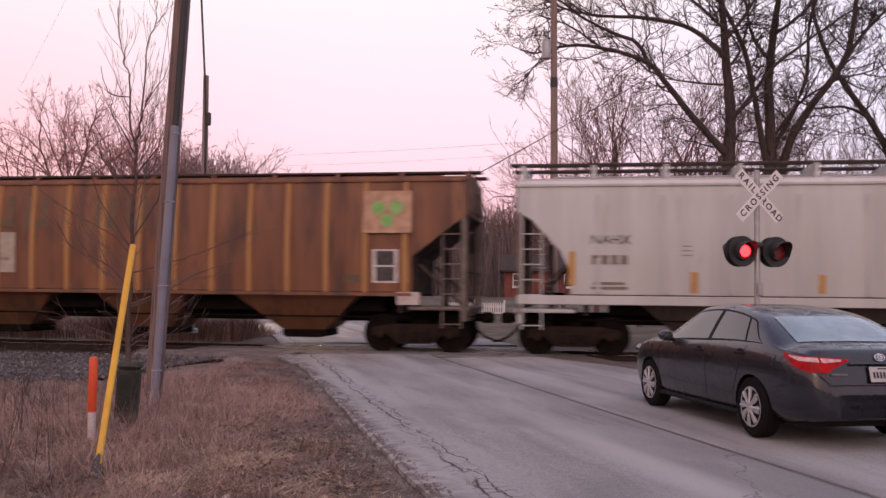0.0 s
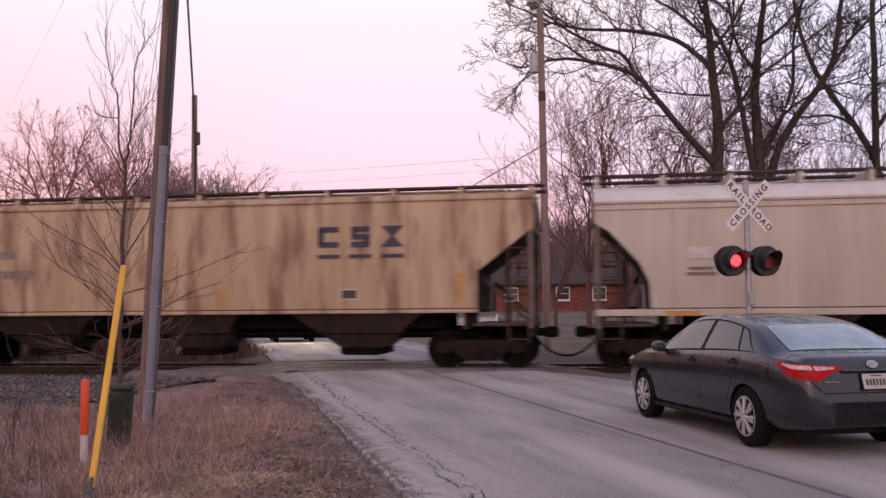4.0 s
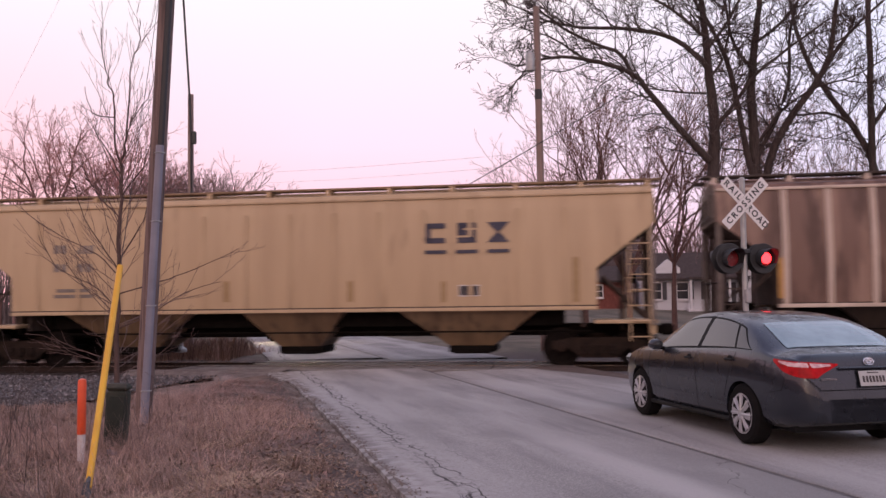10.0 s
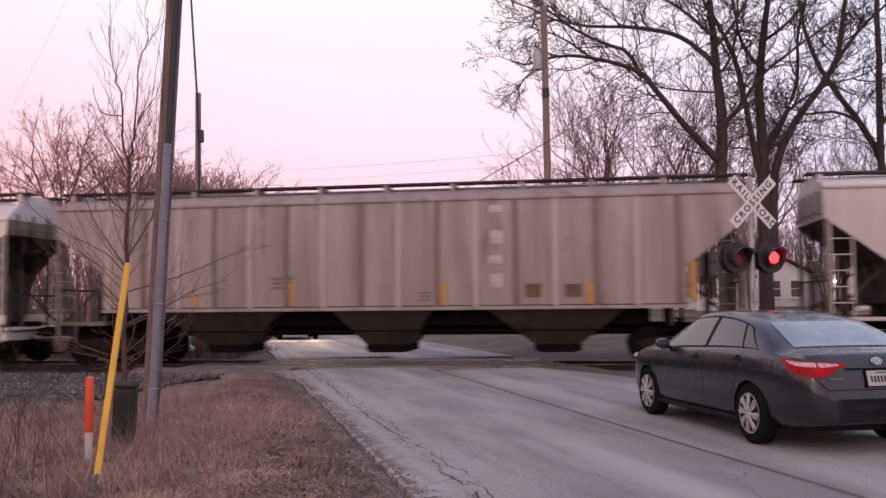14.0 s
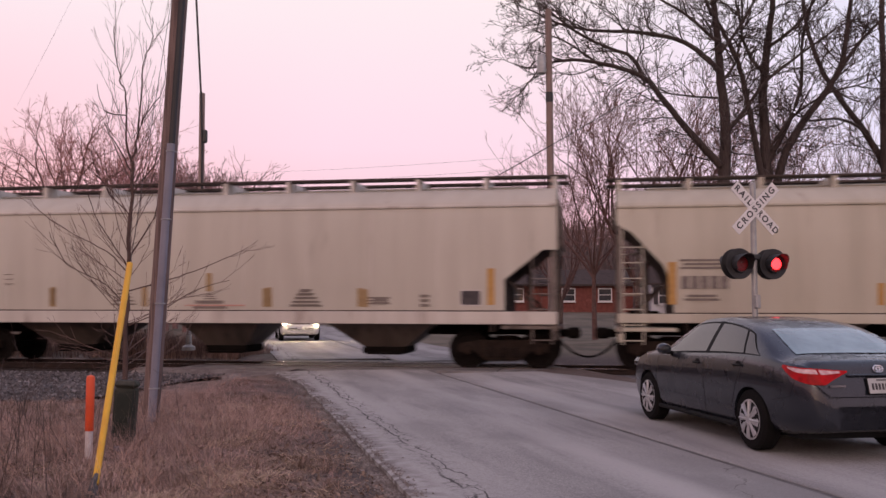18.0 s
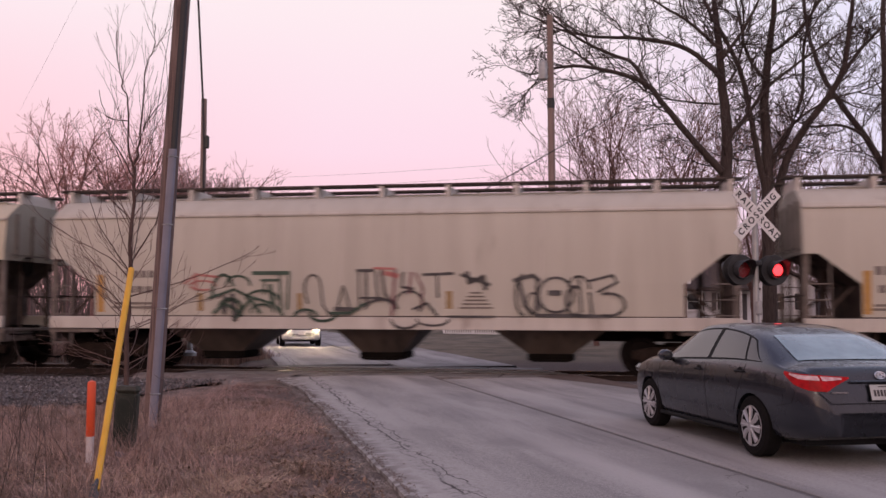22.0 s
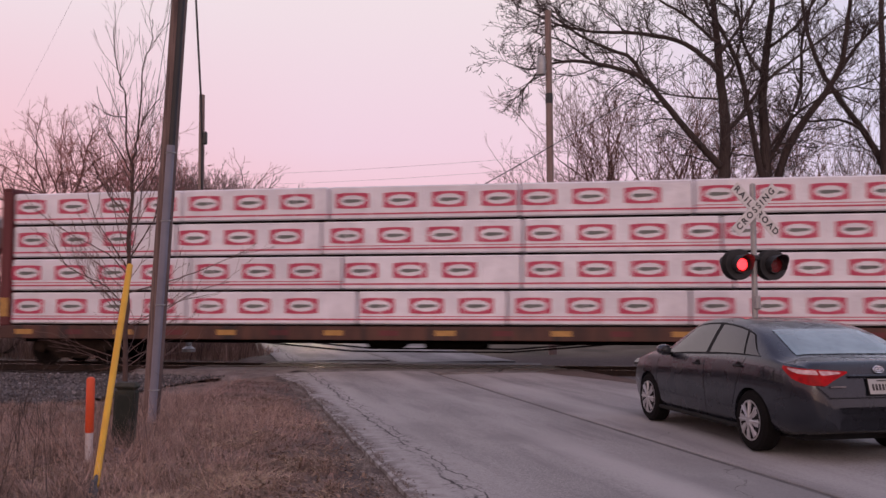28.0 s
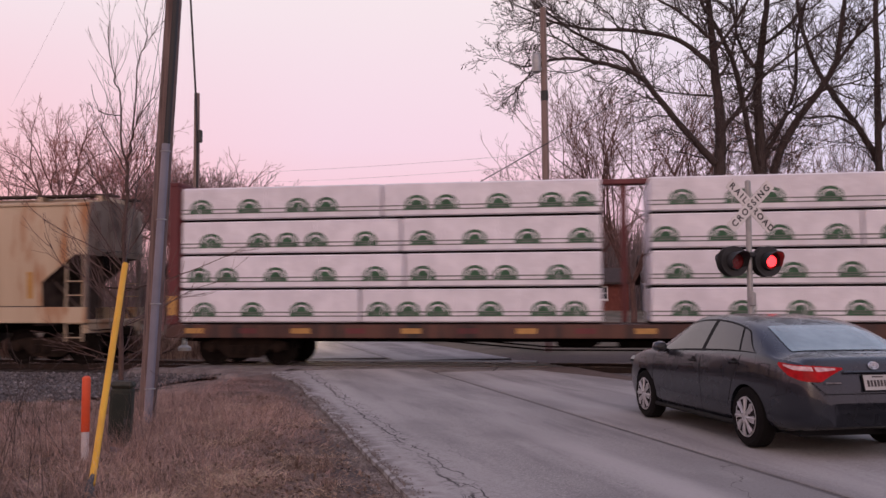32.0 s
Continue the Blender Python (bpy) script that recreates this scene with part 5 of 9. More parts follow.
mark(car_a, wd_a, [("txtNAHX", -6.61, 2.79, 0.93, 0.23), ("blk", -6.63, 2.32, 0.90, 0.22), ("bar2", -6.64, 1.70, 0.86, 0.22), ("box", -4.84, 2.54, 0.21, 0.24), ("amb", -7.52, 2.11, 0.16, 0.81), ("amb", -4.67, 1.79, 0.17, 0.49), ("amb", -1.81, 1.78, 0.15, 0.44)])
mark(car_b, wd_b, [("pale", -5.78, 2.46, 0.82, 1.09), ("pale", -4.84, 2.46, 0.74, 1.08), ("pale", -3.89, 2.45, 0.70, 1.07), ("blk", -4.90, 2.73, 2.43, 0.21), ("blk", -4.90, 2.19, 2.43, 0.26), ("ghost", -6.81, 3.58, 0.61, 0.87), ("ghost", -5.85, 3.57, 0.64, 0.86), ("ghost", -4.86, 3.55, 0.59, 0.86), ("ghost", -3.93, 3.54, 0.63, 0.85), ("ghost", -2.94, 3.53, 0.65, 0.84), ("ghost", -0.96, 3.51, 0.56, 0.83), ("ghost", -0.09, 3.50, 0.55, 0.83), ("logo", 6.64, 3.48, 1.24, 1.06), ("frame", 6.59, 2.14, 0.56, 0.79), ("dark", 5.76, 1.82, 0.41, 0.20), ("amb", 7.09, 2.10, 0.16, 0.74), ("white", -7.24, 1.21, 0.68, 0.46), ("white", 7.18, 1.34, 0.58, 0.32)])
mark(car_c, wd_c, [("white", -6.49, 2.74, 0.59, 0.28), ("bar2", -6.49, 2.31, 0.68, 0.25), ("red1", -1.04, 2.53, 1.92, 0.11), ("plate", 4.79, 1.85, 0.53, 0.37), ("bar3", -0.89, 1.84, 1.47, 0.34), ("line", 6.28, 2.74, 1.80, 0.045), ("red1", 7.11, 2.40, 1.18, 0.09), ("sillamb", -6.93, 1.35, 0.80, 0.12), ("sillamb", -1.27, 1.37, 0.41, 0.11), ("sillamb", 1.28, 1.38, 0.43, 0.11), ("sillamb", 3.59, 1.38, 0.41, 0.11), ("sillamb", 6.89, 1.38, 0.92, 0.12)])
mark(car_d, wd_d, [("blk", -5.11, 2.99, 0.62, 0.21), ("blk", -4.79, 2.46, 1.18, 0.21), ("amb2", -6.89, 1.60, 0.57, 0.25), ("bar2", -5.78, 1.64, 0.63, 0.26)])
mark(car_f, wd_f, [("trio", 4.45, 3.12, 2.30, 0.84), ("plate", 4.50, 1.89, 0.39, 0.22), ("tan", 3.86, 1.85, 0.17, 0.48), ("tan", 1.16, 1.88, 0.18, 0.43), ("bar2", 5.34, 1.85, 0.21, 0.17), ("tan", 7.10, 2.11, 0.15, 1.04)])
mark(car_f, wd_f, [("blk", -6.17, 2.89, 0.54, 0.19), ("blk", -5.38, 2.87, 0.37, 0.19), ("blk", -6.18, 2.38, 0.40, 0.19), ("blk", -5.35, 2.37, 0.40, 0.19), ("blk", -4.50, 2.36, 0.35, 0.19), ("bar2", -6.19, 1.88, 0.27, 0.22), ("bar2", -5.38, 1.87, 0.27, 0.22), ("tan", -7.16, 2.11, 0.15, 0.96), ("tan", -3.90, 1.85, 0.14, 0.49), ("tan", -1.52, 1.83, 0.13, 0.48), ("box", -3.64, 2.64, 0.22, 0.24)])
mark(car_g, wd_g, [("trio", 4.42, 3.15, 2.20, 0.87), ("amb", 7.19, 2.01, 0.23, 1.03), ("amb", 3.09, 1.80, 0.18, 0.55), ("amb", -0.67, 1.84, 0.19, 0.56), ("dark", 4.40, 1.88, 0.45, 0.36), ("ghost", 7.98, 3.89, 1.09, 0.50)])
mark(car_g, wd_g, [("amb", -7.45, 2.06, 0.17, 0.94), ("amb", -4.20, 1.86, 0.17, 0.62), ("amb", -0.52, 1.80, 0.16, 0.60), ("amb", 3.33, 1.75, 0.15, 0.59)])
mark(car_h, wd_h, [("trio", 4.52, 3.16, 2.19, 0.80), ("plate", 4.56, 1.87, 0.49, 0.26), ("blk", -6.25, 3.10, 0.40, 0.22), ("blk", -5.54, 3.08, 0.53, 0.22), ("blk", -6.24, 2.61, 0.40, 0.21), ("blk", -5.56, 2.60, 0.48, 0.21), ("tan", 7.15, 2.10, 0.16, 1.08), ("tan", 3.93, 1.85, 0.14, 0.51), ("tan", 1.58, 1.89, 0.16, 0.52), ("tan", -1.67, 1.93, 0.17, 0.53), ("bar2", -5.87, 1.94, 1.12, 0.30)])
mark(car_i, wd_i, [("txtFU RX", -6.56, 3.08, 1.25, 0.33), ("txt82 69 98", -6.14, 2.45, 2.10, 0.33), ("plate", -6.93, 1.83, 0.25, 0.21), ("bar2", -6.20, 1.82, 0.32, 0.21), ("bar2", -5.36, 1.82, 0.34, 0.20), ("box", -3.68, 2.28, 0.27, 0.27), ("amb", -7.35, 1.99, 0.18, 1.00), ("amb", -4.21, 1.75, 0.15, 0.54), ("amb", -1.40, 1.73, 0.15, 0.53), ("amb", 1.57, 1.70, 0.15, 0.52), ("bar2", -0.91, 1.75, 0.51, 0.16)])
mark(car_j, wd_j, [("ghostw", 2.93, 3.84, 0.33, 0.19), ("ghostw", 2.94, 3.14, 0.30, 0.33), ("ghostw", 2.91, 2.60, 0.33, 0.19), ("ghostw", 2.92, 2.08, 0.30, 0.32), ("dark", 3.81, 1.83, 0.38, 0.33), ("dark", 4.77, 1.82, 0.40, 0.32), ("amb", -7.25, 1.99, 0.19, 0.96), ("amb", -4.89, 1.69, 0.18, 0.30), ("amb", -2.29, 1.81, 0.18, 0.54), ("amb", 1.58, 1.76, 0.20, 0.53), ("amb", 5.17, 1.75, 0.19, 0.51), ("amb", 7.57, 2.01, 0.18, 0.93), ("bar3", -2.51, 2.08, 0.60, 0.36), ("bar3", 1.15, 1.71, 0.35, 0.28)])
mark(car_k, wd_k, [("txtAOKX", -3.65, 3.41, 1.17, 0.30), ("txt494062", -3.38, 2.88, 1.71, 0.31), ("amb", -4.58, 1.95, 0.16, 0.97), ("amb", -2.27, 1.70, 0.13, 0.50), ("amb", 0.14, 1.69, 0.12, 0.50), ("bar5", 1.28, 1.85, 0.86, 0.52), ("bar2", -3.80, 1.66, 0.95, 0.19), ("box", -2.80, 1.61, 0.20, 0.17), ("bar3", -1.45, 1.60, 0.45, 0.17)])
mark(car_l, wd_l, [("bar3", -3.96, 2.53, 1.15, 0.27), ("blk", -3.97, 2.10, 1.12, 0.30), ("bar2", -4.04, 1.74, 0.80, 0.18), ("plate", 3.11, 1.80, 0.39, 0.25), ("amb", -4.71, 2.08, 0.19, 1.00), ("amb", -0.08, 1.82, 0.15, 0.50), ("amb", 1.93, 1.82, 0.16, 0.53), ("amb", 4.49, 2.05, 0.19, 1.02), ("line", 5.14, 3.84, 0.99, 0.06), ("bar2", 3.85, 1.86, 0.58, 0.21)])
mark(car_m, wd_m, [("plate", 6.67, 1.74, 0.49, 0.37), ("amb", 7.17, 2.01, 0.18, 0.89), ("tan", 3.90, 1.75, 0.16, 0.46), ("tan", 1.43, 1.75, 0.18, 0.47), ("tan", -4.47, 1.76, 0.18, 0.49), ("pyr", 2.49, 1.74, 0.86, 0.50), ("bar2", -0.08, 1.57, 0.92, 0.26), ("bar3", 4.33, 1.67, 0.65, 0.21), ("bar3", 5.53, 1.67, 0.25, 0.35)])
mark(car_m, wd_m, [("blk", -6.77, 2.51, 0.84, 0.20), ("blk", -6.77, 2.07, 0.65, 0.17), ("bar2", -6.74, 1.66, 1.09, 0.20), ("box", -5.73, 2.24, 0.23, 0.28), ("amb", -7.40, 1.98, 0.19, 1.03), ("tan", -4.45, 1.79, 0.14, 0.48), ("tan", -1.87, 1.78, 0.16, 0.52), ("tan", -0.09, 2.14, 0.16, 0.47), ("tan", 1.52, 1.76, 0.14, 0.49), ("tan", 4.02, 1.73, 0.15, 0.44), ("pyr", -2.46, 1.76, 0.72, 0.46), ("pyr", -0.07, 1.72, 0.53, 0.29), ("pyr", 2.45, 1.73, 0.76, 0.43), ("red1", 0.06, 1.55, 1.58, 0.04), ("bar2", 4.42, 1.66, 0.43, 0.18)])
mark(car_n, wd_n, [("blk", -6.75, 2.50, 0.86, 0.20), ("blk", -6.78, 2.08, 0.66, 0.18), ("bar2", -6.72, 1.66, 1.07, 0.19), ("box", -5.73, 2.25, 0.23, 0.27), ("amb", -7.32, 2.00, 0.18, 1.00), ("tan", -4.3, 1.77, 0.15, 0.48), ("tan", -1.9, 1.76, 0.15, 0.48), ("tan", 1.7, 1.75, 0.15, 0.48), ("tan", 4.0, 1.75, 0.15, 0.46), ("pyr", 2.47, 1.74, 0.75, 0.46), ("bar3", -0.05, 1.7, 0.5, 0.24), ("plate", 6.67, 1.74, 0.45, 0.33), ("amb", 7.1, 2.0, 0.17, 0.9)])
mark(car_o, wd_o, [("blk", -6.25, 2.50, 0.88, 0.18), ("blk", -6.24, 2.10, 0.73, 0.17), ("bar2", -6.35, 1.69, 1.39, 0.21), ("amb", -7.34, 2.00, 0.19, 0.97), ("tan", -4.57, 1.78, 0.17, 0.45), ("pyr", 2.56, 1.82, 0.83, 0.46), ("tan", 1.90, 1.83, 0.16, 0.44), ("tan", -1.92, 1.78, 0.14, 0.44)])
mark(car_p, wd_p, [("blk", -6.78, 2.50, 0.88, 0.22), ("blk", -6.87, 2.08, 0.64, 0.22), ("bar2", -6.73, 1.65, 1.07, 0.18), ("box", -5.74, 2.25, 0.24, 0.26), ("amb", -7.30, 2.00, 0.19, 1.01), ("tan", -4.11, 1.76, 0.16, 0.48), ("tan", -1.92, 1.74, 0.16, 0.48), ("tan", 1.84, 1.73, 0.15, 0.50), ("pyr", -2.46, 1.74, 0.73, 0.49), ("pyr", 2.47, 1.74, 0.74, 0.47), ("bar3", -0.03, 1.75, 0.45, 0.24), ("red1", -0.07, 1.55, 1.55, 0.05)])
mark(car_q, wd_q, [("blk", -6.85, 2.61, 0.98, 0.22), ("blk", -6.84, 2.17, 0.82, 0.19), ("blk", -1.51, 2.02, 0.73, 0.22), ("blk", -1.59, 1.35, 0.68, 0.20), ("ink", 8.65, 3.03, 0.56, 0.13), ("plate", 8.05, 1.68, 0.45, 0.21), ("amb", 1.18, 1.59, 0.17, 0.45), ("grey", 1.47, 1.59, 0.19, 0.45), ("amb", 3.06, 1.59, 0.17, 0.44), ("grey", 5.18, 1.59, 0.19, 0.44), ("amb", 5.51, 1.58, 0.16, 0.44), ("brown", 8.68, 1.84, 0.33, 0.91), ("bar3", 0.20, 1.50, 1.70, 0.23), ("bar2", 2.27, 1.54, 0.86, 0.15), ("bar3", 7.13, 1.81, 0.80, 0.31), ("white", 8.82, 0.89, 0.42, 0.19)])
mark(car_t, wd_t, [("blk", -2.93, 2.65, 0.91, 0.24), ("blk", -2.78, 2.19, 1.22, 0.24), ("bar2", -2.48, 1.65, 1.84, 0.24), ("amb2", 1.22, 1.70, 0.69, 0.38), ("box", -1.80, 2.54, 0.21, 0.40), ("sillamb", -4.60, 0.94, 0.87, 0.13), ("sillamb", -2.16, 0.95, 0.45, 0.13), ("bar2", -2.94, 1.08, 0.33, 0.13)])
mark(car_t, wd_t, [("plate", 3.14, 1.72, 0.49, 0.31), ("bar2", 3.22, 2.18, 1.23, 0.19), ("amb2", 4.23, 1.64, 0.32, 0.28), ("sillamb", -2.23, 0.95, 0.41, 0.14), ("sillamb", -0.04, 0.96, 0.44, 0.14), ("sillamb", 2.24, 0.97, 0.46, 0.14), ("sillamb", 4.58, 0.97, 0.94, 0.15), ("bar2", 3.97, 1.11, 1.25, 0.11)])

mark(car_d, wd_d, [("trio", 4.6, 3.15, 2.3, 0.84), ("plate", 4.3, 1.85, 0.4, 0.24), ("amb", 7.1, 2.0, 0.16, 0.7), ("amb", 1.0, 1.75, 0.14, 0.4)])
mark(car_v, wd_v, [("plate", 5.0, 1.95, 0.4, 0.3), ("amb", 7.2, 2.1, 0.16, 0.7), ("amb", 2.2, 1.85, 0.14, 0.4)])
mark(car_a, wd_a, [("amb", 1.2, 1.8, 0.15, 0.45), ("amb", 4.2, 1.8, 0.15, 0.45), ("plate", 5.6, 1.9, 0.4, 0.3)])
mark(car_c, wd_c, [("bar2", 3.4, 1.75, 0.6, 0.2)])
# panel seams of the warm grey car and the short cream cars
for car_, w_, xs_ in ((car_c, wd_c, [-7.1 + 1.66 * k for k in range(9)]), (car_i, wd_i, [-6.6 + 1.2 * k for k in range(12)]), (car_f, wd_f, [-6.9 + 1.53 * k for k in range(10)]), (car_h, wd_h, [-6.9 + 1.15 * k for k in range(13)]), (car_a, wd_a, [-6.9 + 1.53 * k for k in range(10)])):
    for x_ in xs_:
        stick(car_, w_, x_, 2.7, Shape().box((0, 0.004, 0), (0.10, 0.012, 2.35), 0.003), car_.children[0].data.materials[0], "panel_seam")


def ribbon(sh, pts, w):
    """A flat brush stroke through (x, z) points."""
    for (xa, za), (xb, zb) in zip(pts, pts[1:]):
        d = math.hypot(xb - xa, zb - za) or 1.0
        nx, nz = -(zb - za) / d * w / 2, (xb - xa) / d * w / 2
        ex, ez = (xb - xa) / d * w * 0.3, (zb - za) / d * w * 0.3
        sh.plate([(xa - nx - ex, za - nz - ez), (xb - nx + ex, zb - nz + ez), (xb + nx + ex, zb + nz + ez), (xa + nx - ex, za + nz - ez)], -0.002, 0.002)
    return sh


def bow(cx, cz, rx, rz, a0=180, a1=0, n=9):
    return [(cx + rx * math.cos(radians(a0 + (a1 - a0) * k / n)), cz + rz * math.sin(radians(a0 + (a1 - a0) * k / n))) for k in range(n + 1)]


def graffiti():
    dark, green, red, wine = Shape(), Shape(), Shape(), Shape()
    for pts, w in (([(-3.15, 2.51), (-2.2, 2.51)], 0.10), ([(-2.2, 2.5), (-2.23, 1.6)], 0.06), ([(-2.93, 2.33), (-2.48, 2.33)], 0.07), ([(-2.85, 2.3), (-2.85, 1.98)], 0.05), (bow(-3.55, 2.2, 0.33, 0.24), 0.06),
                   ([(-4.35, 1.87), (-4.0, 1.98), (-3.65, 2.1), (-3.35, 1.95), (-3.0, 1.85), (-2.6, 1.72), (-2.35, 1.45)], 0.07), (bow(-2.9, 1.85, 0.42, 0.22), 0.06), (bow(-2.9, 1.52, 0.3, 0.2), 0.05), (bow(-1.75, 1.42, 0.3, 0.17), 0.06)):
        ribbon(green, pts, w)
    for pts, w in (([(-3.9, 1.9), (-3.9, 1.5)], 0.10), ([(-3.7, 1.95), (-3.62, 1.32)], 0.12), (bow(-1.57, 2.1, 0.22, 0.36), 0.05), ([(-1.35, 2.1), (-1.3, 1.7), (-1.12, 1.45)], 0.05), ([(-1.79, 2.1), (-1.7, 1.75)], 0.05),
                   ([(-0.93, 1.62), (-0.78, 2.18), (-0.6, 1.62)], 0.05), ([(-0.98, 1.60), (-0.52, 1.60)], 0.10), ([(-0.38, 2.56), (-0.36, 1.6)], 0.05), ([(-0.42, 2.56), (0.0, 2.56)], 0.08), ([(-0.33, 1.88), (0.25, 1.88)], 0.05),
                   (bow(0.9, 1.75, 0.35, 0.3, 200, -40), 0.05), ([(1.25, 2.45), (2.0, 2.48)], 0.07), ([(2.2, 2.45), (2.6, 2.3), (2.9, 2.2)], 0.08), ([(1.9, 1.42), (3.0, 1.42)], 0.06)):
        ribbon(dark, pts, w)
    for pts, w in ((bow(3.75, 1.95, 0.22, 0.5, 100, 260), 0.06), (bow(4.5, 1.95, 0.42, 0.42, 0, 360, 16), 0.06), ([(4.35, 2.0), (4.6, 2.0)], 0.12), (bow(5.05, 2.1, 0.25, 0.3, 170, 0), 0.05), ([(5.3, 2.28), (5.85, 2.42), (5.95, 2.25), (5.5, 2.02)], 0.06),
                   (bow(5.75, 1.72, 0.38, 0.27, 110, -110), 0.06), ([(4.0, 1.46), (5.7, 1.44)], 0.08), (bow(3.95, 1.75, 0.15, 0.25, 0, 360, 12), 0.05)):
        ribbon(dark, pts, w)
    # outlines and fills that crowd the row
    for pts, w in ((bow(-3.95, 2.05, 0.28, 0.42, 20, 200), 0.08), (bow(-3.75, 1.6, 0.3, 0.25, 160, -60), 0.10), ([(-4.2, 1.5), (-3.9, 1.75), (-3.5, 1.5), (-3.2, 1.85), (-2.95, 1.5)], 0.08), ([(-2.7, 2.2), (-2.62, 1.75)], 0.10), ([(-2.45, 2.45), (-2.4, 1.55)], 0.06),
                   (bow(-1.3, 1.5, 0.35, 0.2, 180, 360), 0.07), ([(-1.1, 1.5), (-0.6, 1.5), (-0.2, 1.75)], 0.07)):
        ribbon(green, pts, w)
    for pts, w in (([(-0.2, 2.55), (-0.18, 1.75)], 0.08), ([(0.05, 2.5), (0.1, 1.9)], 0.06), ([(0.2, 2.55), (0.28, 2.0), (0.45, 1.75)], 0.08), (bow(0.2, 1.62, 0.4, 0.22, 180, 0), 0.06), ([(0.75, 2.5), (0.72, 2.15), (1.0, 2.1)], 0.07), ([(1.0, 1.6), (1.35, 1.75), (1.6, 1.45)], 0.06),
                   ([(1.6, 2.45), (1.62, 1.9)], 0.06), ([(2.35, 2.5), (2.4, 2.25), (2.75, 2.4), (2.8, 2.1)], 0.10), (bow(0.8, 1.35, 0.35, 0.22, 180, 330), 0.06), (bow(1.5, 1.35, 0.4, 0.15, 180, 360), 0.05),
                   ([(3.5, 2.3), (3.95, 2.42), (4.1, 2.3)], 0.10), ([(3.62, 2.3), (3.75, 1.7), (3.95, 1.5)], 0.09), ([(4.05, 2.3), (4.02, 1.6)], 0.07), (bow(4.95, 1.8, 0.2, 0.35, 60, 300), 0.08), ([(5.05, 2.4), (5.1, 1.55)], 0.06), ([(5.3, 2.0), (5.35, 1.5)], 0.06)):
        ribbon(dark, pts, w)
    for pts, w in (([(-5.02, 2.24), (-4.7, 2.48), (-4.05, 2.41)], 0.06), ([(-4.7, 2.5), (-4.68, 2.1)], 0.08), (bow(-4.5, 2.2, 0.35, 0.12, 0, 300), 0.05), ([(0.0, 2.62), (0.55, 2.6)], 0.06), ([(0.3, 2.5), (0.6, 2.42)], 0.12)):
        ribbon(red, pts, w)
    for pts, w in (([(0.55, 2.58), (0.47, 1.45)], 0.07), ([(0.95, 2.5), (0.9, 2.0)], 0.06), ([(1.05, 2.5), (1.25, 2.1), (1.2, 1.6)], 0.05)):
        ribbon(wine, pts, w)
    for sh, m_, what in ((green, mat("green_black_spray", (0.035, 0.06, 0.042), (0.06, 0.10, 0.07), 3, 0.7, bump=0.05), "dark green sprayed graffiti"), (dark, mat("black_spray", (0.045, 0.04, 0.042), (0.10, 0.09, 0.088), 3, 0.7, bump=0.05), "black sprayed graffiti"),
                         (red, mat("red_spray", (0.40, 0.13, 0.12), (0.46, 0.22, 0.19), 3, 0.7, bump=0.05), "faded red sprayed graffiti"), (wine, mat("wine_spray", (0.16, 0.05, 0.07), (0.24, 0.11, 0.12), 3, 0.7, bump=0.05), "wine red sprayed graffiti")):
        small(stick(car_o, lambda z: wd_o(2.6) + 0.004, 0, 0, sh, m_, "graffiti", what))
    blue, pale = Shape(), Shape()
    rnd = random.Random(14)
    ribbon(blue, [(-6.35, 2.15), (-5.5, 2.22), (-4.6, 2.15), (-3.4, 2.2), (-2.3, 2.1)], 0.16)
    for k in range(9):
        x = -6.2 + 0.48 * k
        ribbon(blue, [(x, 2.2), (x + rnd.uniform(-0.1, 0.1), 1.8), (x + rnd.uniform(-0.15, 0.15), 1.25)], rnd.uniform(0.12, 0.28))
        ribbon(pale, bow(x + 0.2, rnd.uniform(1.5, 1.9), 0.18, 0.22, 0, 330, 10), 0.08)
    ribbon(blue, [(-6.3, 1.3), (-4.4, 1.4), (-2.2, 1.28)], 0.12)
    for sh, m_ in ((blue, mat("blue_grey_spray", (0.10, 0.095, 0.14), (0.17, 0.155, 0.2), 3, 0.7, bump=0.05)), (pale, mat("pale_grey_spray", (0.36, 0.34, 0.38), (0.28, 0.26, 0.3), 3, 0.7, bump=0.05))):
        small(stick(car_q, lambda z: wd_q(2.3) + (0.004 if sh is blue else 0.008), 0, 0, sh, m_, "graffiti", "blue-grey sprayed graffiti"))


graffiti()

# ---- things beside the road ----
M_POLE = mat("weathered_pole_wood", (0.125, 0.082, 0.074), (0.195, 0.135, 0.122), 3, 0.9, bump=0.6, fine=30, stretch=(9, 9, 0.5), c3=(0.06, 0.04, 0.038), third=0.55, third_scale=2.4)
M_CONDUIT = mat("grey_plastic_conduit", (0.20, 0.195, 0.245), (0.16, 0.155, 0.195), 3, 0.5, bump=0.05)
M_GALV = mat("galvanised_steel", (0.40, 0.40, 0.40), (0.31, 0.31, 0.31), 5, 0.5, 0.5, bump=0.08)
M_BLACK = mat("black_signal_paint", (0.018, 0.018, 0.02), (0.03, 0.03, 0.032), 6, 0.55, bump=0.05)
M_SIGNWHITE = mat("white_sign_sheeting", (0.74, 0.72, 0.72), (0.66, 0.64, 0.64), 4, 0.5, bump=0.03)
M_YELLOW = mat("yellow_guard_plastic", (0.72, 0.40, 0.03), (0.62, 0.33, 0.03), 5, 0.5, bump=0.05, c3=(0.5, 0.26, 0.04), third=0.62, third_scale=3)
M_ORANGE = mat("orange_marker_plastic", (0.78, 0.10, 0.03), (0.68, 0.085, 0.03), 6, 0.5, bump=0.03)
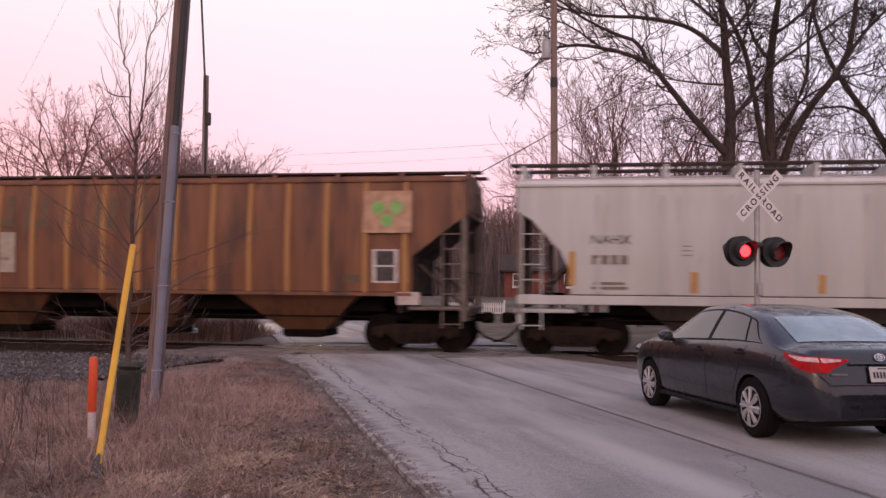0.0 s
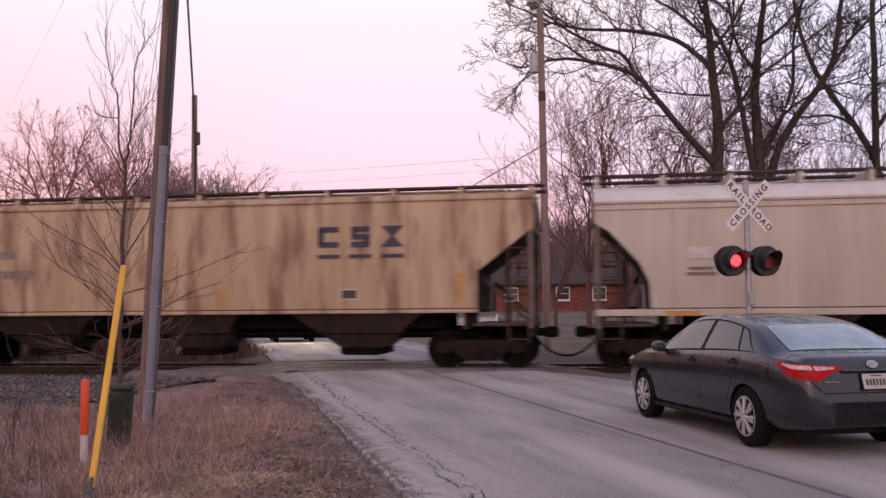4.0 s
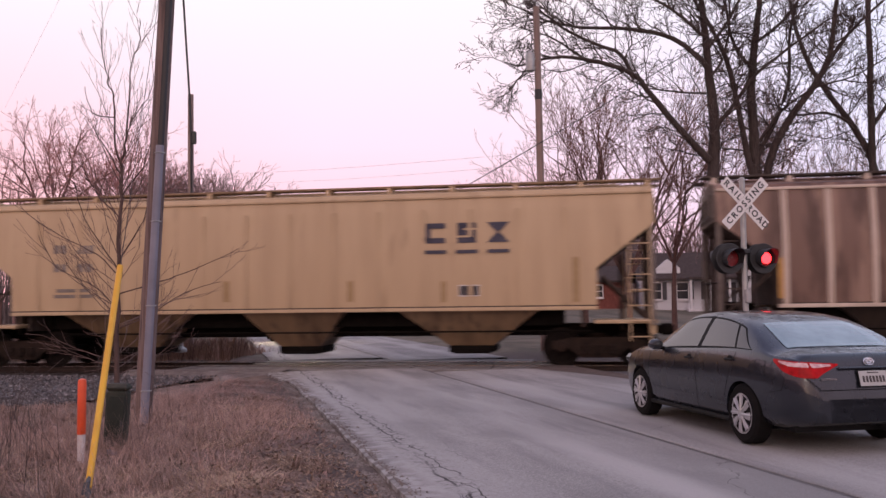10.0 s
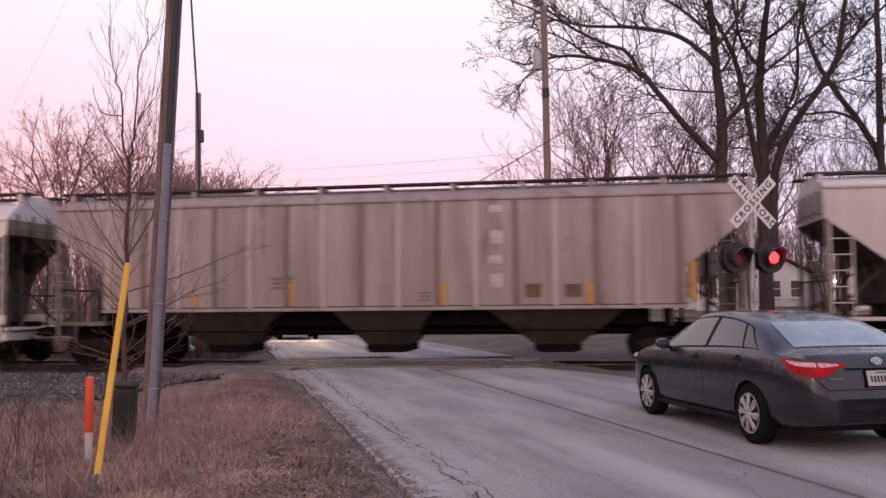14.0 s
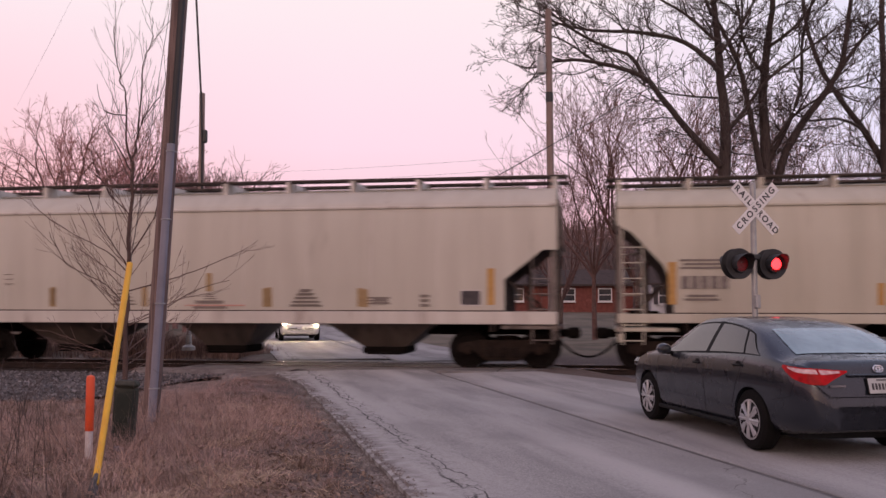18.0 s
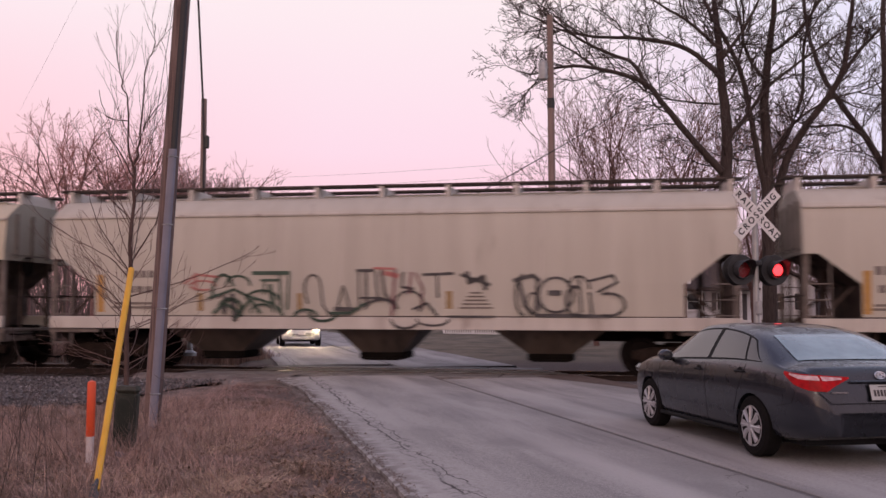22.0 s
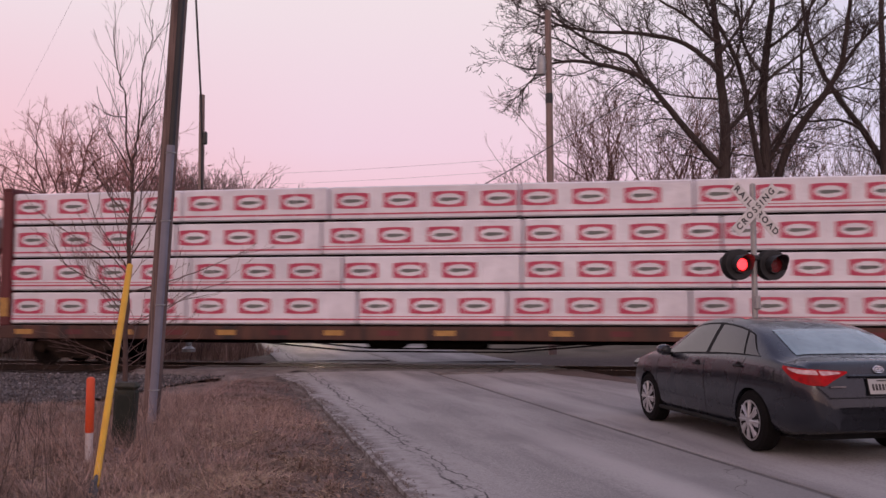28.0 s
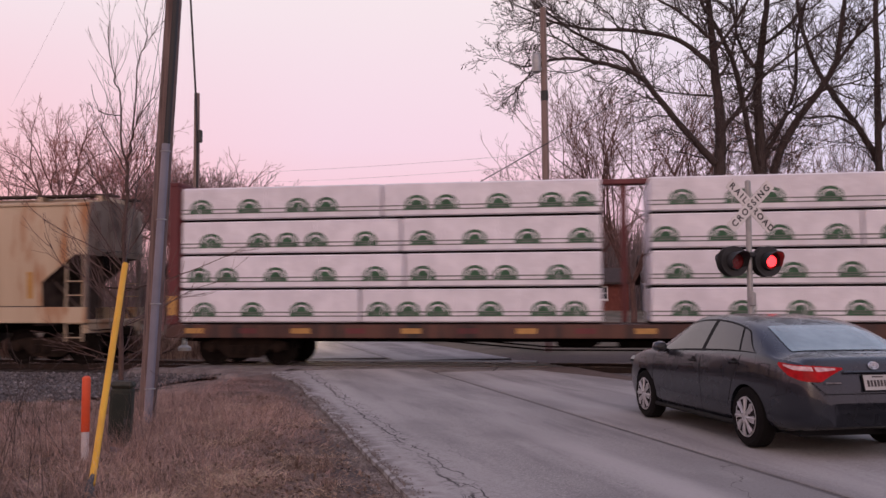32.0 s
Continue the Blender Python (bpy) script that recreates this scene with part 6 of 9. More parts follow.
M_PEDESTAL = mat("green_pedestal_paint", (0.022, 0.026, 0.022), (0.034, 0.037, 0.030), 5, 0.8, bump=0.1, spec=0.2, c3=(0.085, 0.075, 0.06), third=0.52, third_scale=3)
M_CABLE = mat("black_cable", (0.02, 0.018, 0.02), (0.03, 0.026, 0.028), 6, 0.6, bump=0)
M_LENS = mat("lit_red_lens", (0.25, 0.01, 0.01), (0.2, 0.01, 0.01), 30, 0.3, bump=0.2, fine=90, emit=(1.0, 0.030, 0.038), power=4.5)
# base red is raised to imitate the dim glow left in an unlit lens
M_LENSDARK = mat("dark_red_lens", (0.20, 0.010, 0.014), (0.13, 0.007, 0.010), 30, 0.25, bump=0.2, fine=90)


M_POLEFAR = mat("pale_weathered_pole_wood", (0.27, 0.195, 0.175), (0.20, 0.142, 0.128), 3, 0.9, bump=0.4, fine=30, stretch=(9, 9, 0.5))


def utility_pole(base, lean_x, height, r0, r1, label, lean_y=0.0, wood=None):
    p = thing("utility_pole", label, "utility pole", pose(*base))
    n = 14
    sh = Shape().tube([(lean_x * k / n, lean_y * k / n, -0.3 + (height + 0.3) * k / n) for k in range(n + 1)], [r0 + (r1 - r0) * k / n for k in range(n + 1)], 14)
    part("pole_shaft", sh, wood or M_POLE, p, smooth=True)
    return p


POLE_LEAN = 0.485
pole = utility_pole((-3.830, 12.2, -0.05), POLE_LEAN, 9.6, 0.112, 0.098, "leaning weathered wooden utility pole with grey conduit beside the road")
cd = Shape().tube([(0.058 + POLE_LEAN * z / 9.6, -0.10, z) for z in (0.0, 1.2, 2.4, 3.70)], 0.054, 12)
part("conduit", cd, M_CONDUIT, pole, "grey plastic cable conduit")
part("cable", Shape().tube([(0.058 + POLE_LEAN * z / 9.6, -0.075, z) for z in (3.6, 5.0, 7.0, 9.3)], 0.046, 8), M_CABLE, pole, "dark cable running up the pole")
for z in (0.5, 1.6, 2.7, 3.6):
    part("strap", Shape().tube([(0.058 + POLE_LEAN * z / 9.6 + 0.066 * math.cos(a), -0.09 - 0.07 * math.sin(a), z) for a in (-0.2, 0.6, 1.57, 2.5, 3.3)], 0.008, 4), M_GALV, pole)
part("crossarm", Shape().box((POLE_LEAN, -0.15, 9.2), (2.4, 0.09, 0.12), 0.01), M_POLE, pole)

# guy wire with its yellow guard
guy = thing("guy_wire", "yellow plastic guard on a steel guy wire", "guy wire", pose(-2.80, 7.53, -0.03))
gv = Vector((-0.72, 4.53, 6.25))
part("wire", Shape().tube([(0, 0, -0.1), gv * 0.5, gv], 0.0035, 5), M_CABLE, guy)
part("guard", Shape().tube([gv * 0.016, gv * 0.08, gv * 0.16, gv * 0.24, gv * 0.312], [0.028, 0.029, 0.030, 0.030, 0.029], 10), M_YELLOW, guy, "yellow plastic guy guard")
part("anchor", Shape().lathe([(0.045, -0.1), (0.05, 0.04), (0.03, 0.10), (0.018, 0.16)], "z", 12).tube([(0.0, 0, 0.1), gv * 0.03], 0.02, 6), mat("dull_anchor_steel", (0.07, 0.072, 0.082), (0.11, 0.112, 0.122), 8, 0.7, 0.3, bump=0.1), guy, "dark grey anchor rod end")

marker = thing("marker_post", "orange and white plastic utility marker post", "marker post", pose(-3.385, 8.96, -0.04, 1.0, 0.6, 0))
part("post", Shape().lathe([(0.034, -0.1), (0.036, 0.0), (0.036, 0.36)], "z", 16), mat("white_marker_plastic", (0.62, 0.56, 0.56), (0.5, 0.45, 0.45), 6, 0.5), marker, "dirty white lower half", smooth=True)
part("sleeve", Shape().lathe([(0.036, 0.36), (0.040, 0.365), (0.040, 0.855), (0.034, 0.88), (0.01, 0.89)], "z", 16), M_ORANGE, marker, "orange upper half", smooth=True)

ped = thing("cable_pedestal", "dark green telephone cable pedestal in dead grass", "cable pedestal", pose(-3.385, 9.9, -0.04, 0, 3.0, 8))
part("cabinet", Shape().box((0, 0, 0.34), (0.225, 0.20, 0.72), 0.03), M_PEDESTAL, ped)
part("cap", Shape().box((0, 0, 0.725), (0.245, 0.22, 0.08), 0.035), M_PEDESTAL, ped)
part("door", Shape().box((0, -0.106, 0.36), (0.17, 0.014, 0.56), 0.005), M_PEDESTAL, ped)
part("latch", Shape().box((0.06, -0.116, 0.36), (0.02, 0.014, 0.06), 0.004), M_BLACK, ped)
stub = thing("ground_stub", "short grey stake beside the pedestal", "stake", pose(-3.28, 9.45, -0.04, 5, 8, 0))
part("stake", Shape().box((0, 0, 0.06), (0.10, 0.03, 0.16), 0.008), M_CONDUIT, stub)

litter = thing("crumpled_paper", "crumpled white paper scrap on the verge", "litter", pose(-1.55, 6.72, 0.0))
bm = bmesh.new()
bmesh.ops.create_icosphere(bm, subdivisions=2, radius=0.035)
for v in bm.verts:
    v.co *= 1 + 0.45 * noise.noise(v.co * 40)
part("scrap", bm, M_SIGNWHITE, litter)

# far poles and wires
pole_l = utility_pole((-7.85, 30.0, -0.05), -0.05, 8.55, 0.11, 0.09, "slim wooden service pole beyond the track", wood=M_POLEFAR)
part("cable", Shape().tube([(-0.02, -0.12, 3.8), (0.02, -0.12, 5.4), (0.0, -0.12, 7.0), (-0.06, -0.12, 8.5), (-0.26, -0.15, 11.6), (-0.62, -0.3, 16.5)], 0.035, 6), M_CABLE, pole_l, "thick black cable")
part("splice_box", Shape().box((0.1, -0.12, 7.1), (0.14, 0.14, 0.42), 0.03), M_BLACK, pole_l)
pole_r = utility_pole((3.62, 30.7, -0.05), -0.08, 11.6, 0.14, 0.105, "tall wooden utility pole with transformer beyond the track", wood=M_POLEFAR)
part("transformer", Shape().lathe([(0.10, 9.36), (0.155, 9.4), (0.155, 9.95), (0.13, 10.0), (0.03, 10.06)], "z", 16, (-0.32, -0.05, 0)), M_GALV, pole_r, "grey can transformer", smooth=True)
part("bracket", Shape().box((-0.15, -0.05, 9.8), (0.25, 0.06, 0.06)).box((-0.15, -0.05, 9.5), (0.25, 0.06, 0.06)), M_GALV, pole_r)
part("band", Shape().lathe([(0.125, 8.42), (0.125, 8.76)], "z", 14, (-0.06, 0, 0)), M_BLACK, pole_r, "dark band round the pole")


def wire(name, a, b, sag, r, label):
    a, b = Vector(a), Vector(b)
    pts = [a.lerp(b, k / 12) - Vector((0, 0, sag * 4 * (k / 12) * (1 - k / 12))) for k in range(13)]
    tagged(part(name, Shape().tube(pts, r, 5), M_CABLE), label, "overhead wire")


wire("overhead_wire", (1.0, 29.5, 5.3), (14.0, 33.2, 13.6), 0.15, 0.016, "taut black stay wire rising through the trees")
wire("overhead_wire", (-9.3, 20, 5.9), (-3.5, 12.4, 9.2), 0.1, 0.0018, "thin grey wire rising to the pole")
wire("overhead_wire", (-30, 76, 12.9), (3.5, 30.7, 6.6), 0.5, 0.0045, "sagging thin black overhead wire")
wire("overhead_wire", (-30, 77, 12.5), (3.5, 30.7, 6.2), 0.6, 0.004, "sagging thin black overhead wire")

# ---- crossing signal ----
SIG = pose(5.88, 17.5, 0, 0, 0, ROAD_TURN)          # faces the traffic on the near side
sig = thing("crossing_signal", "railroad crossing signal with white crossbuck and red flashing lamps", "crossing signal", SIG)
part("mast", Shape().lathe([(0.055, 0.3), (0.055, 3.86), (0.03, 3.88)], "z", 16), M_GALV, sig, "galvanised steel mast", smooth=True)
part("base", Shape().lathe([(0.20, -0.05), (0.20, 0.05), (0.09, 0.12), (0.075, 0.75), (0.06, 0.8)], "z", 16), M_GALV, sig, smooth=True)
part("junction_box", Shape().box((0.0, -0.09, 1.62), (0.10, 0.10, 0.26), 0.02), M_GALV, sig)
for s, words in ((1, ("RAIL", "ROAD")), (-1, ("CROSSING",))):
    y = -0.075 if s > 0 else -0.095
    blade = part("blade", Shape().box((0, 0, 0), (1.22, 0.006, 0.215), 0.002), M_SIGNWHITE, sig, "white crossbuck blade", m=pose(0.0, y, 3.38, 0, 45 * s, 0))
    part("blade_edge", Shape().box((0, 0.004, 0), (1.225, 0.003, 0.22)), M_GALV, blade)
    if s > 0:
        part("lettering", lettering("RAIL", 0.172, 0.0015, 1.42, 0.004), M_BLACK, blade, m=pose(-0.345, -0.0045, 0))
        part("lettering", lettering("ROAD", 0.172, 0.0015, 1.28, 0.004), M_BLACK, blade, m=pose(0.365, -0.0045, 0))
    else:
        part("lettering", lettering("CROSSING", 0.172, 0.0015, 1.42, 0.004), M_BLACK, blade, m=pose(0, -0.0045, 0))
part("lamp_arm", Shape().tube([(-0.38, -0.02, 2.46), (0.38, -0.02, 2.46)], 0.022, 8).box((0, -0.02, 2.46), (0.16, 0.16, 0.10), 0.02), M_BLACK, sig)
LAMPS = []
for x in (-0.355, 0.355):
    for face in (-1, 1):
        f = pose(x, -0.02, 2.33) if face < 0 else pose(x, 0.02, 2.33, 0, 0, 180)
        head = part("lamp_head", Shape().lathe([(0.05, 0.02), (0.16, 0.0), (0.175, -0.06), (0.165, -0.16), (0.15, -0.16), (0.15, -0.10), (0.02, -0.09)], "y", 24), M_BLACK, sig, m=f, smooth=True)
        part("background_disc", Shape().lathe([(0.165, -0.07), (0.285, -0.075), (0.29, -0.068), (0.285, -0.06), (0.165, -0.055)], "y", 32), M_BLACK, head, "black round backing disc")
        hood, n = Shape(), 20
        vs, fs = [], []
        for k in range(n + 1):
            a = math.radians(-35 + 250 * k / n)
            d = 0.30 * (0.45 + 0.55 * max(0, math.sin(a)))
            for r in (0.170, 0.176):
                vs += [(r * math.cos(a), -0.10, r * math.sin(a)), (r * math.cos(a) * 1.02, -0.13 - d, r * math.sin(a) * 1.02)]
        for k in range(n):
            o = 4 * k
            fs += [(o, o + 1, o + 5, o + 4), (o + 2, o + 6, o + 7, o + 3), (o + 1, o + 3, o + 7, o + 5)]
        part("hood", hood.add(vs, fs), M_BLACK, head, "black lamp hood")
        part("lens_ring", Shape().lathe([(0.148, -0.115), (0.120, -0.118), (0.06, -0.12), (0.001, -0.121)], "y", 24), M_LENSDARK, head, "dark red lens rim")
        insert = part("lamp_insert", Shape().lathe([(0.001, 0.012), (0.08, 0.004), (0.108, -0.006), (0.085, -0.012), (0.001, -0.018)], "y", 24), M_LENS, head, "glowing red lamp insert", m=pose(0, -0.150, 0), smooth=True)

# the second signal stands across the track, for the traffic from the other side
sig2 = copy_thing(sig, pose(-7.70, 28.2, 0.25, 0, 0, ROAD_TURN + 180))
LAMPS = []
for s_ in (sig, sig2):
    for head in s_.children:
        if head.name.startswith("lamp_head"):
            for o in head.children:
                if o.name.startswith("lamp_insert"):
                    LAMPS.append((o, head.location.x < 0))

# ---- road vehicles ----
M_CARPAINT = mat("metallic_slate_paint", (0.027, 0.031, 0.042), (0.023, 0.027, 0.037), 3, 0.27, 0.5, bump=0.0, coat=0.6)
M_WHITECAR = mat("white_vehicle_paint", (0.62, 0.62, 0.64), (0.56, 0.56, 0.58), 3, 0.35, 0.1, bump=0.0, coat=0.5)
M_TINT = mat("tinted_car_glass", (0.030, 0.026, 0.024), (0.042, 0.036, 0.032), 2, 0.05, 0.0, bump=0.0, coat=0.25)
M_TYRE = mat("tyre_rubber", (0.006, 0.0055, 0.0055), (0.010, 0.009, 0.009), 8, 0.9, bump=0.2, spec=0.12)
M_ALLOY = mat("silver_wheel_cover", (0.52, 0.52, 0.54), (0.44, 0.44, 0.46), 6, 0.35, 0.5, bump=0.03)
M_TRIMBLACK = mat("black_car_trim", (0.006, 0.006, 0.0065), (0.010, 0.010, 0.0105), 8, 0.7, bump=0.1, spec=0.2)
M_TAILRED = mat("red_tail_lens", (0.46, 0.006, 0.010), (0.26, 0.004, 0.007), 14, 0.4, bump=0.1, fine=50, spec=0.12)
M_TAILCLEAR = mat("pale_tail_lens", (0.66, 0.47, 0.49), (0.46, 0.22, 0.24), 22, 0.25, bump=0.1, fine=50, coat=0.3)
M_CHROME = mat("chrome_trim", (0.7, 0.7, 0.72), (0.6, 0.6, 0.62), 4, 0.15, 1.0, bump=0.0)
M_HEADLIGHT = mat("lit_headlamp", (0.9, 0.85, 0.75), (0.9, 0.85, 0.75), 4, 0.3, bump=0, emit=(1.0, 0.76, 0.46), power=800.0)


def smooth_table(table):
    """Smooth interpolation through (x, value) pairs."""
    def f(x):
        if x <= table[0][0]:
            return table[0][1]
        if x >= table[-1][0]:
            return table[-1][1]
        for i in range(len(table) - 1):
            (a, va), (b, vb) = table[i], table[i + 1]
            if x <= b:
                pa, pb = table[max(i - 1, 0)], table[min(i + 2, len(table) - 1)]
                h = b - a
                ma, mb = (vb - pa[1]) / (b - pa[0]), (pb[1] - va) / (pb[0] - a)
                u = (x - a) / h
                return (2 * u ** 3 - 3 * u * u + 1) * va + (u ** 3 - 2 * u * u + u) * h * ma + (3 * u * u - 2 * u ** 3) * vb + (u ** 3 - u * u) * h * mb
    return f


class CarForm:
    """A car's outer form: tables of heights and half widths along its length (x forwards)."""

    def __init__(self, top, belt, width, bottom, roof_w, tumble=0.5):
        self.top, self.belt, self.width, self.bottom = (smooth_table(top), smooth_table(belt), smooth_table(width), smooth_table(bottom))
        self.roof_w, self.tumble, self.x0, self.x1 = roof_w, tumble, top[0][0], top[-1][0]

    def ring(self, x):
        t, w, zb = self.top(x), self.width(x), self.bottom(x)
        b = min(self.belt(x), t - 0.055)
        rise = max(0.0, min(1.0, (t - b - 0.06) / self.tumble))
        wr = w * 0.90 * (1 - rise) + self.roof_w * rise
        mid = zb + (b - zb) * 0.5
        return [(0, zb), (w * 0.80, zb), (w * 0.93, zb + 0.05), (w * 0.965, zb + 0.13), (w * 0.985, mid - 0.06), (w, mid + 0.08), (w * 0.992, b - 0.13), (w * 0.965, b - 0.03), (w * 0.945, b),
                (w * 0.945 + (wr - w * 0.945) * 0.33, b + (t - 0.05 - b) * 0.36), (w * 0.945 + (wr - w * 0.945) * 0.68, b + (t - 0.05 - b) * 0.72), (wr, t - 0.05), (wr * 0.93, t - 0.022), (wr * 0.6, t - 0.004), (0, t)]

    def side(self, x, f):
        """A point on the side glass: f from 0 at the belt to 1 at the roof's edge."""
        r = self.ring(x)
        pts = [r[8], r[9], r[10], r[11]]
        u = f * 3
        i = min(2, int(u))
        k = u - i
        return Vector((x, pts[i][0] + (pts[i + 1][0] - pts[i][0]) * k, pts[i][1] + (pts[i + 1][1] - pts[i][1]) * k))

    def flank(self, x, z):
        """The half width of the body at x and z."""
        r = self.ring(x)
        for (ya, za), (yb, zb) in zip(r[1:], r[2:12]):
            if za <= z <= zb:
                return ya + (yb - ya) * (z - za) / max(1e-6, zb - za)
        return r[11][0]

    def body(self, wheels, radius):
        xs = []
        x = self.x0
        while x < self.x1:
            xs.append(x)
            x += 0.03 if x < self.x0 + 0.4 or x > self.x1 - 0.4 else 0.09
        xs.append(self.x1)
        sh = Shape()
        n = 0
        for x in xs:
            r = self.ring(x)
            loop = r + [(-y, z) for y, z in reversed(r[1:-1])]
            n = len(loop)
            sh.v += [(x, y, z) for y, z in loop]
        for i in range(len(xs) - 1):
            for k in range(n):
                sh.f.append((i * n + k, i * n + (k + 1) % n, (i + 1) * n + (k + 1) % n, (i + 1) * n + k))
        sh.f.append(tuple(range(n)))
        sh.f.append(tuple(range((len(xs) - 1) * n, len(xs) * n))[::-1])
        me = sh.mesh("body")
        # wheel arches are cut out of the closed shell
        ob = bpy.data.objects.new("shell", me)
        scene.collection.objects.link(ob)
        cutters = []
        for wx in wheels:
            for s in (-1, 1):
                c = bpy.data.objects.new("arch", Shape().lathe([(radius, 0.52 * s), (radius, 1.1 * s)][::s], "y", 28, (wx, 0, radius - 0.07)).mesh())
                scene.collection.objects.link(c)
                cutters.append(c)
                mod = ob.modifiers.new("cut", "BOOLEAN")
                mod.object, mod.operation, mod.solver = c, "DIFFERENCE", "EXACT"
        out = bpy.data.meshes.new_from_object(ob.evaluated_get(bpy.context.evaluated_depsgraph_get()))
        for o in [ob] + cutters:
            bpy.data.objects.remove(o)
        out.materials.clear()
        soften(out, 70)
        return out

    def pane(self, lo, hi, f0, f1, s, off=0.006):
        """Side glass between two slanting edges; lo and hi: x at the bottom and at the top."""
        sh, nu, nv = Shape(), 8, 6
        vs = []
        for j in range(nv + 1):
            f = f0 + (f1 - f0) * j / nv
            for i in range(nu + 1):
                a, b = lo[0] + (lo[1] - lo[0]) * j / nv, hi[0] + (hi[1] - hi[0]) * j / nv
                p = self.side(a + (b - a) * i / nu, f)
                vs.append((p.x, s * (p.y + off), p.z))
        return sh.add(vs, [(j * (nu + 1) + i, j * (nu + 1) + i + 1, (j + 1) * (nu + 1) + i + 1, (j + 1) * (nu + 1) + i) for j in range(nv) for i in range(nu)])

    def screen(self, xa, xb, k, off=0.008):
        """Front or rear glass between two places along the top; k: share of the half width."""
        sh, nu, nv = Shape(), 12, 8
        vs = []
        for j in range(nv + 1):
            x = xa + (xb - xa) * j / nv
            r = self.ring(x)
            e = r[11][0] * k
            for i in range(nu + 1):
                y = -e + 2 * e * i / nu
                q = abs(y) / max(1e-6, r[11][0])
                z = r[14][1] + (r[13][1] - r[14][1]) * min(1, q / 0.6) + (max(0, q - 0.6) / 0.33) * (r[12][1] - r[13][1])
                vs.append((x, y, z + off))
        return sh.add(vs, [(j * (nu + 1) + i, j * (nu + 1) + i + 1, (j + 1) * (nu + 1) + i + 1, (j + 1) * (nu + 1) + i) for j in range(nv) for i in range(nu)])

    def seam(self, pts, s, r=0.0024):
        """A dark gap line along the flank through (x, z)."""
        out = []
        for (xa, za), (xb, zb) in zip(pts, pts[1:]):
            for k in range(6):
                x, z = xa + (xb - xa) * k / 6, za + (zb - za) * k / 6
                out.append((x, s * (self.flank(x, z) + 0.001), z))
        x, z = pts[-1]
        out.append((x, s * (self.flank(x, z) + 0.001), z))
        return Shape().tube(out, r, 4)

    def back_x(self, z):
        """Where the tail's surface lies at height z."""
        a, b = self.x0, self.x0 + 0.35
        for _ in range(24):
            m = (a + b) / 2
            if self.top(m) < z:
                a = m
            else:
                b = m
        return a


def wheel_on(car, x, y, r, width, m_rim, spokes=5, front=False):
    s = 1 if y > 0 else -1
    w = part("wheel", Shape().lathe([(r * 0.66, -width / 2), (r * 0.90, -width / 2), (r, -width * 0.36), (r, width * 0.36), (r * 0.90, width / 2), (r * 0.68, width / 2), (r * 0.64, width * 0.3)], "y", 32), M_TYRE, car, "black rubber tyre", m=pose(x, y, r, 0, 0, 0), smooth=True)
    rim = Shape()
    rr = r * 0.67
    rim.lathe([(rr, s * width * 0.42), (rr, s * width * 0.50), (rr * 0.93, s * width * 0.50), (rr * 0.91, s * width * 0.34)][::s], "y", 32)
    for k in range(spokes):
        for d in (0.0,):
            a = a2 = 2 * math.pi * k / spokes + d
            p0, p1 = Vector((0.04 * math.cos(a), s * width * 0.575, 0.04 * math.sin(a))), Vector((rr * 0.94 * math.cos(a2), s * width * 0.545, rr * 0.94 * math.sin(a2)))
            w_ = Vector((-math.sin(a), 0, math.cos(a)))
            q0, q1 = p0.lerp(p1, 0.42), p0.lerp(p1, 0.92)
            rim.add([p0 - w_ * 0.012, p0 + w_ * 0.012, q0 + w_ * 0.048, q1 + w_ * 0.058, p1, q1 - w_ * 0.030, q0 - w_ * 0.014], [(0, 1, 2, 3, 4, 5, 6)[::s]])
            rim.tube([p0, q0, p1], [0.016, 0.011, 0.012], 5)
    rim.lathe([(0.055, s * width * 0.36), (0.055, s * width * 0.58), (0.03, s * width * 0.61)][::s], "y", 16)
    part("rim", rim, m_rim, w, "silver spoked wheel cover", smooth=True)
    part("wheel_face", Shape().lathe([(rr * 0.90, s * width * 0.36), (rr * 0.90, s * width * 0.51), (rr * 0.3, s * width * 0.505)][::s], "y", 28), M_TRIMBLACK, w)
    part("brake_disc", Shape().lathe([(rr * 0.86, s * width * 0.12), (rr * 0.86, s * width * 0.2)][::s], "y", 24), M_TRIMBLACK, w)
    return w


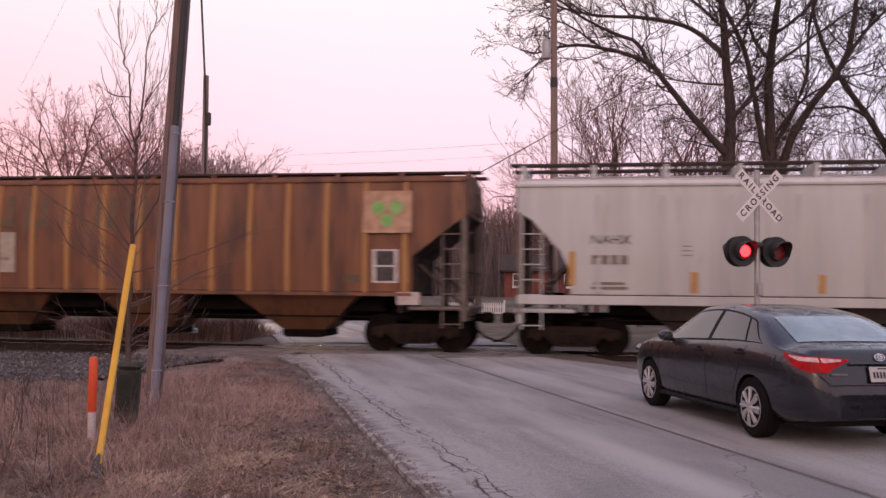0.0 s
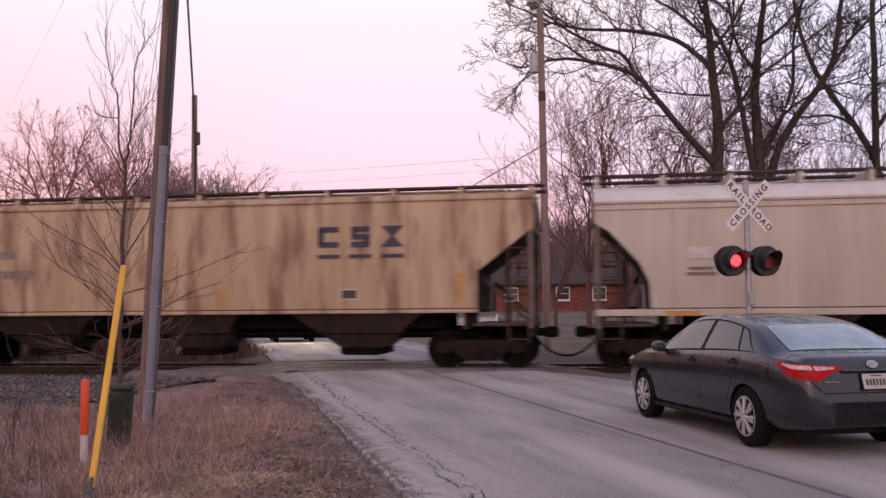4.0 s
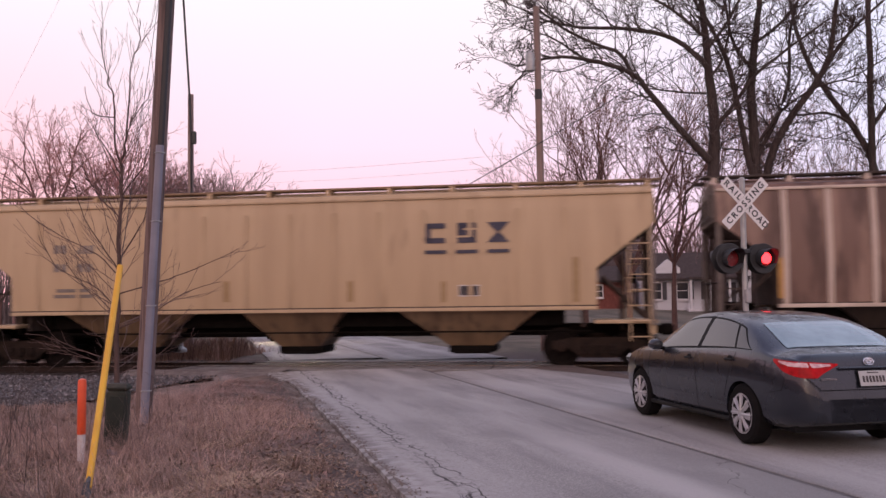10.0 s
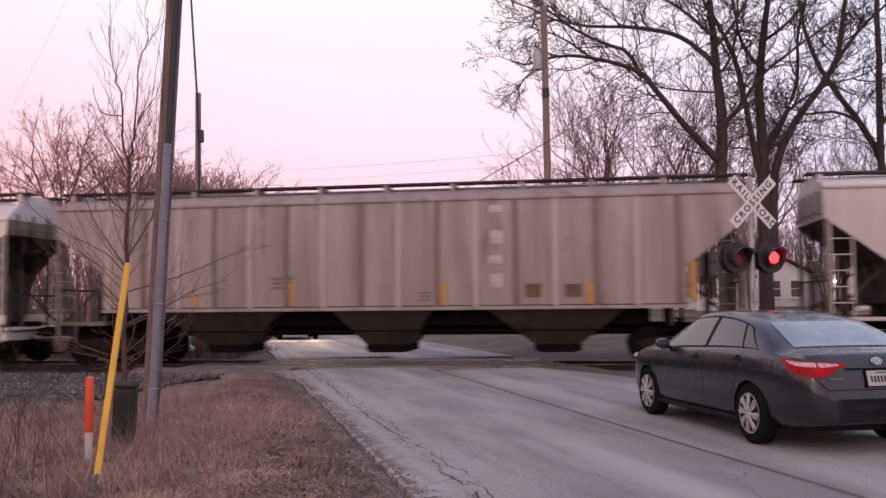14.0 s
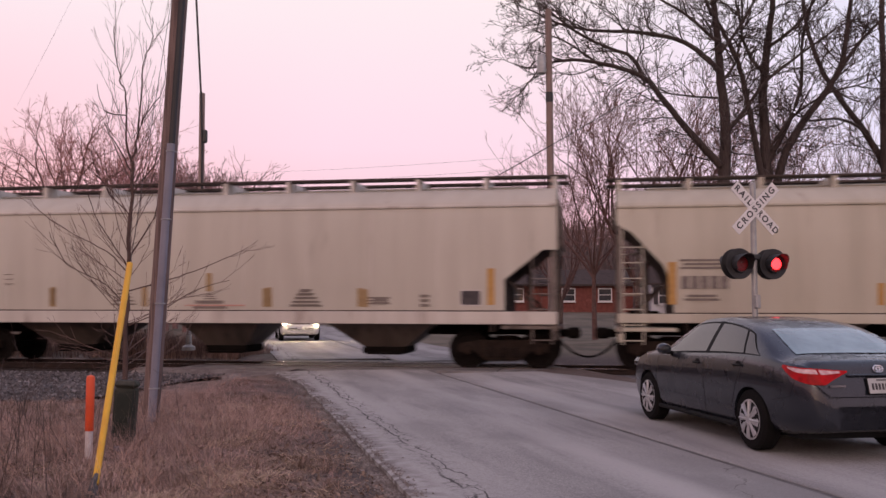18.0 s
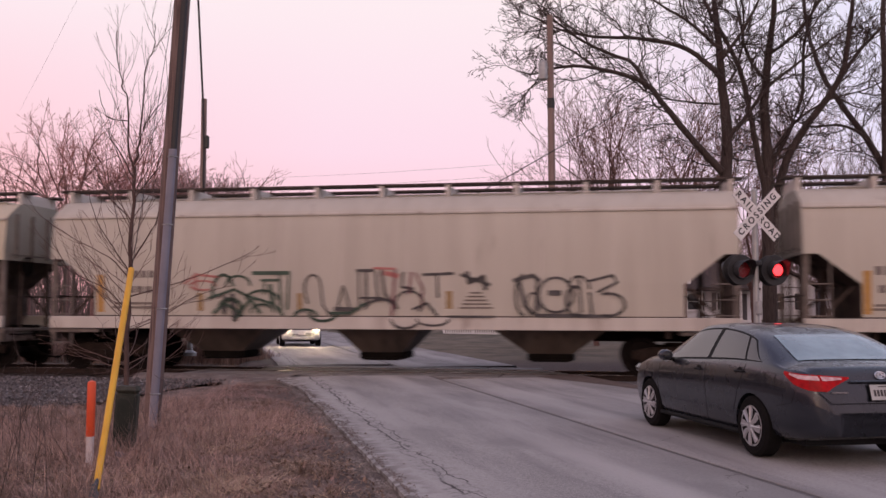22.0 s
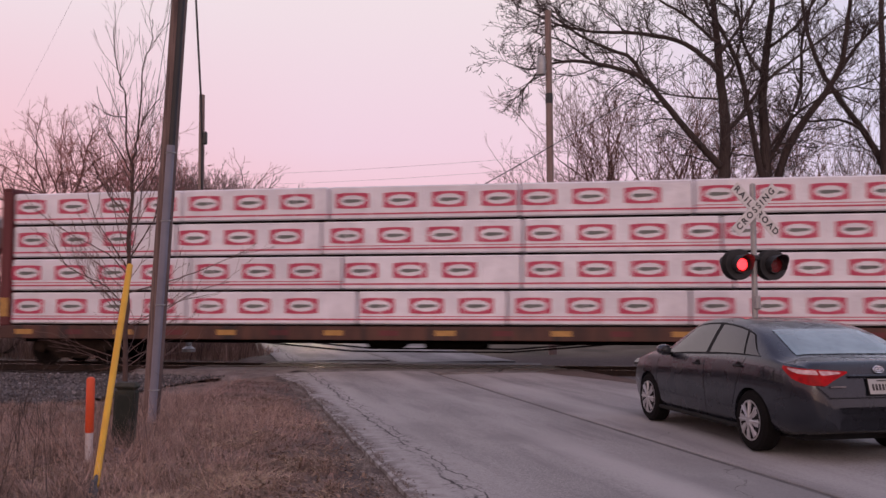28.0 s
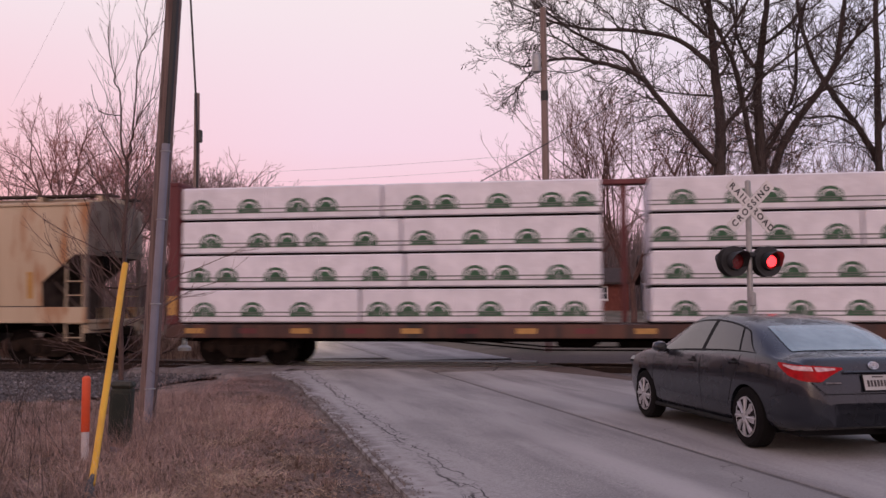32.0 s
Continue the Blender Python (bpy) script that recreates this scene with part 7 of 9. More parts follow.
def sedan():
    form = CarForm(
        top=[(-2.335, 0.50), (-2.33, 0.60), (-2.318, 0.68), (-2.285, 0.78), (-2.245, 0.90), (-2.20, 0.965), (-2.08, 0.99), (-1.92, 1.0), (-1.80, 1.02), (-1.55, 1.125), (-1.25, 1.245), (-1.0, 1.315), (-0.6, 1.372), (-0.2, 1.39), (0.15, 1.375), (0.35, 1.335), (0.65, 1.18), (0.95, 1.01), (1.08, 0.975), (1.6, 0.92), (2.0, 0.83), (2.2, 0.71), (2.29, 0.58)],
        belt=[(-2.3, 0.93), (-1.9, 0.955), (-1.6, 0.985), (-1.0, 0.985), (0.0, 0.945), (1.0, 0.90), (1.7, 0.83), (2.29, 0.62)],
        width=[(-2.335, 0.48), (-2.325, 0.58), (-2.30, 0.66), (-2.26, 0.725), (-2.18, 0.79), (-2.03, 0.838), (-1.7, 0.868), (-1.2, 0.885), (0, 0.886), (1.2, 0.885), (1.7, 0.86), (2.0, 0.79), (2.18, 0.66), (2.29, 0.48)],
        bottom=[(-2.335, 0.41), (-2.31, 0.34), (-2.2, 0.28), (-1.8, 0.22), (0, 0.19), (1.7, 0.20), (2.2, 0.22), (2.29, 0.28)], roof_w=0.575, tumble=0.40)
    turn = 100.3
    car = thing("sedan_car", "dark slate grey sedan car waiting at the crossing", "car", pose(3.86, 11.36, 0.012, 0, 0, turn))
    part("body", form.body((-1.35, 1.35), 0.365), M_CARPAINT, car)
    part("underbody", Shape().box((0, 0, 0.24), (4.0, 1.3, 0.1)).box((-1.9, -0.35, 0.25), (0.5, 0.25, 0.12), 0.05).box((0, 0, 0.45), (3.3, 1.0, 0.3)), M_TRIMBLACK, car)
    for s in (-1, 1):
        for lo, hi, nm in (((0.86, 0.34), (-0.27, -0.25), "side_window"), ((-0.36, -0.34), (-1.16, -0.98), "side_window"), ((-1.20, -1.03), (-1.50, -1.16), "quarter_window")):
            part("window_surround", form.pane((lo[0] + 0.02, lo[1] + 0.02), (hi[0] - 0.02, hi[1] - 0.02), 0.02, 0.96, s, 0.003), M_TRIMBLACK, car)
            part(nm, form.pane(lo, hi, 0.07, 0.90, s, 0.007), M_TINT, car)
        for pts in ([(1.02, 0.90), (1.06, 0.6), (1.02, 0.27)], [(-0.30, 0.94), (-0.30, 0.6), (-0.30, 0.26)], [(-1.24, 0.97), (-1.10, 0.72), (-0.95, 0.45)], [(-2.12, 0.78), (-2.06, 0.62), (-1.76, 0.56)]):
            part("panel_gap", form.seam(pts, s), M_TRIMBLACK, car)
        for x in (-0.13, -1.12):
            z = 0.845 if x > -1 else 0.875
            part("door_handle", Shape().box((x, s * (form.flank(x, z) + 0.016), z), (0.19, 0.026, 0.026), 0.012), M_TRIMBLACK, car)
            # a flat black disc paints the shade in the handle's hollow
            part("handle_recess", Shape().lathe([(0.001, 0.0), (0.062, 0.0), (0.066, -0.004)], "y", 16, (x, s * (form.flank(x, z) + 0.003), z - 0.018)), M_TRIMBLACK, car)
        part("sill_trim", Shape().box((0, s * 0.84, 0.225), (2.1, 0.05, 0.05), 0.015), M_TRIMBLACK, car)
        mir = Shape()
        mir.lathe([(0.02, -0.10), (0.075, -0.09), (0.10, -0.02), (0.095, 0.06), (0.05, 0.11)], "x", 14)
        me = mir.mesh("door_mirror", True)
        me.transform(Matrix.Diagonal((0.7, 0.95, 0.7, 1)))
        part("door_mirror", me, M_CARPAINT, car, m=pose(0.64, s * 0.955, 0.975))
        part("mirror_foot", Shape().box((0.68, s * 0.87, 0.925), (0.08, 0.12, 0.04), 0.012), M_TRIMBLACK, car)
        if s > 0:
            part("fuel_flap", form.seam([(-1.62, 0.895), (-1.80, 0.89), (-1.80, 0.73), (-1.62, 0.735), (-1.62, 0.895)], s, 0.003), M_TRIMBLACK, car)
        # tail lamp: round the corner, then across the tail
        def on_tail(u, z, off):
            xb = form.back_x(z)
            if u < 0.6:
                x = -1.93 + (xb + 1.93) * u / 0.6
                return (x - off * u, s * (form.flank(x, z) + off), z)
            y = form.flank(xb + 0.002, z) + off * 0.6
            return (xb - off, s * (y + (0.34 - y) * (u - 0.6) / 0.4), z)

        lower, upper = lerp_table([(0, 0.900), (0.30, 0.80), (0.55, 0.745), (0.64, 0.748), (1, 0.865)]), lerp_table([(0, 0.925), (0.6, 0.902), (1, 0.880)])
        vs = [on_tail(k / 24, lower(k / 24) + (upper(k / 24) - lower(k / 24)) * f, 0.009) for k in range(25) for f in (0, 0.5, 1)]
        lamp = part("tail_lamp", Shape().add(vs, [(k * 3 + i, k * 3 + i + 1, k * 3 + i + 4, k * 3 + i + 3) for k in range(24) for i in range(2)]), M_TAILRED, car, "red tail lamp", smooth=True)
        for u0, u1 in ((0.16, 0.605), (0.635, 0.90)):
            vs = []
            for k in range(11):
                u = u0 + (u1 - u0) * k / 10
                d = 0.042 * min(1, 0.3 + 3 * (u - 0.16), 0.25 + 3 * (0.95 - u))
                vs += [on_tail(u, upper(u) - 0.010 - d * f, 0.014) for f in (1, 0)]
            part("reversing_lens", Shape().add(vs, [(2 * k, 2 * k + 1, 2 * k + 3, 2 * k + 2) for k in range(10)]), M_TAILCLEAR, lamp, "pale upper lens", smooth=True)
        for x in (-1.35, 1.35):
            wheel_on(car, x, s * 0.775, 0.316, 0.205, M_ALLOY, 8)
            part("wheel_well", Shape().lathe([(0.28, s * 0.50), (0.28, s * 0.60)][::s], "y", 20, (x, 0, 0.42)), M_TRIMBLACK, car)
        part("headlamp", Shape().box((2.08, s * 0.60, 0.72), (0.25, 0.3, 0.13), 0.05), M_TINT, car)
        part("pillar", form.pane((-0.25, -0.23), (-0.38, -0.36), 0.02, 0.97, s, 0.005), M_TRIMBLACK, car, "black door pillar")
    # the mottled blue base colour imitates sky mirrored in the rear glass
    part("rear_window", form.screen(-1.79, -1.19, 0.755), mat("reflection_painted_rear_glass", (0.16, 0.245, 0.275), (0.09, 0.145, 0.17), 3.4, 0.16, bump=0.02, coat=1.0), car, "rear window with the sky's reflection in its colour")
    part("windscreen", form.screen(0.94, 0.36, 0.90), M_TINT, car)
    part("bumper_cover", Shape().box((-2.30, 0, 0.345), (0.05, 1.02, 0.06), 0.025), M_CARPAINT, car)
    plate = part("number_plate", Shape().box((0, 0, 0), (0.012, 0.305, 0.152), 0.003), mat("dull_plate_sheeting", (0.42, 0.42, 0.42), (0.36, 0.36, 0.36), 5, 0.5), car, "white number plate", m=pose(form.back_x(0.735) - 0.020, 0, 0.735, 0, 16, 0))
    for y, z, w, h in [(0, 0.056, 0.12, 0.012)] + [(-0.108 + 0.036 * k, -0.008, 0.022, 0.062) for k in range(7)]:
        part("plate_bar", Shape().box((-0.0085, y, z), (0.003, w, h)), M_DARKINK, plate)
    part("plate_frame", Shape().box((0.002, 0, 0), (0.012, 0.325, 0.172), 0.004), M_TRIMBLACK, plate)
    part("plate_garnish", Shape().box((form.back_x(0.83) - 0.012, 0, 0.835), (0.03, 0.70, 0.028), 0.01), M_CARPAINT, car)
    ring = Shape()
    n = 20
    for ra, rb in ((0.054, 0.036), (0.016, 0.033), (0.036, 0.014)):
        ring.tube([(0, ra * math.cos(2 * math.pi * k / n), rb * math.sin(2 * math.pi * k / n)) for k in range(n + 1)], 0.006, 5)
    part("emblem", ring, M_CHROME, car, "oval chrome emblem", m=pose(form.back_x(0.895) - 0.012, 0, 0.895, 0, 20, 0))
    part("badge", Shape().box((form.back_x(0.73) - 0.010, 0.47, 0.735), (0.006, 0.17, 0.02)), M_CHROME, car)
    gap = Shape()
    gap.tube([(form.back_x(0.63) - 0.004, y, 0.63) for y in (-0.56, -0.3, 0, 0.3, 0.56)], 0.004, 4)
    for s in (-1, 1):
        gap.tube([(form.back_x(0.63) - 0.004, s * 0.56, 0.63), (form.back_x(0.70) - 0.003, s * 0.62, 0.68), (form.back_x(0.75) - 0.002, s * 0.70, 0.75)], 0.004, 4)
    part("panel_gap", gap, M_TRIMBLACK, car)
    part("exhaust", Shape().lathe([(0.022, -0.1), (0.026, 0.0), (0.02, 0.0)], "x", 10, (-2.25, -0.5, 0.27)), M_CHROME, car)


sedan()


def suv():
    form = CarForm(
        top=[(-2.30, 0.70), (-2.26, 1.1), (-2.1, 1.60), (-1.9, 1.70), (-1.0, 1.74), (0.0, 1.73), (0.35, 1.68), (0.75, 1.40), (1.05, 1.18), (1.2, 1.13), (1.9, 1.06), (2.2, 0.95), (2.30, 0.72)],
        belt=[(-2.3, 1.08), (0, 1.05), (1.0, 1.02), (1.8, 0.96), (2.3, 0.75)],
        width=[(-2.3, 0.72), (-2.2, 0.84), (-1.8, 0.90), (0, 0.92), (1.6, 0.90), (2.1, 0.82), (2.30, 0.62)],
        bottom=[(-2.3, 0.42), (-1.8, 0.26), (1.8, 0.26), (2.3, 0.34)], roof_w=0.66, tumble=0.6)
    car = thing("suv_car", "white sport utility vehicle waiting with lit headlamps", "car", pose(-6.84, 43.5, 0.012, 0, 0, ROAD_TURN - 90))
    part("body", form.body((-1.38, 1.38), 0.42), M_WHITECAR, car)
    part("underbody", Shape().box((0, 0, 0.3), (4.0, 1.4, 0.16)), M_TRIMBLACK, car)
    part("windscreen", form.screen(1.04, 0.42, 0.92), M_TINT, car)
    part("rear_window", form.screen(-2.2, -2.02, 0.85), M_TINT, car)
    for s in (-1, 1):
        for lo, hi in (((0.95, 0.45), (-0.1, -0.1)), ((-0.18, -0.18), (-1.1, -1.05)), ((-1.2, -1.15), (-2.0, -1.85))):
            part("side_window", form.pane(lo, hi, 0.07, 0.90, s), M_TINT, car)
        for x in (-1.38, 1.38):
            wheel_on(car, x, s * 0.80, 0.36, 0.22, M_ALLOY, 5)
        hl = part("headlamp", Shape().box((2.17, s * 0.72, 0.86), (0.16, 0.32, 0.16), 0.05), M_CHROME, car)
        part("bulb", Shape().lathe([(0.001, 0.0), (0.07, 0.005), (0.06, 0.03), (0.001, 0.05)], "x", 14, (2.255, s * 0.74, 0.86)), M_HEADLIGHT, hl, "bright headlamp bulb")
        part("door_mirror", Shape().box((0.8, s * 1.02, 1.12), (0.12, 0.2, 0.14), 0.04), M_TRIMBLACK, car)
    part("grille", Shape().box((2.27, 0, 0.80), (0.05, 0.85, 0.16), 0.02).box((2.27, 0, 0.52), (0.06, 1.2, 0.16), 0.03), M_TRIMBLACK, car)
    plate = part("number_plate", Shape().box((2.31, 0, 0.6), (0.012, 0.305, 0.152), 0.003), M_SIGNWHITE, car)
    part("roof_rail", Shape().tube([(-1.6, 0.62, 1.75), (0.0, 0.64, 1.76)], 0.02, 6).tube([(-1.6, -0.62, 1.75), (0.0, -0.64, 1.76)], 0.02, 6), M_TRIMBLACK, car)


suv()
# the waiting car's dipped headlamps light the road ahead of it
for s, power in ((-1, 150), (1, 1000)):
    beam = new("headlamp_beam", bpy.data.lights.new("headlamp_beam", "SPOT"))
    beam.data.energy, beam.data.color, beam.data.shadow_soft_size = power, (1.0, 0.66, 0.36), 0.07
    beam.data.spot_size, beam.data.spot_blend = radians(24), 0.8
    p = pose(-6.84, 43.5, 0.012, 0, 0, ROAD_TURN - 90) @ Vector((2.36, s * 0.74, 0.86))
    q = pose(-6.84, 43.5, 0.012, 0, 0, ROAD_TURN - 90) @ Vector((20.0, s * 0.4 - 0.6, 0.1))
    beam.matrix_world = look(p, q)

# ---- houses beyond the track ----
M_BRICK = mat("red_brick_wall", (0.20, 0.060, 0.045), (0.15, 0.045, 0.036), 6, 0.9, bump=0.4, fine=12, c3=(0.25, 0.09, 0.07), third=0.58, third_scale=2)
M_SHINGLE = mat("grey_roof_shingle", (0.085, 0.066, 0.062), (0.055, 0.043, 0.041), 5, 0.95, bump=0.5, fine=8, stretch=(1, 1, 6), spec=0.08)
M_SIDING = mat("white_house_siding", (0.66, 0.65, 0.67), (0.58, 0.57, 0.59), 3, 0.7, bump=0.3, stretch=(0.3, 0.3, 9))
M_WINFRAME = mat("white_window_trim", (0.70, 0.68, 0.68), (0.62, 0.6, 0.6), 5, 0.6, bump=0.05)
M_PANE = mat("dark_house_pane", (0.03, 0.03, 0.035), (0.05, 0.05, 0.055), 2, 0.08, bump=0.0, coat=1.0)
M_SHUTTER = mat("dark_shutter_paint", (0.05, 0.045, 0.05), (0.07, 0.06, 0.065), 4, 0.6, bump=0.1)


def add_window(house, x, y, z, w, h, shutters=False):
    win = part("window", Shape().box((0, 0, 0), (w + 0.16, 0.10, h + 0.16), 0.01), M_WINFRAME, house, m=pose(x, y, z))
    for zz in (-h / 4, h / 4):
        part("pane", Shape().box((0, -0.052, zz), (w, 0.012, h / 2 - 0.05)), M_PANE, win)
    part("sill", Shape().box((0, -0.09, -h / 2 - 0.11), (w + 0.26, 0.16, 0.06), 0.01), M_WINFRAME, win)
    if shutters:
        for s in (-1, 1):
            part("shutter", Shape().box((s * (w / 2 + 0.26), -0.05, 0), (0.32, 0.05, h + 0.1), 0.01), M_SHUTTER, win)


def gable_roof(w, d, z, rise, over, along=True):
    """A gabled roof slab over a w by d house; along: ridge along x."""
    sh = Shape()
    if along:
        prof = [(-d / 2 - over, z - 0.06), (0, z + rise), (d / 2 + over, z - 0.06)]
        for (a, za), (b, zb) in zip(prof, prof[1:]):
            X = w / 2 + over
            sh.add([(-X, a, za), (X, a, za), (X, b, zb), (-X, b, zb), (-X, a, za + 0.16), (X, a, za + 0.16), (X, b, zb + 0.16), (-X, b, zb + 0.16)],
                   [(0, 1, 2, 3), (7, 6, 5, 4), (0, 4, 5, 1), (1, 5, 6, 2), (2, 6, 7, 3), (3, 7, 4, 0)])
    else:
        prof = [(-w / 2 - over, z - 0.06), (0, z + rise), (w / 2 + over, z - 0.06)]
        for (a, za), (b, zb) in zip(prof, prof[1:]):
            Y = d / 2 + over
            sh.add([(a, -Y, za), (a, Y, za), (b, Y, zb), (b, -Y, zb), (a, -Y, za + 0.16), (a, Y, za + 0.16), (b, Y, zb + 0.16), (b, -Y, zb + 0.16)],
                   [(3, 2, 1, 0), (4, 5, 6, 7), (1, 5, 4, 0), (2, 6, 5, 1), (3, 7, 6, 2), (0, 4, 7, 3)])
    return sh


def house(name, label, m, w, d, h, rise, m_wall, along=True):
    ob = thing(name, label, "house", m)
    sh = Shape()
    if along:
        gable = [(-d / 2, -0.6), (d / 2, -0.6), (d / 2, h), (0, h + rise), (-d / 2, h)]
        n = 5
        sh.add([(x, a, b) for x in (-w / 2, w / 2) for a, b in gable], [tuple(range(n)), tuple(range(2 * n - 1, n - 1, -1))] + [(i, i + n, (i + 1) % n + n, (i + 1) % n) for i in range(n)])
    else:
        sh.plate([(-w / 2, -0.6), (w / 2, -0.6), (w / 2, h), (0, h + rise), (-w / 2, h)], -d / 2, d / 2)
    part("wall", sh, m_wall, ob)
    part("roof", gable_roof(w, d, h, rise, 0.45, along), M_SHINGLE, ob, "grey shingle roof")
    return ob


brick = house("brick_house", "low red brick house with grey shingle roof", pose(10.2, 78, 1.08, 0, 0, -4), 10.4, 7.5, 2.2, 1.25, M_BRICK)
for x in (-4.0, 0.1, 3.0):
    add_window(brick, x, -3.78, 1.45, 0.95, 0.95)
part("foundation", Shape().box((0, 0, -0.25), (10.5, 7.6, 0.6)), mat("foundation_concrete", (0.3, 0.28, 0.26), (0.24, 0.22, 0.2), 3, 0.9), brick)

porch = house("porch_house", "white clapboard house with dark shutters and columned porch", pose(20.0, 74, 1.0, 0, 0, -8), 7.2, 7.0, 2.3, 2.1, M_SIDING)
for x in (-2.6, -0.6, 1.6):
    add_window(porch, x, -3.53, 1.45, 0.8, 1.25, True)
part("front_door", Shape().box((2.9, -3.54, 1.0), (0.9, 0.08, 2.05), 0.01), M_SHUTTER, porch)
part("porch_roof", Shape().box((1.8, -4.5, 2.35), (4.4, 2.1, 0.18), 0.02), M_SHINGLE, porch)
for x in (-0.2, 1.2, 2.6, 3.9):
    part("column", Shape().lathe([(0.13, 0.0), (0.11, 0.1), (0.10, 2.2), (0.13, 2.28)], "z", 10, (x, -5.3, 0)), M_WINFRAME, porch, "white porch column")
part("porch_deck", Shape().box((1.8, -4.5, -0.05), (4.4, 2.1, 0.22), 0.01), M_WINFRAME, porch)
part("dormer", Shape().plate([(-0.9, 2.5), (0.9, 2.5), (0.9, 3.2), (0, 3.9), (-0.9, 3.2)], -3.2, -0.6), M_SIDING, porch, "white gabled dormer", m=pose(-1.6, 0, 0))

second = house("clapboard_house", "white clapboard house behind the trees", pose(26.5, 76, 1.0, 0, 0, -10), 6.0, 6.5, 2.6, 1.7, M_SIDING, False)
for x in (-1.7, 0.2, 1.9):
    add_window(second, x, -3.28, 1.5, 0.9, 1.3, False)
garage = house("garage", "pale grey garage with closed door", pose(32.0, 70, 0.9, 0, 0, -12), 6.2, 6.0, 2.4, 1.3, M_SIDING, False)
part("garage_door", Shape().box((0, -3.04, 1.05), (4.6, 0.06, 2.1), 0.01), M_WINFRAME, garage, "white panelled garage door")
for z in (0.55, 1.05, 1.55):
    part("panel_joint", Shape().box((0, -3.075, z), (4.6, 0.012, 0.03)), M_SHUTTER, garage)
part("lamp", Shape().lathe([(0.001, 0), (0.12, 0.04), (0.12, 0.12), (0.001, 0.18)], "z", 10, (-2.7, -3.15, 1.95)), mat("lit_porch_lamp", (1, 0.9, 0.75), (1, 0.9, 0.75), 3, 0.4, bump=0, emit=(1, 0.85, 0.6), power=9), garage, "lit wall lamp")

fence = thing("picket_fence", "white picket fence at the edge of the yard", "fence", pose(1.9, 60.5, -0.05, 0, 0, -6))
pk = Shape().plate([(-0.045, 0.06), (0.045, 0.06), (0.045, 0.86), (0, 0.93), (-0.045, 0.86)], -0.012, 0.012).mesh("picket")
pk.materials.append(M_WINFRAME)
for k in range(26):
    part("picket", pk, None, fence, m=pose(-1.9 + 0.15 * k, -0.03, 0))
for z in (0.25, 0.68):
    part("rail", Shape().box((0, 0, z), (3.9, 0.04, 0.09), 0.005), M_WINFRAME, fence)
for x in (-1.95, 0, 1.95):
    part("post", Shape().box((x, 0, 0.5), (0.10, 0.10, 1.0), 0.01).lathe([(0.07, 1.0), (0.06, 1.06), (0.01, 1.1)], "z", 8, (x, 0, 0)), M_WINFRAME, fence)

# ---- bare trees ----
M_BARK = mat("dark_tree_bark", (0.050, 0.038, 0.036), (0.078, 0.060, 0.056), 5, 0.95, bump=0.8, fine=20, stretch=(5, 5, 0.7), spec=0.15, c3=(0.034, 0.026, 0.025), third=0.56, third_scale=2)
M_TWIG = mat("brown_twigs", (0.055, 0.040, 0.038), (0.085, 0.062, 0.058), 6, 0.95, bump=0.0)
M_REDBARK = mat("reddish_young_bark", (0.115, 0.066, 0.059), (0.16, 0.095, 0.085), 5, 0.95, bump=0.3, fine=20, spec=0.15)
# far bark is paled and pinked, with the sky's glow put into its colour
M_FARBARK = mat("glow_pinked_far_bark", (0.20, 0.115, 0.108), (0.26, 0.155, 0.147), 3, 0.95, bump=0.0, spec=0.1)
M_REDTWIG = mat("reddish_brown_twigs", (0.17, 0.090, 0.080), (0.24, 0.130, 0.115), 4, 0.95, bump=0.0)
# far twigs: distance haze and pink sky glow are mixed into both colours
M_TWIGHAZE = mat("hazed_far_twigs", (0.19, 0.125, 0.12), (0.25, 0.17, 0.162), 2, 0.95, bump=0.0)
M_TWIGFAR = mat("glow_pinked_far_twigs", (0.36, 0.17, 0.16), (0.44, 0.22, 0.205), 3, 0.95, bump=0.0)


def grow(limbs, twigs, p, d, length, r, level, rnd, kids, rmin, lift=0.25, wander=0.22, limit=2, angles=(22, 52), lo=0.22):
    """One branch with its side branches; thick ones go to limbs, thin ones to twigs."""
    n = 4 if level < limit else 3
    pts, q, v = [Vector(p)], Vector(p), Vector(d).normalized()
    for k in range(n):
        v = (v + Vector((rnd.gauss(0, wander), rnd.gauss(0, wander), rnd.gauss(0.06 * lift * 4, wander * 0.8)))).normalized()
        q = q + v * (length / n)
        pts.append(q.copy())
    radii = [max(rmin, r * (1 - 0.72 * k / n)) for k in range(n + 1)]
    (limbs if level < limit else twigs).tube(pts, radii, 6 if level == 0 else (5 if level < limit else 3), caps=False)
    if level + 1 >= len(kids):
        return
    for _ in range(kids[level + 1]):
        u = rnd.uniform(lo if level == 0 else 0.22, 1.0) * n
        i = min(n - 1, int(u))
        base = pts[i].lerp(pts[i + 1], u - i)
        along = (pts[i + 1] - pts[i]).normalized()
        side = Vector((rnd.gauss(0, 1), rnd.gauss(0, 1), rnd.gauss(0.15, 0.8)))
        side = (side - along * side.dot(along)).normalized()
        a = math.radians(rnd.uniform(*angles))
        grow(limbs, twigs, base, along * math.cos(a) + side * math.sin(a), length * rnd.uniform(0.42, 0.75) * (1.1 - 0.35 * u / n), max(rmin, radii[i] * rnd.uniform(0.42, 0.6)), level + 1, rnd, kids, rmin, lift, wander, limit, angles, lo)


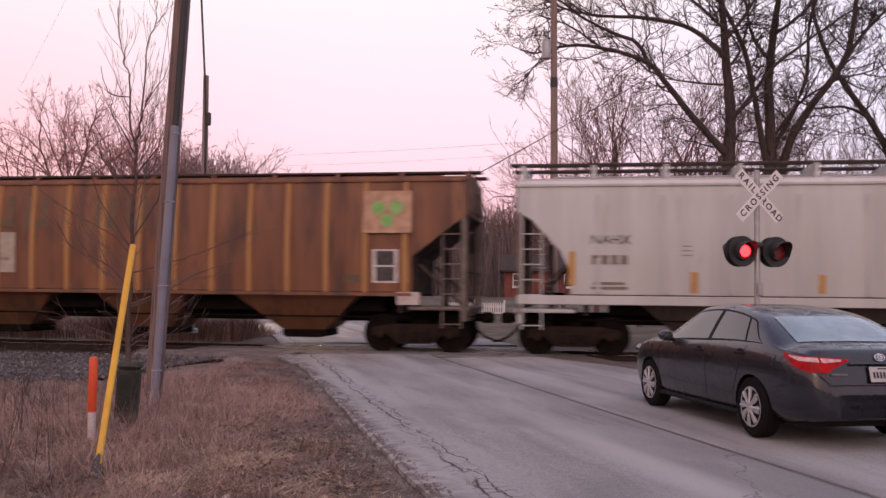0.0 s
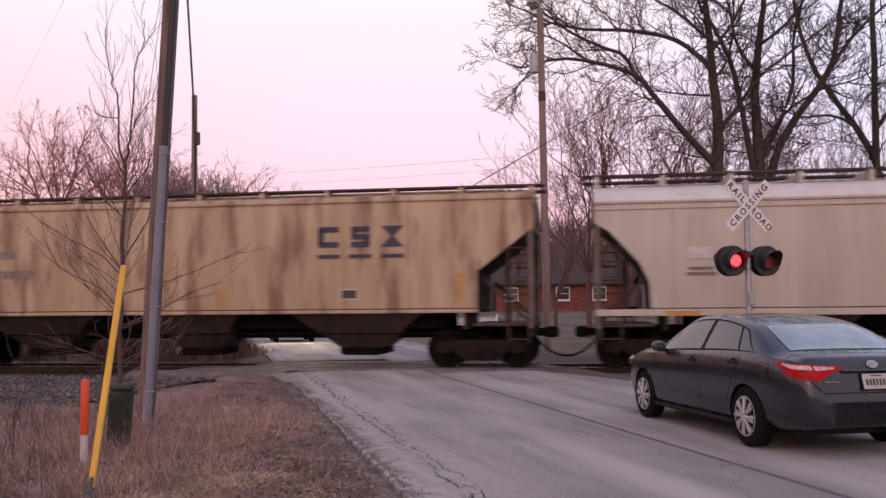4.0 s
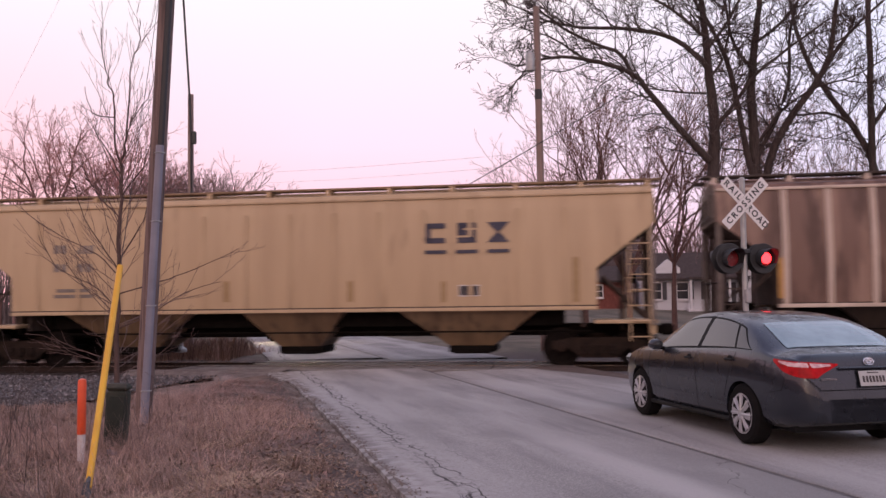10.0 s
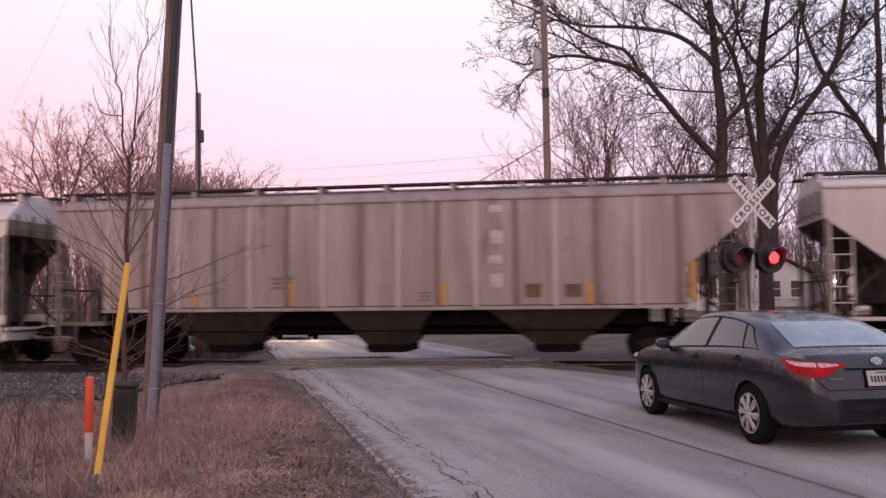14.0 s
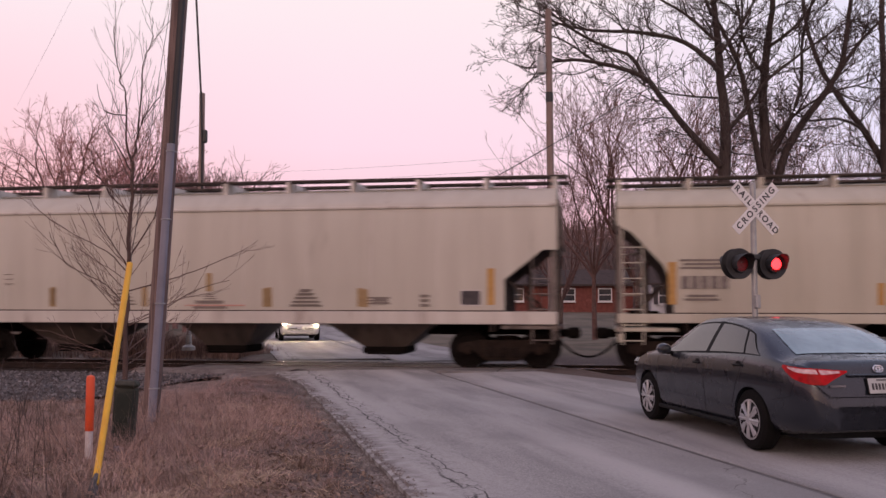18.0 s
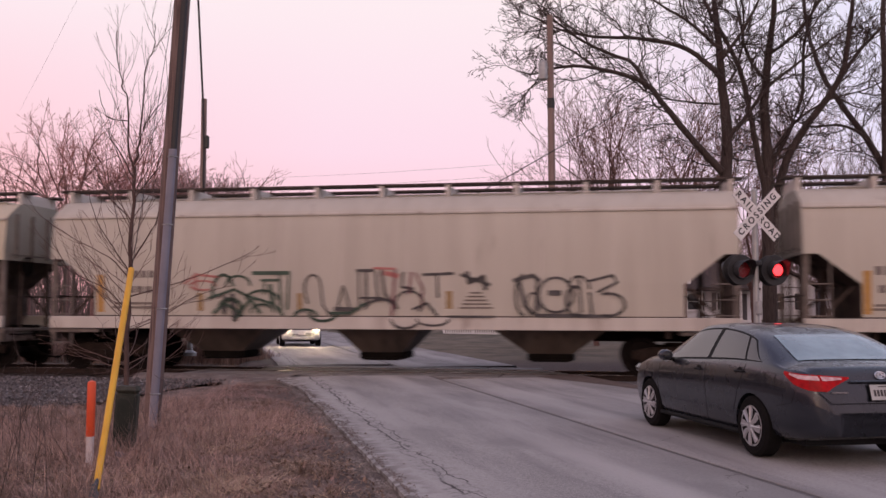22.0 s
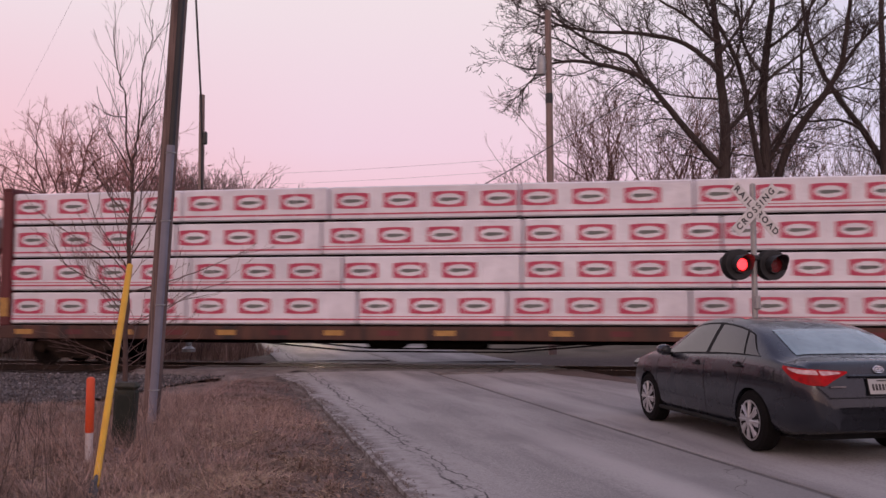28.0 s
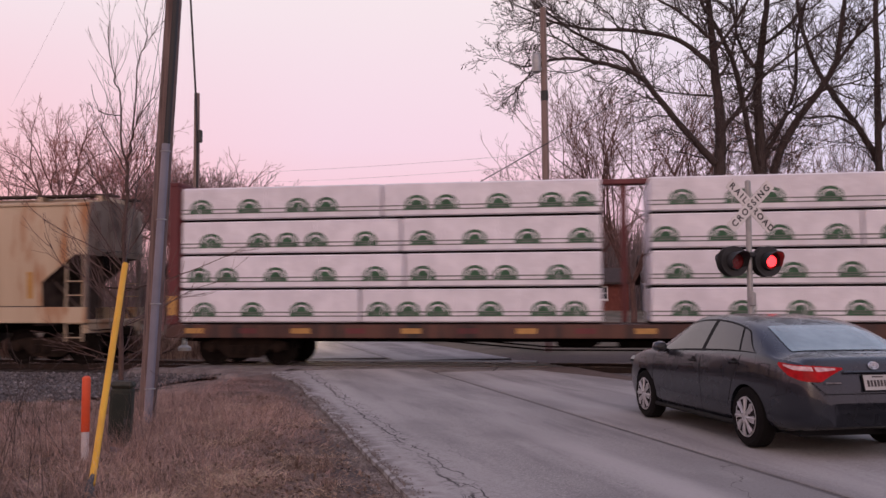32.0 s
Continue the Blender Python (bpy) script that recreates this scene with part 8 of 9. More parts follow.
def limb_line(sh, pts, r0, r1, rnd, depth=0.0):
    """A main limb through (x, z) pairs; depth: how far it swings towards or away. Returns its points."""
    out, n = [], len(pts) - 1
    steps_ = n * 4
    y = 0.0
    for k in range(steps_ + 1):
        u = k / 4
        i = min(n - 1, int(u))
        f = u - i
        a, b, c, e = pts[max(i - 1, 0)], pts[i], pts[i + 1], pts[min(i + 2, n)]
        x, z = [b[j] + 0.5 * f * (c[j] - a[j] + f * (2 * a[j] - 5 * b[j] + 4 * c[j] - e[j] + f * (3 * (b[j] - c[j]) + e[j] - a[j]))) for j in (0, 1)]
        out.append(Vector((x + rnd.gauss(0, 0.012), depth * (k / steps_) + rnd.gauss(0, 0.02), z)))
    sh.tube(out, [(r0 + (r1 - r0) * (k / steps_) ** 0.8) * (0.86 if r0 > 0.08 else 1) for k in range(steps_ + 1)], 9, caps=False)
    return out


def fork(limbs, twigs, p, d, length, r, depth, rnd, rmin, bend=0.15, lift=0.06, spread=(12, 36), thin=0.022, decay=0.82, side=0.6):
    """A branch that bends, splits in two at its end, and throws a side shoot now and then."""
    n = 3
    pts, q, v = [Vector(p)], Vector(p), Vector(d).normalized()
    for k in range(n):
        v = (v + Vector((rnd.gauss(0, bend), rnd.gauss(0, bend), rnd.gauss(lift, bend * 0.8)))).normalized()
        q = q + v * (length / n)
        pts.append(q.copy())
    tip = max(rmin, r * 0.74)
    (limbs if r > thin else twigs).tube(pts, [r + (tip - r) * k / n for k in range(n + 1)], 6 if r > 0.06 else (4 if r > thin else 3), caps=False)
    if depth <= 0:
        return

    def turned(axis, ang):
        out = Vector((rnd.gauss(0, 1), rnd.gauss(0, 1), rnd.gauss(0, 0.9)))
        out = (out - axis * out.dot(axis)).normalized()
        return axis * math.cos(ang) + out * math.sin(ang)

    first = radians(rnd.uniform(*spread))
    fork(limbs, twigs, q, turned(v, first * 0.6), length * decay * rnd.uniform(0.85, 1.12), tip, depth - 1, rnd, rmin, bend, lift, spread, thin, decay, side)
    fork(limbs, twigs, q, turned(v, radians(rnd.uniform(*spread)) * 1.15), length * decay * rnd.uniform(0.65, 1.0), max(rmin, tip * 0.8), depth - 1, rnd, rmin, bend, lift, spread, thin, decay, side)
    if rnd.random() < side and depth > 1:
        i = rnd.choice((1, 2))
        fork(limbs, twigs, pts[i], turned((pts[i + 1] - pts[i]).normalized(), radians(rnd.uniform(30, 62))), length * decay * rnd.uniform(0.5, 0.85), max(rmin, r * 0.45), depth - 2, rnd, rmin, bend, lift, spread, thin, decay, side)


def shady_tree(label, m, limbs, seed, twig=0.0080, gap=0.27, reach=0.74, depth=5):
    """A tree of guided main limbs, each given as (points in x and z, first radius, last radius, depth)."""
    tree = thing("bare_tree", label, "tree", m)
    rnd = random.Random(seed)
    lb, tw = Shape(), Shape()
    for k, (pts, r0, r1, swing) in enumerate(limbs):
        main = Shape()
        line = limb_line(main, pts, r0, r1, rnd, swing)
        part("trunk" if pts[0][1] < 1 else "limb", main, M_BARK, tree, smooth=True)
        run = 0.0
        for i, (a, b) in enumerate(zip(line, line[1:])):
            run += (b - a).length
            u = i / len(line)
            if run > gap * (1.15 - 0.5 * u) and a.z > 5.5:
                run = 0.0
                along = (b - a).normalized()
                out = Vector((rnd.gauss(0, 1), rnd.gauss(0, 1), rnd.gauss(0.3, 0.8)))
                out = (out - along * out.dot(along)).normalized()
                ang = radians(rnd.uniform(32, 72))
                big = rnd.random() < 0.62
                fork(lb, tw, a, along * math.cos(ang) + out * math.sin(ang), reach * rnd.uniform(0.7, 1.2) * (1.0 if big else 0.68), (0.030 if big else 0.016) * rnd.uniform(0.8, 1.25), depth if big else depth - 1, rnd, twig, bend=0.19, lift=0.03, side=0.9, decay=0.80)
        fork(lb, tw, line[-1], line[-1] - line[-3], reach * 0.62, r1 * 0.9, depth + 1, rnd, twig, bend=0.17, lift=0.02, side=0.9)
    tagged(part("branchwork", lb.mesh("branchwork", plain=True), M_BARK, tree), kind="stuff")
    part("crown", tw.mesh("crown", plain=True), M_TWIG, tree, "fine brown twigs")
    return tree


shady_tree("large bare maple tree with spreading limbs beyond the track", pose(10.1, 33, -0.1), [
    ([(0.1, 0.0), (0.05, 3.0), (0.0, 6.2), (0.1, 7.9), (0.0, 9.7), (-0.1, 11.0), (-0.2, 12.6), (-0.5, 15.5)], 0.36, 0.09, 0.3),
    ([(-0.15, 6.7), (-1.1, 7.7), (-2.2, 9.0), (-2.9, 9.8), (-4.0, 10.2), (-5.3, 10.4), (-6.2, 10.3), (-7.0, 10.05), (-7.5, 10.15)], 0.17, 0.022, -0.8),
    ([(-6.2, 10.3), (-6.6, 10.0), (-6.9, 9.75), (-7.1, 9.6)], 0.030, 0.014, -0.3),
    ([(-0.1, 10.1), (-0.7, 10.8), (-1.6, 11.4), (-3.1, 11.7), (-4.5, 11.8), (-5.8, 12.1), (-6.7, 12.6)], 0.13, 0.04, 0.9),
    ([(-2.8, 9.7), (-3.3, 10.6), (-4.1, 10.9), (-5.2, 11.4), (-5.9, 11.9), (-6.5, 12.3)], 0.10, 0.035, -0.5),
    ([(-0.2, 9.15), (-1.3, 9.3), (-2.5, 9.6), (-3.6, 10.6)], 0.045, 0.018, 0.7),
    ([(-4.4, 10.3), (-5.4, 11.0), (-6.1, 11.3), (-6.9, 11.5)], 0.05, 0.018, -0.4),
    ([(-0.1, 10.8), (0.7, 11.9), (1.3, 13.2), (1.7, 14.6)], 0.07, 0.03, -0.5),
    ([(0.0, 9.8), (0.6, 10.7), (0.9, 12.3), (0.8, 14.0)], 0.06, 0.03, 0.7),
    ([(-0.15, 11.2), (-1.2, 12.2), (-2.2, 12.9), (-3.6, 14.0)], 0.07, 0.03, 0.4),
    ([(0.1, 7.9), (0.85, 8.8), (1.6, 9.8), (3.0, 10.9), (4.4, 11.9)], 0.10, 0.04, 0.4)], 21)
shady_tree("tall bare tree with upright stems beyond the track", pose(11.8, 33.6, -0.1), [
    ([(0.0, 0.0), (0.0, 3.0), (0.0, 6.2), (0.0, 7.7), (0.0, 9.6), (0.2, 11.4), (0.4, 12.6), (0.7, 15.8)], 0.35, 0.09, 0.2),
    ([(-0.02, 5.8), (-0.4, 7.6), (-0.8, 9.7), (-1.15, 10.8), (-1.75, 11.9), (-2.2, 12.6), (-2.9, 14.6)], 0.15, 0.05, -0.6),
    ([(0.1, 10.0), (-0.6, 11.2), (-0.8, 12.6), (-1.1, 14.4)], 0.07, 0.03, 0.5),
    ([(0.2, 11.2), (1.3, 12.1), (2.1, 13.4), (2.6, 14.6)], 0.07, 0.03, -0.5),
    ([(0.1, 7.0), (0.9, 8.3), (1.5, 9.9), (1.7, 11.8), (2.4, 14.0)], 0.11, 0.05, 0.8),
    ([(0.3, 3.5), (0.42, 6.3), (1.1, 8.0), (2.2, 9.5), (2.75, 10.5), (2.95, 11.6), (3.1, 12.9), (3.4, 15.4)], 0.21, 0.07, -0.4),
    ([(2.3, 9.6), (3.3, 11.0), (4.2, 12.0), (5.6, 13.2)], 0.11, 0.045, 0.6),
    ([(0.1, 7.4), (1.0, 8.6), (2.2, 9.4), (3.6, 9.8), (5.0, 10.6)], 0.06, 0.02, -0.5)], 22, gap=0.20)
shady_tree("bare leaning tree at the edge of the yard", pose(18.3, 38, 0.0), [
    ([(0.6, 0.0), (0.5, 3.5), (0.1, 6.9), (-0.7, 8.7), (-1.7, 10.2), (-2.5, 11.6), (-3.0, 13.4), (-3.2, 15.5)], 0.23, 0.07, 0.4),
    ([(0.1, 0.0), (0.0, 4.0), (-0.1, 7.2), (-0.1, 10.6), (-0.1, 14.0), (0.2, 17.0)], 0.24, 0.10, -0.3),
    ([(-0.1, 8.6), (1.0, 10.0), (2.2, 10.9), (3.4, 12.4)], 0.11, 0.05, 0.5),
    ([(-0.9, 8.9), (-2.0, 9.3), (-3.2, 9.2), (-4.3, 9.6)], 0.07, 0.03, -0.5)], 23, gap=0.30, twig=0.008)


def plant(meshes, label, x, y, turn, scale, group="", category="tree", name="bare_tree"):
    t = thing(name, label, category, pose(x, y, ground_z(x, y), 0, 0, turn), group)
    t.scale = (scale, scale, scale)
    part("trunk", meshes[0], None, t)
    part("crown", meshes[1], None, t)
    return t


def tree_meshes(tr, tw, m_limb, m_twig):
    a, b = tr.mesh("trunk", plain=True), tw.mesh("crown", plain=True)
    a.materials.append(m_limb)
    b.materials.append(m_twig)
    return a, b


def brush_tree(height, stems, seed, twig, m_twig, lean_to=0.42):
    """A clump of slim stems that arch out from one root, forking late; returns its meshes."""
    rnd = random.Random(seed)
    tr, tw = Shape(), Shape()
    for k in range(stems):
        a = 6.283 * k / stems + rnd.uniform(-0.5, 0.5)
        lean = lean_to * rnd.uniform(0.15, 1.0)
        v = Vector((math.cos(a) * lean, math.sin(a) * lean, 1)).normalized()
        p, r = Vector((rnd.gauss(0, 0.15), rnd.gauss(0, 0.15), -0.1)), rnd.uniform(0.032, 0.048)
        line, top = [p.copy()], height * rnd.uniform(0.62, 0.95)
        for j in range(9):
            v = (v + Vector((math.cos(a) * 0.025 * lean, math.sin(a) * 0.025 * lean, 0)) + Vector((rnd.gauss(0, 0.035), rnd.gauss(0, 0.035), 0))).normalized()
            p = p + v * top / 9
            line.append(p.copy())
        tr.tube(line, [max(0.010, r * (1 - 0.075 * j)) for j in range(10)], 5, caps=False)
        for j in range(4, 9):
            for _ in range(2):
                side = Vector((rnd.gauss(0, 1), rnd.gauss(0, 1), 0)).normalized()
                d = (line[j + 1] - line[j]).normalized()
                fork(tr, tw, line[j].lerp(line[j + 1], rnd.random()), d * 0.9 + side * rnd.uniform(0.25, 0.5), height * rnd.uniform(0.07, 0.12), max(twig, r * 0.36), 2, rnd, twig, bend=0.06, lift=0.09, spread=(10, 26), thin=0.012, decay=0.8, side=0.3)
        fork(tr, tw, line[-1], v, height * 0.09, max(twig, r * 0.4), 2, rnd, twig, bend=0.06, lift=0.05, spread=(8, 24), thin=0.012, decay=0.8, side=0.4)
    return tree_meshes(tr, tw, M_REDBARK, m_twig)


BRUSH = brush_tree(13.6, 16, 31, 0.0066, M_REDTWIG, 0.44)
BRUSH2 = brush_tree(12.8, 14, 32, 0.0066, M_REDTWIG, 0.38)

def vase_tree(height, fork_z, seed, limbs=5, spread=0.62, depth=6, twig=0.0075, m_twig=None, r=0.13, m_limb=None):
    """A bole that parts into limbs, which fork again and again into a rounded crown; returns its meshes."""
    rnd = random.Random(seed)
    tr, tw = Shape(), Shape()
    tr.tube([(0, 0, -0.2), (0.06, 0, fork_z * 0.5), (0.0, 0.05, fork_z * 0.94), (0.0, 0.05, fork_z)], [r * 1.5, r * 1.15, r, r * 0.95], 8, caps=False)
    first = (height - fork_z) * 0.265
    for k in range(limbs):
        a = 6.283 * k / limbs + rnd.uniform(-0.35, 0.35)
        lean = spread * rnd.uniform(0.5, 1.0)
        fork(tr, tw, (0, 0.05, fork_z * rnd.uniform(0.93, 1.0)), (math.cos(a) * lean, math.sin(a) * lean, 0.8), first * rnd.uniform(0.85, 1.15), r * rnd.uniform(0.5, 0.68), depth, rnd, twig, bend=0.11, lift=0.02, spread=(14, 36), thin=0.026, decay=0.80, side=0.55)
    return tree_meshes(tr, tw, m_limb or M_REDBARK, m_twig or M_TWIGFAR)


FAN = vase_tree(13.8, 2.6, 61, 8, 0.50, 7, 0.0085, M_REDTWIG, 0.12, M_REDBARK)
FAN2 = vase_tree(13.4, 3.4, 62, 7, 0.55, 7, 0.0085, M_REDTWIG, 0.11, M_REDBARK)
for x, y, turn, sc, ms in ((9.0, 43, 20, 1.0, FAN), (7.2, 44, 130, 0.90, FAN2), (11.9, 46, 250, 1.02, FAN2), (6.0, 47, 200, 0.72, FAN), (16.0, 48, 70, 1.0, FAN), (21.5, 51, 310, 0.88, BRUSH2), (26.0, 54, 200, 0.95, BRUSH)):
    plant(ms, "bare multi-stemmed tree with fanning reddish twigs", x, y, turn, sc, "bare yard trees")

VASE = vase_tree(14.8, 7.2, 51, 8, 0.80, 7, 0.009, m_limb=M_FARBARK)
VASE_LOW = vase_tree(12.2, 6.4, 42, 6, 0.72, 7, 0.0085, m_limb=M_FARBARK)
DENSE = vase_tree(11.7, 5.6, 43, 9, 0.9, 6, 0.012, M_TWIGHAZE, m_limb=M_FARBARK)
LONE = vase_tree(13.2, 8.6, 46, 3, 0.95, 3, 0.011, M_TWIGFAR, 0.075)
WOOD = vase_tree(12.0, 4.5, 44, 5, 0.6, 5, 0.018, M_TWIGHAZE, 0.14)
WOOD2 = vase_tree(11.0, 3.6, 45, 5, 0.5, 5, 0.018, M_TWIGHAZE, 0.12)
ROW = "bare trees left of the road"
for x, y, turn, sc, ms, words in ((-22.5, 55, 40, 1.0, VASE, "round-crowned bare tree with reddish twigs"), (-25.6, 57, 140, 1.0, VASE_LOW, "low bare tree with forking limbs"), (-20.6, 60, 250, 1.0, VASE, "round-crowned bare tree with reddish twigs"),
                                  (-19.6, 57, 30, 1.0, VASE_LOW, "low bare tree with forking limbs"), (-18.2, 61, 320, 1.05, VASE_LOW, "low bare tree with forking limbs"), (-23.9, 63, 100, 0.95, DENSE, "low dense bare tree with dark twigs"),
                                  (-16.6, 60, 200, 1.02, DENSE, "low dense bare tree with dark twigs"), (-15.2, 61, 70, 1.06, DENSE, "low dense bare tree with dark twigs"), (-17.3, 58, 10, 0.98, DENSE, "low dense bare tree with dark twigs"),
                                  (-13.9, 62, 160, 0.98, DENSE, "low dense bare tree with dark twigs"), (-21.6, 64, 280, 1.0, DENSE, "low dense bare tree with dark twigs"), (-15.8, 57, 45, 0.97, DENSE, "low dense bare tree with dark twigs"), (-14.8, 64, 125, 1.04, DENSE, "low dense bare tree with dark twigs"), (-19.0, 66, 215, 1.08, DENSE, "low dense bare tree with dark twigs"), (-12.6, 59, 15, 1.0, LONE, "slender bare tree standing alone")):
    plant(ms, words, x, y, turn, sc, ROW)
rnd = random.Random(77)
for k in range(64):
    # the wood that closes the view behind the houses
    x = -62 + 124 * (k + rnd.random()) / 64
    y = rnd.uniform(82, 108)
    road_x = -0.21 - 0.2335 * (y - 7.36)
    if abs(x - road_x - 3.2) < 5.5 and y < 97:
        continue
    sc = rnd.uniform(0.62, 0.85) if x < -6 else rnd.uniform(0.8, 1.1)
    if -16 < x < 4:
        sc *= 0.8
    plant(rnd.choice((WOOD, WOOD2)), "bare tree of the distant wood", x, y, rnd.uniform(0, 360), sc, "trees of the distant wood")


def build_thicket():
    """Undergrowth below the distant trees."""
    rnd = random.Random(5)
    sh = Shape()
    for k in range(17000):
        y = rnd.uniform(80, 112)
        x = rnd.uniform(-70, 70) if k % 5 else rnd.uniform(-32, -8)
        h = rnd.uniform(2.5, 9.0)
        if k > 8500:
            x, y, h = rnd.uniform(-25, 22), rnd.uniform(98, 113), rnd.uniform(4.0, 10.5)
        road_x = -0.21 - 0.2335 * (y - 7.36)
        if abs(x - road_x - 3.2) < 4.2 and y < 97:
            continue
        z = ground_z(x, y)
        p = Vector((x, y, z))
        d = Vector((rnd.gauss(0, 0.18), rnd.gauss(0, 0.18), 1))
        sh.tube([p, p + d * h * 0.5, p + d * h + Vector((rnd.gauss(0, 0.5), rnd.gauss(0, 0.5), 0))], [0.05, 0.04, 0.02], 3, caps=False)
    # the stems' grey-pink colour imitates haze over the distance
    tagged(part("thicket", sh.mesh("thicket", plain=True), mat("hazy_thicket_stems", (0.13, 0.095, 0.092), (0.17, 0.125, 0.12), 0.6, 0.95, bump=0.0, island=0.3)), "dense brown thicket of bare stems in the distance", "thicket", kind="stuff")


build_thicket()


M_SAPBARK = mat("sapling_bark", (0.075, 0.049, 0.045), (0.115, 0.077, 0.070), 6, 0.95, bump=0.4, fine=24, spec=0.15)
M_SAPTWIG = mat("sapling_twigs", (0.105, 0.066, 0.060), (0.145, 0.093, 0.085), 4, 0.95, bump=0.0)


def sapling():
    t = thing("sapling", "slender bare sapling with thin branches beside the track", "tree", pose(-5.53, 16.15, -0.12))
    rnd = random.Random(9)
    tw = Shape()
    lines = [([(0.0, 0.0), (0.03, 1.3), (0.05, 2.5), (0.08, 3.56), (0.08, 4.15)], 0.050, 0.024, 0.0),
             ([(0.08, 4.13), (-0.05, 4.5), (-0.10, 5.32), (-0.2, 5.64), (-0.31, 6.1), (-0.36, 6.6)], 0.022, 0.006, 0.15),
             ([(0.08, 4.13), (0.14, 4.5), (0.19, 4.86), (0.22, 5.59), (0.24, 5.9), (0.39, 6.26), (0.42, 6.7)], 0.022, 0.006, -0.15),
             ([(0.08, 3.97), (-0.27, 4.54), (-0.43, 4.7), (-0.52, 5.2)], 0.014, 0.005, 0.3), ([(0.20, 4.86), (0.54, 5.3), (0.70, 5.7)], 0.012, 0.005, -0.2), ([(-0.08, 5.0), (-0.4, 5.05), (-0.5, 5.5)], 0.011, 0.005, -0.2),
             ([(0.05, 2.5), (0.36, 3.05), (0.50, 3.6), (0.56, 4.2)], 0.016, 0.005, 0.3), ([(0.04, 2.3), (-0.15, 2.65), (-0.5, 3.2), (-0.62, 3.8)], 0.014, 0.005, -0.3), ([(0.08, 3.6), (0.5, 4.1), (0.72, 4.7)], 0.013, 0.005, -0.3),
             ([(0.07, 3.2), (-0.45, 3.75), (-0.75, 4.4)], 0.012, 0.005, 0.2), ([(0.06, 2.2), (-0.4, 2.6), (-1.0, 2.9), (-1.5, 3.2)], 0.013, 0.005, 0.3), ([(0.06, 1.9), (0.8, 2.1), (1.4, 2.3), (2.2, 2.65)], 0.013, 0.005, -0.3),
             ([(0.06, 1.6), (-0.3, 2.0), (-0.9, 2.35), (-1.2, 2.9)], 0.012, 0.005, -0.4), ([(0.05, 1.3), (0.5, 1.5), (1.1, 1.9), (1.7, 2.1)], 0.012, 0.005, 0.4)]
    for k, (pts, r0, r1, swing) in enumerate(lines):
        tr = Shape()
        line = limb_line(tr, pts, r0, r1, rnd, swing)
        part("trunk" if k == 0 else "limb", tr, M_SAPBARK, t, smooth=True)
        for a, b in zip(line[2:], line[3:]):
            if rnd.random() < (0.75 if 0 < k < 3 else 0.55) and a.z > 0.9:
                along = (b - a).normalized()
                side = Vector((rnd.gauss(0, 1), rnd.gauss(0, 0.8), rnd.gauss(0.25, 0.3)))
                side = (side - along * side.dot(along)).normalized()
                fork(tw, tw, a, along * 0.85 + side * 0.5, rnd.uniform(0.22, 0.42), 0.0055, 1 + (rnd.random() < 0.5), rnd, 0.0026, bend=0.07, lift=0.10, spread=(10, 26), side=0.3)
    for k in range(18):
        # low shoots that arch out from the stem
        z = rnd.uniform(0.5, 2.6)
        a = rnd.uniform(0, 6.283)
        fork(tw, tw, (0.05, 0, z), (math.cos(a), 0.7 * math.sin(a), rnd.uniform(0.25, 0.7)), rnd.uniform(0.45, 0.75), 0.009, 3, rnd, 0.0028, bend=0.09, lift=0.05, spread=(10, 28), side=0.5, decay=0.8)
    for k in range(16):
        # upright shoots that fan out above the first fork
        a, z = rnd.uniform(0, 6.283), rnd.uniform(2.3, 4.6)
        fork(tw, tw, (0.06, 0, z), (0.62 * math.cos(a), 0.5 * math.sin(a), 1.0), rnd.uniform(0.42, 0.62), 0.0095, 3, rnd, 0.0028, bend=0.06, lift=0.07, spread=(9, 24), side=0.5, decay=0.8)
    part("crown", tw.mesh("crown", plain=True), M_SAPTWIG, t)


sapling()

# ---- dead grass, leaves and weeds on the verge ----
M_GRASS = mat("dead_grass", (0.33, 0.203, 0.172), (0.155, 0.092, 0.080), 1.7, 0.95, bump=0.0, island=0.6)
M_TALL = mat("tall_dry_grass", (0.47, 0.315, 0.27), (0.30, 0.19, 0.165), 1.2, 0.95, bump=0.0, island=0.5)
M_LEAF = mat("fallen_leaves", (0.265, 0.18, 0.135), (0.155, 0.102, 0.080), 2.0, 0.9, bump=0.0, island=0.45)


def verge_spot(rnd, x0, x1, y0, y1):
    while True:
        x, y = rnd.uniform(x0, x1), rnd.uniform(y0, y1)
        r = ROAD_IN @ Vector((x, y, 0))
        t = TRACK_IN @ Vector((x, y, 0))
        if r.x < -0.12 - 0.85 * rnd.random() ** 1.6 and t.y < (-5.4 if x > -4.2 else -8.6) - 0.8 * rnd.random():
            return x, y, r.x


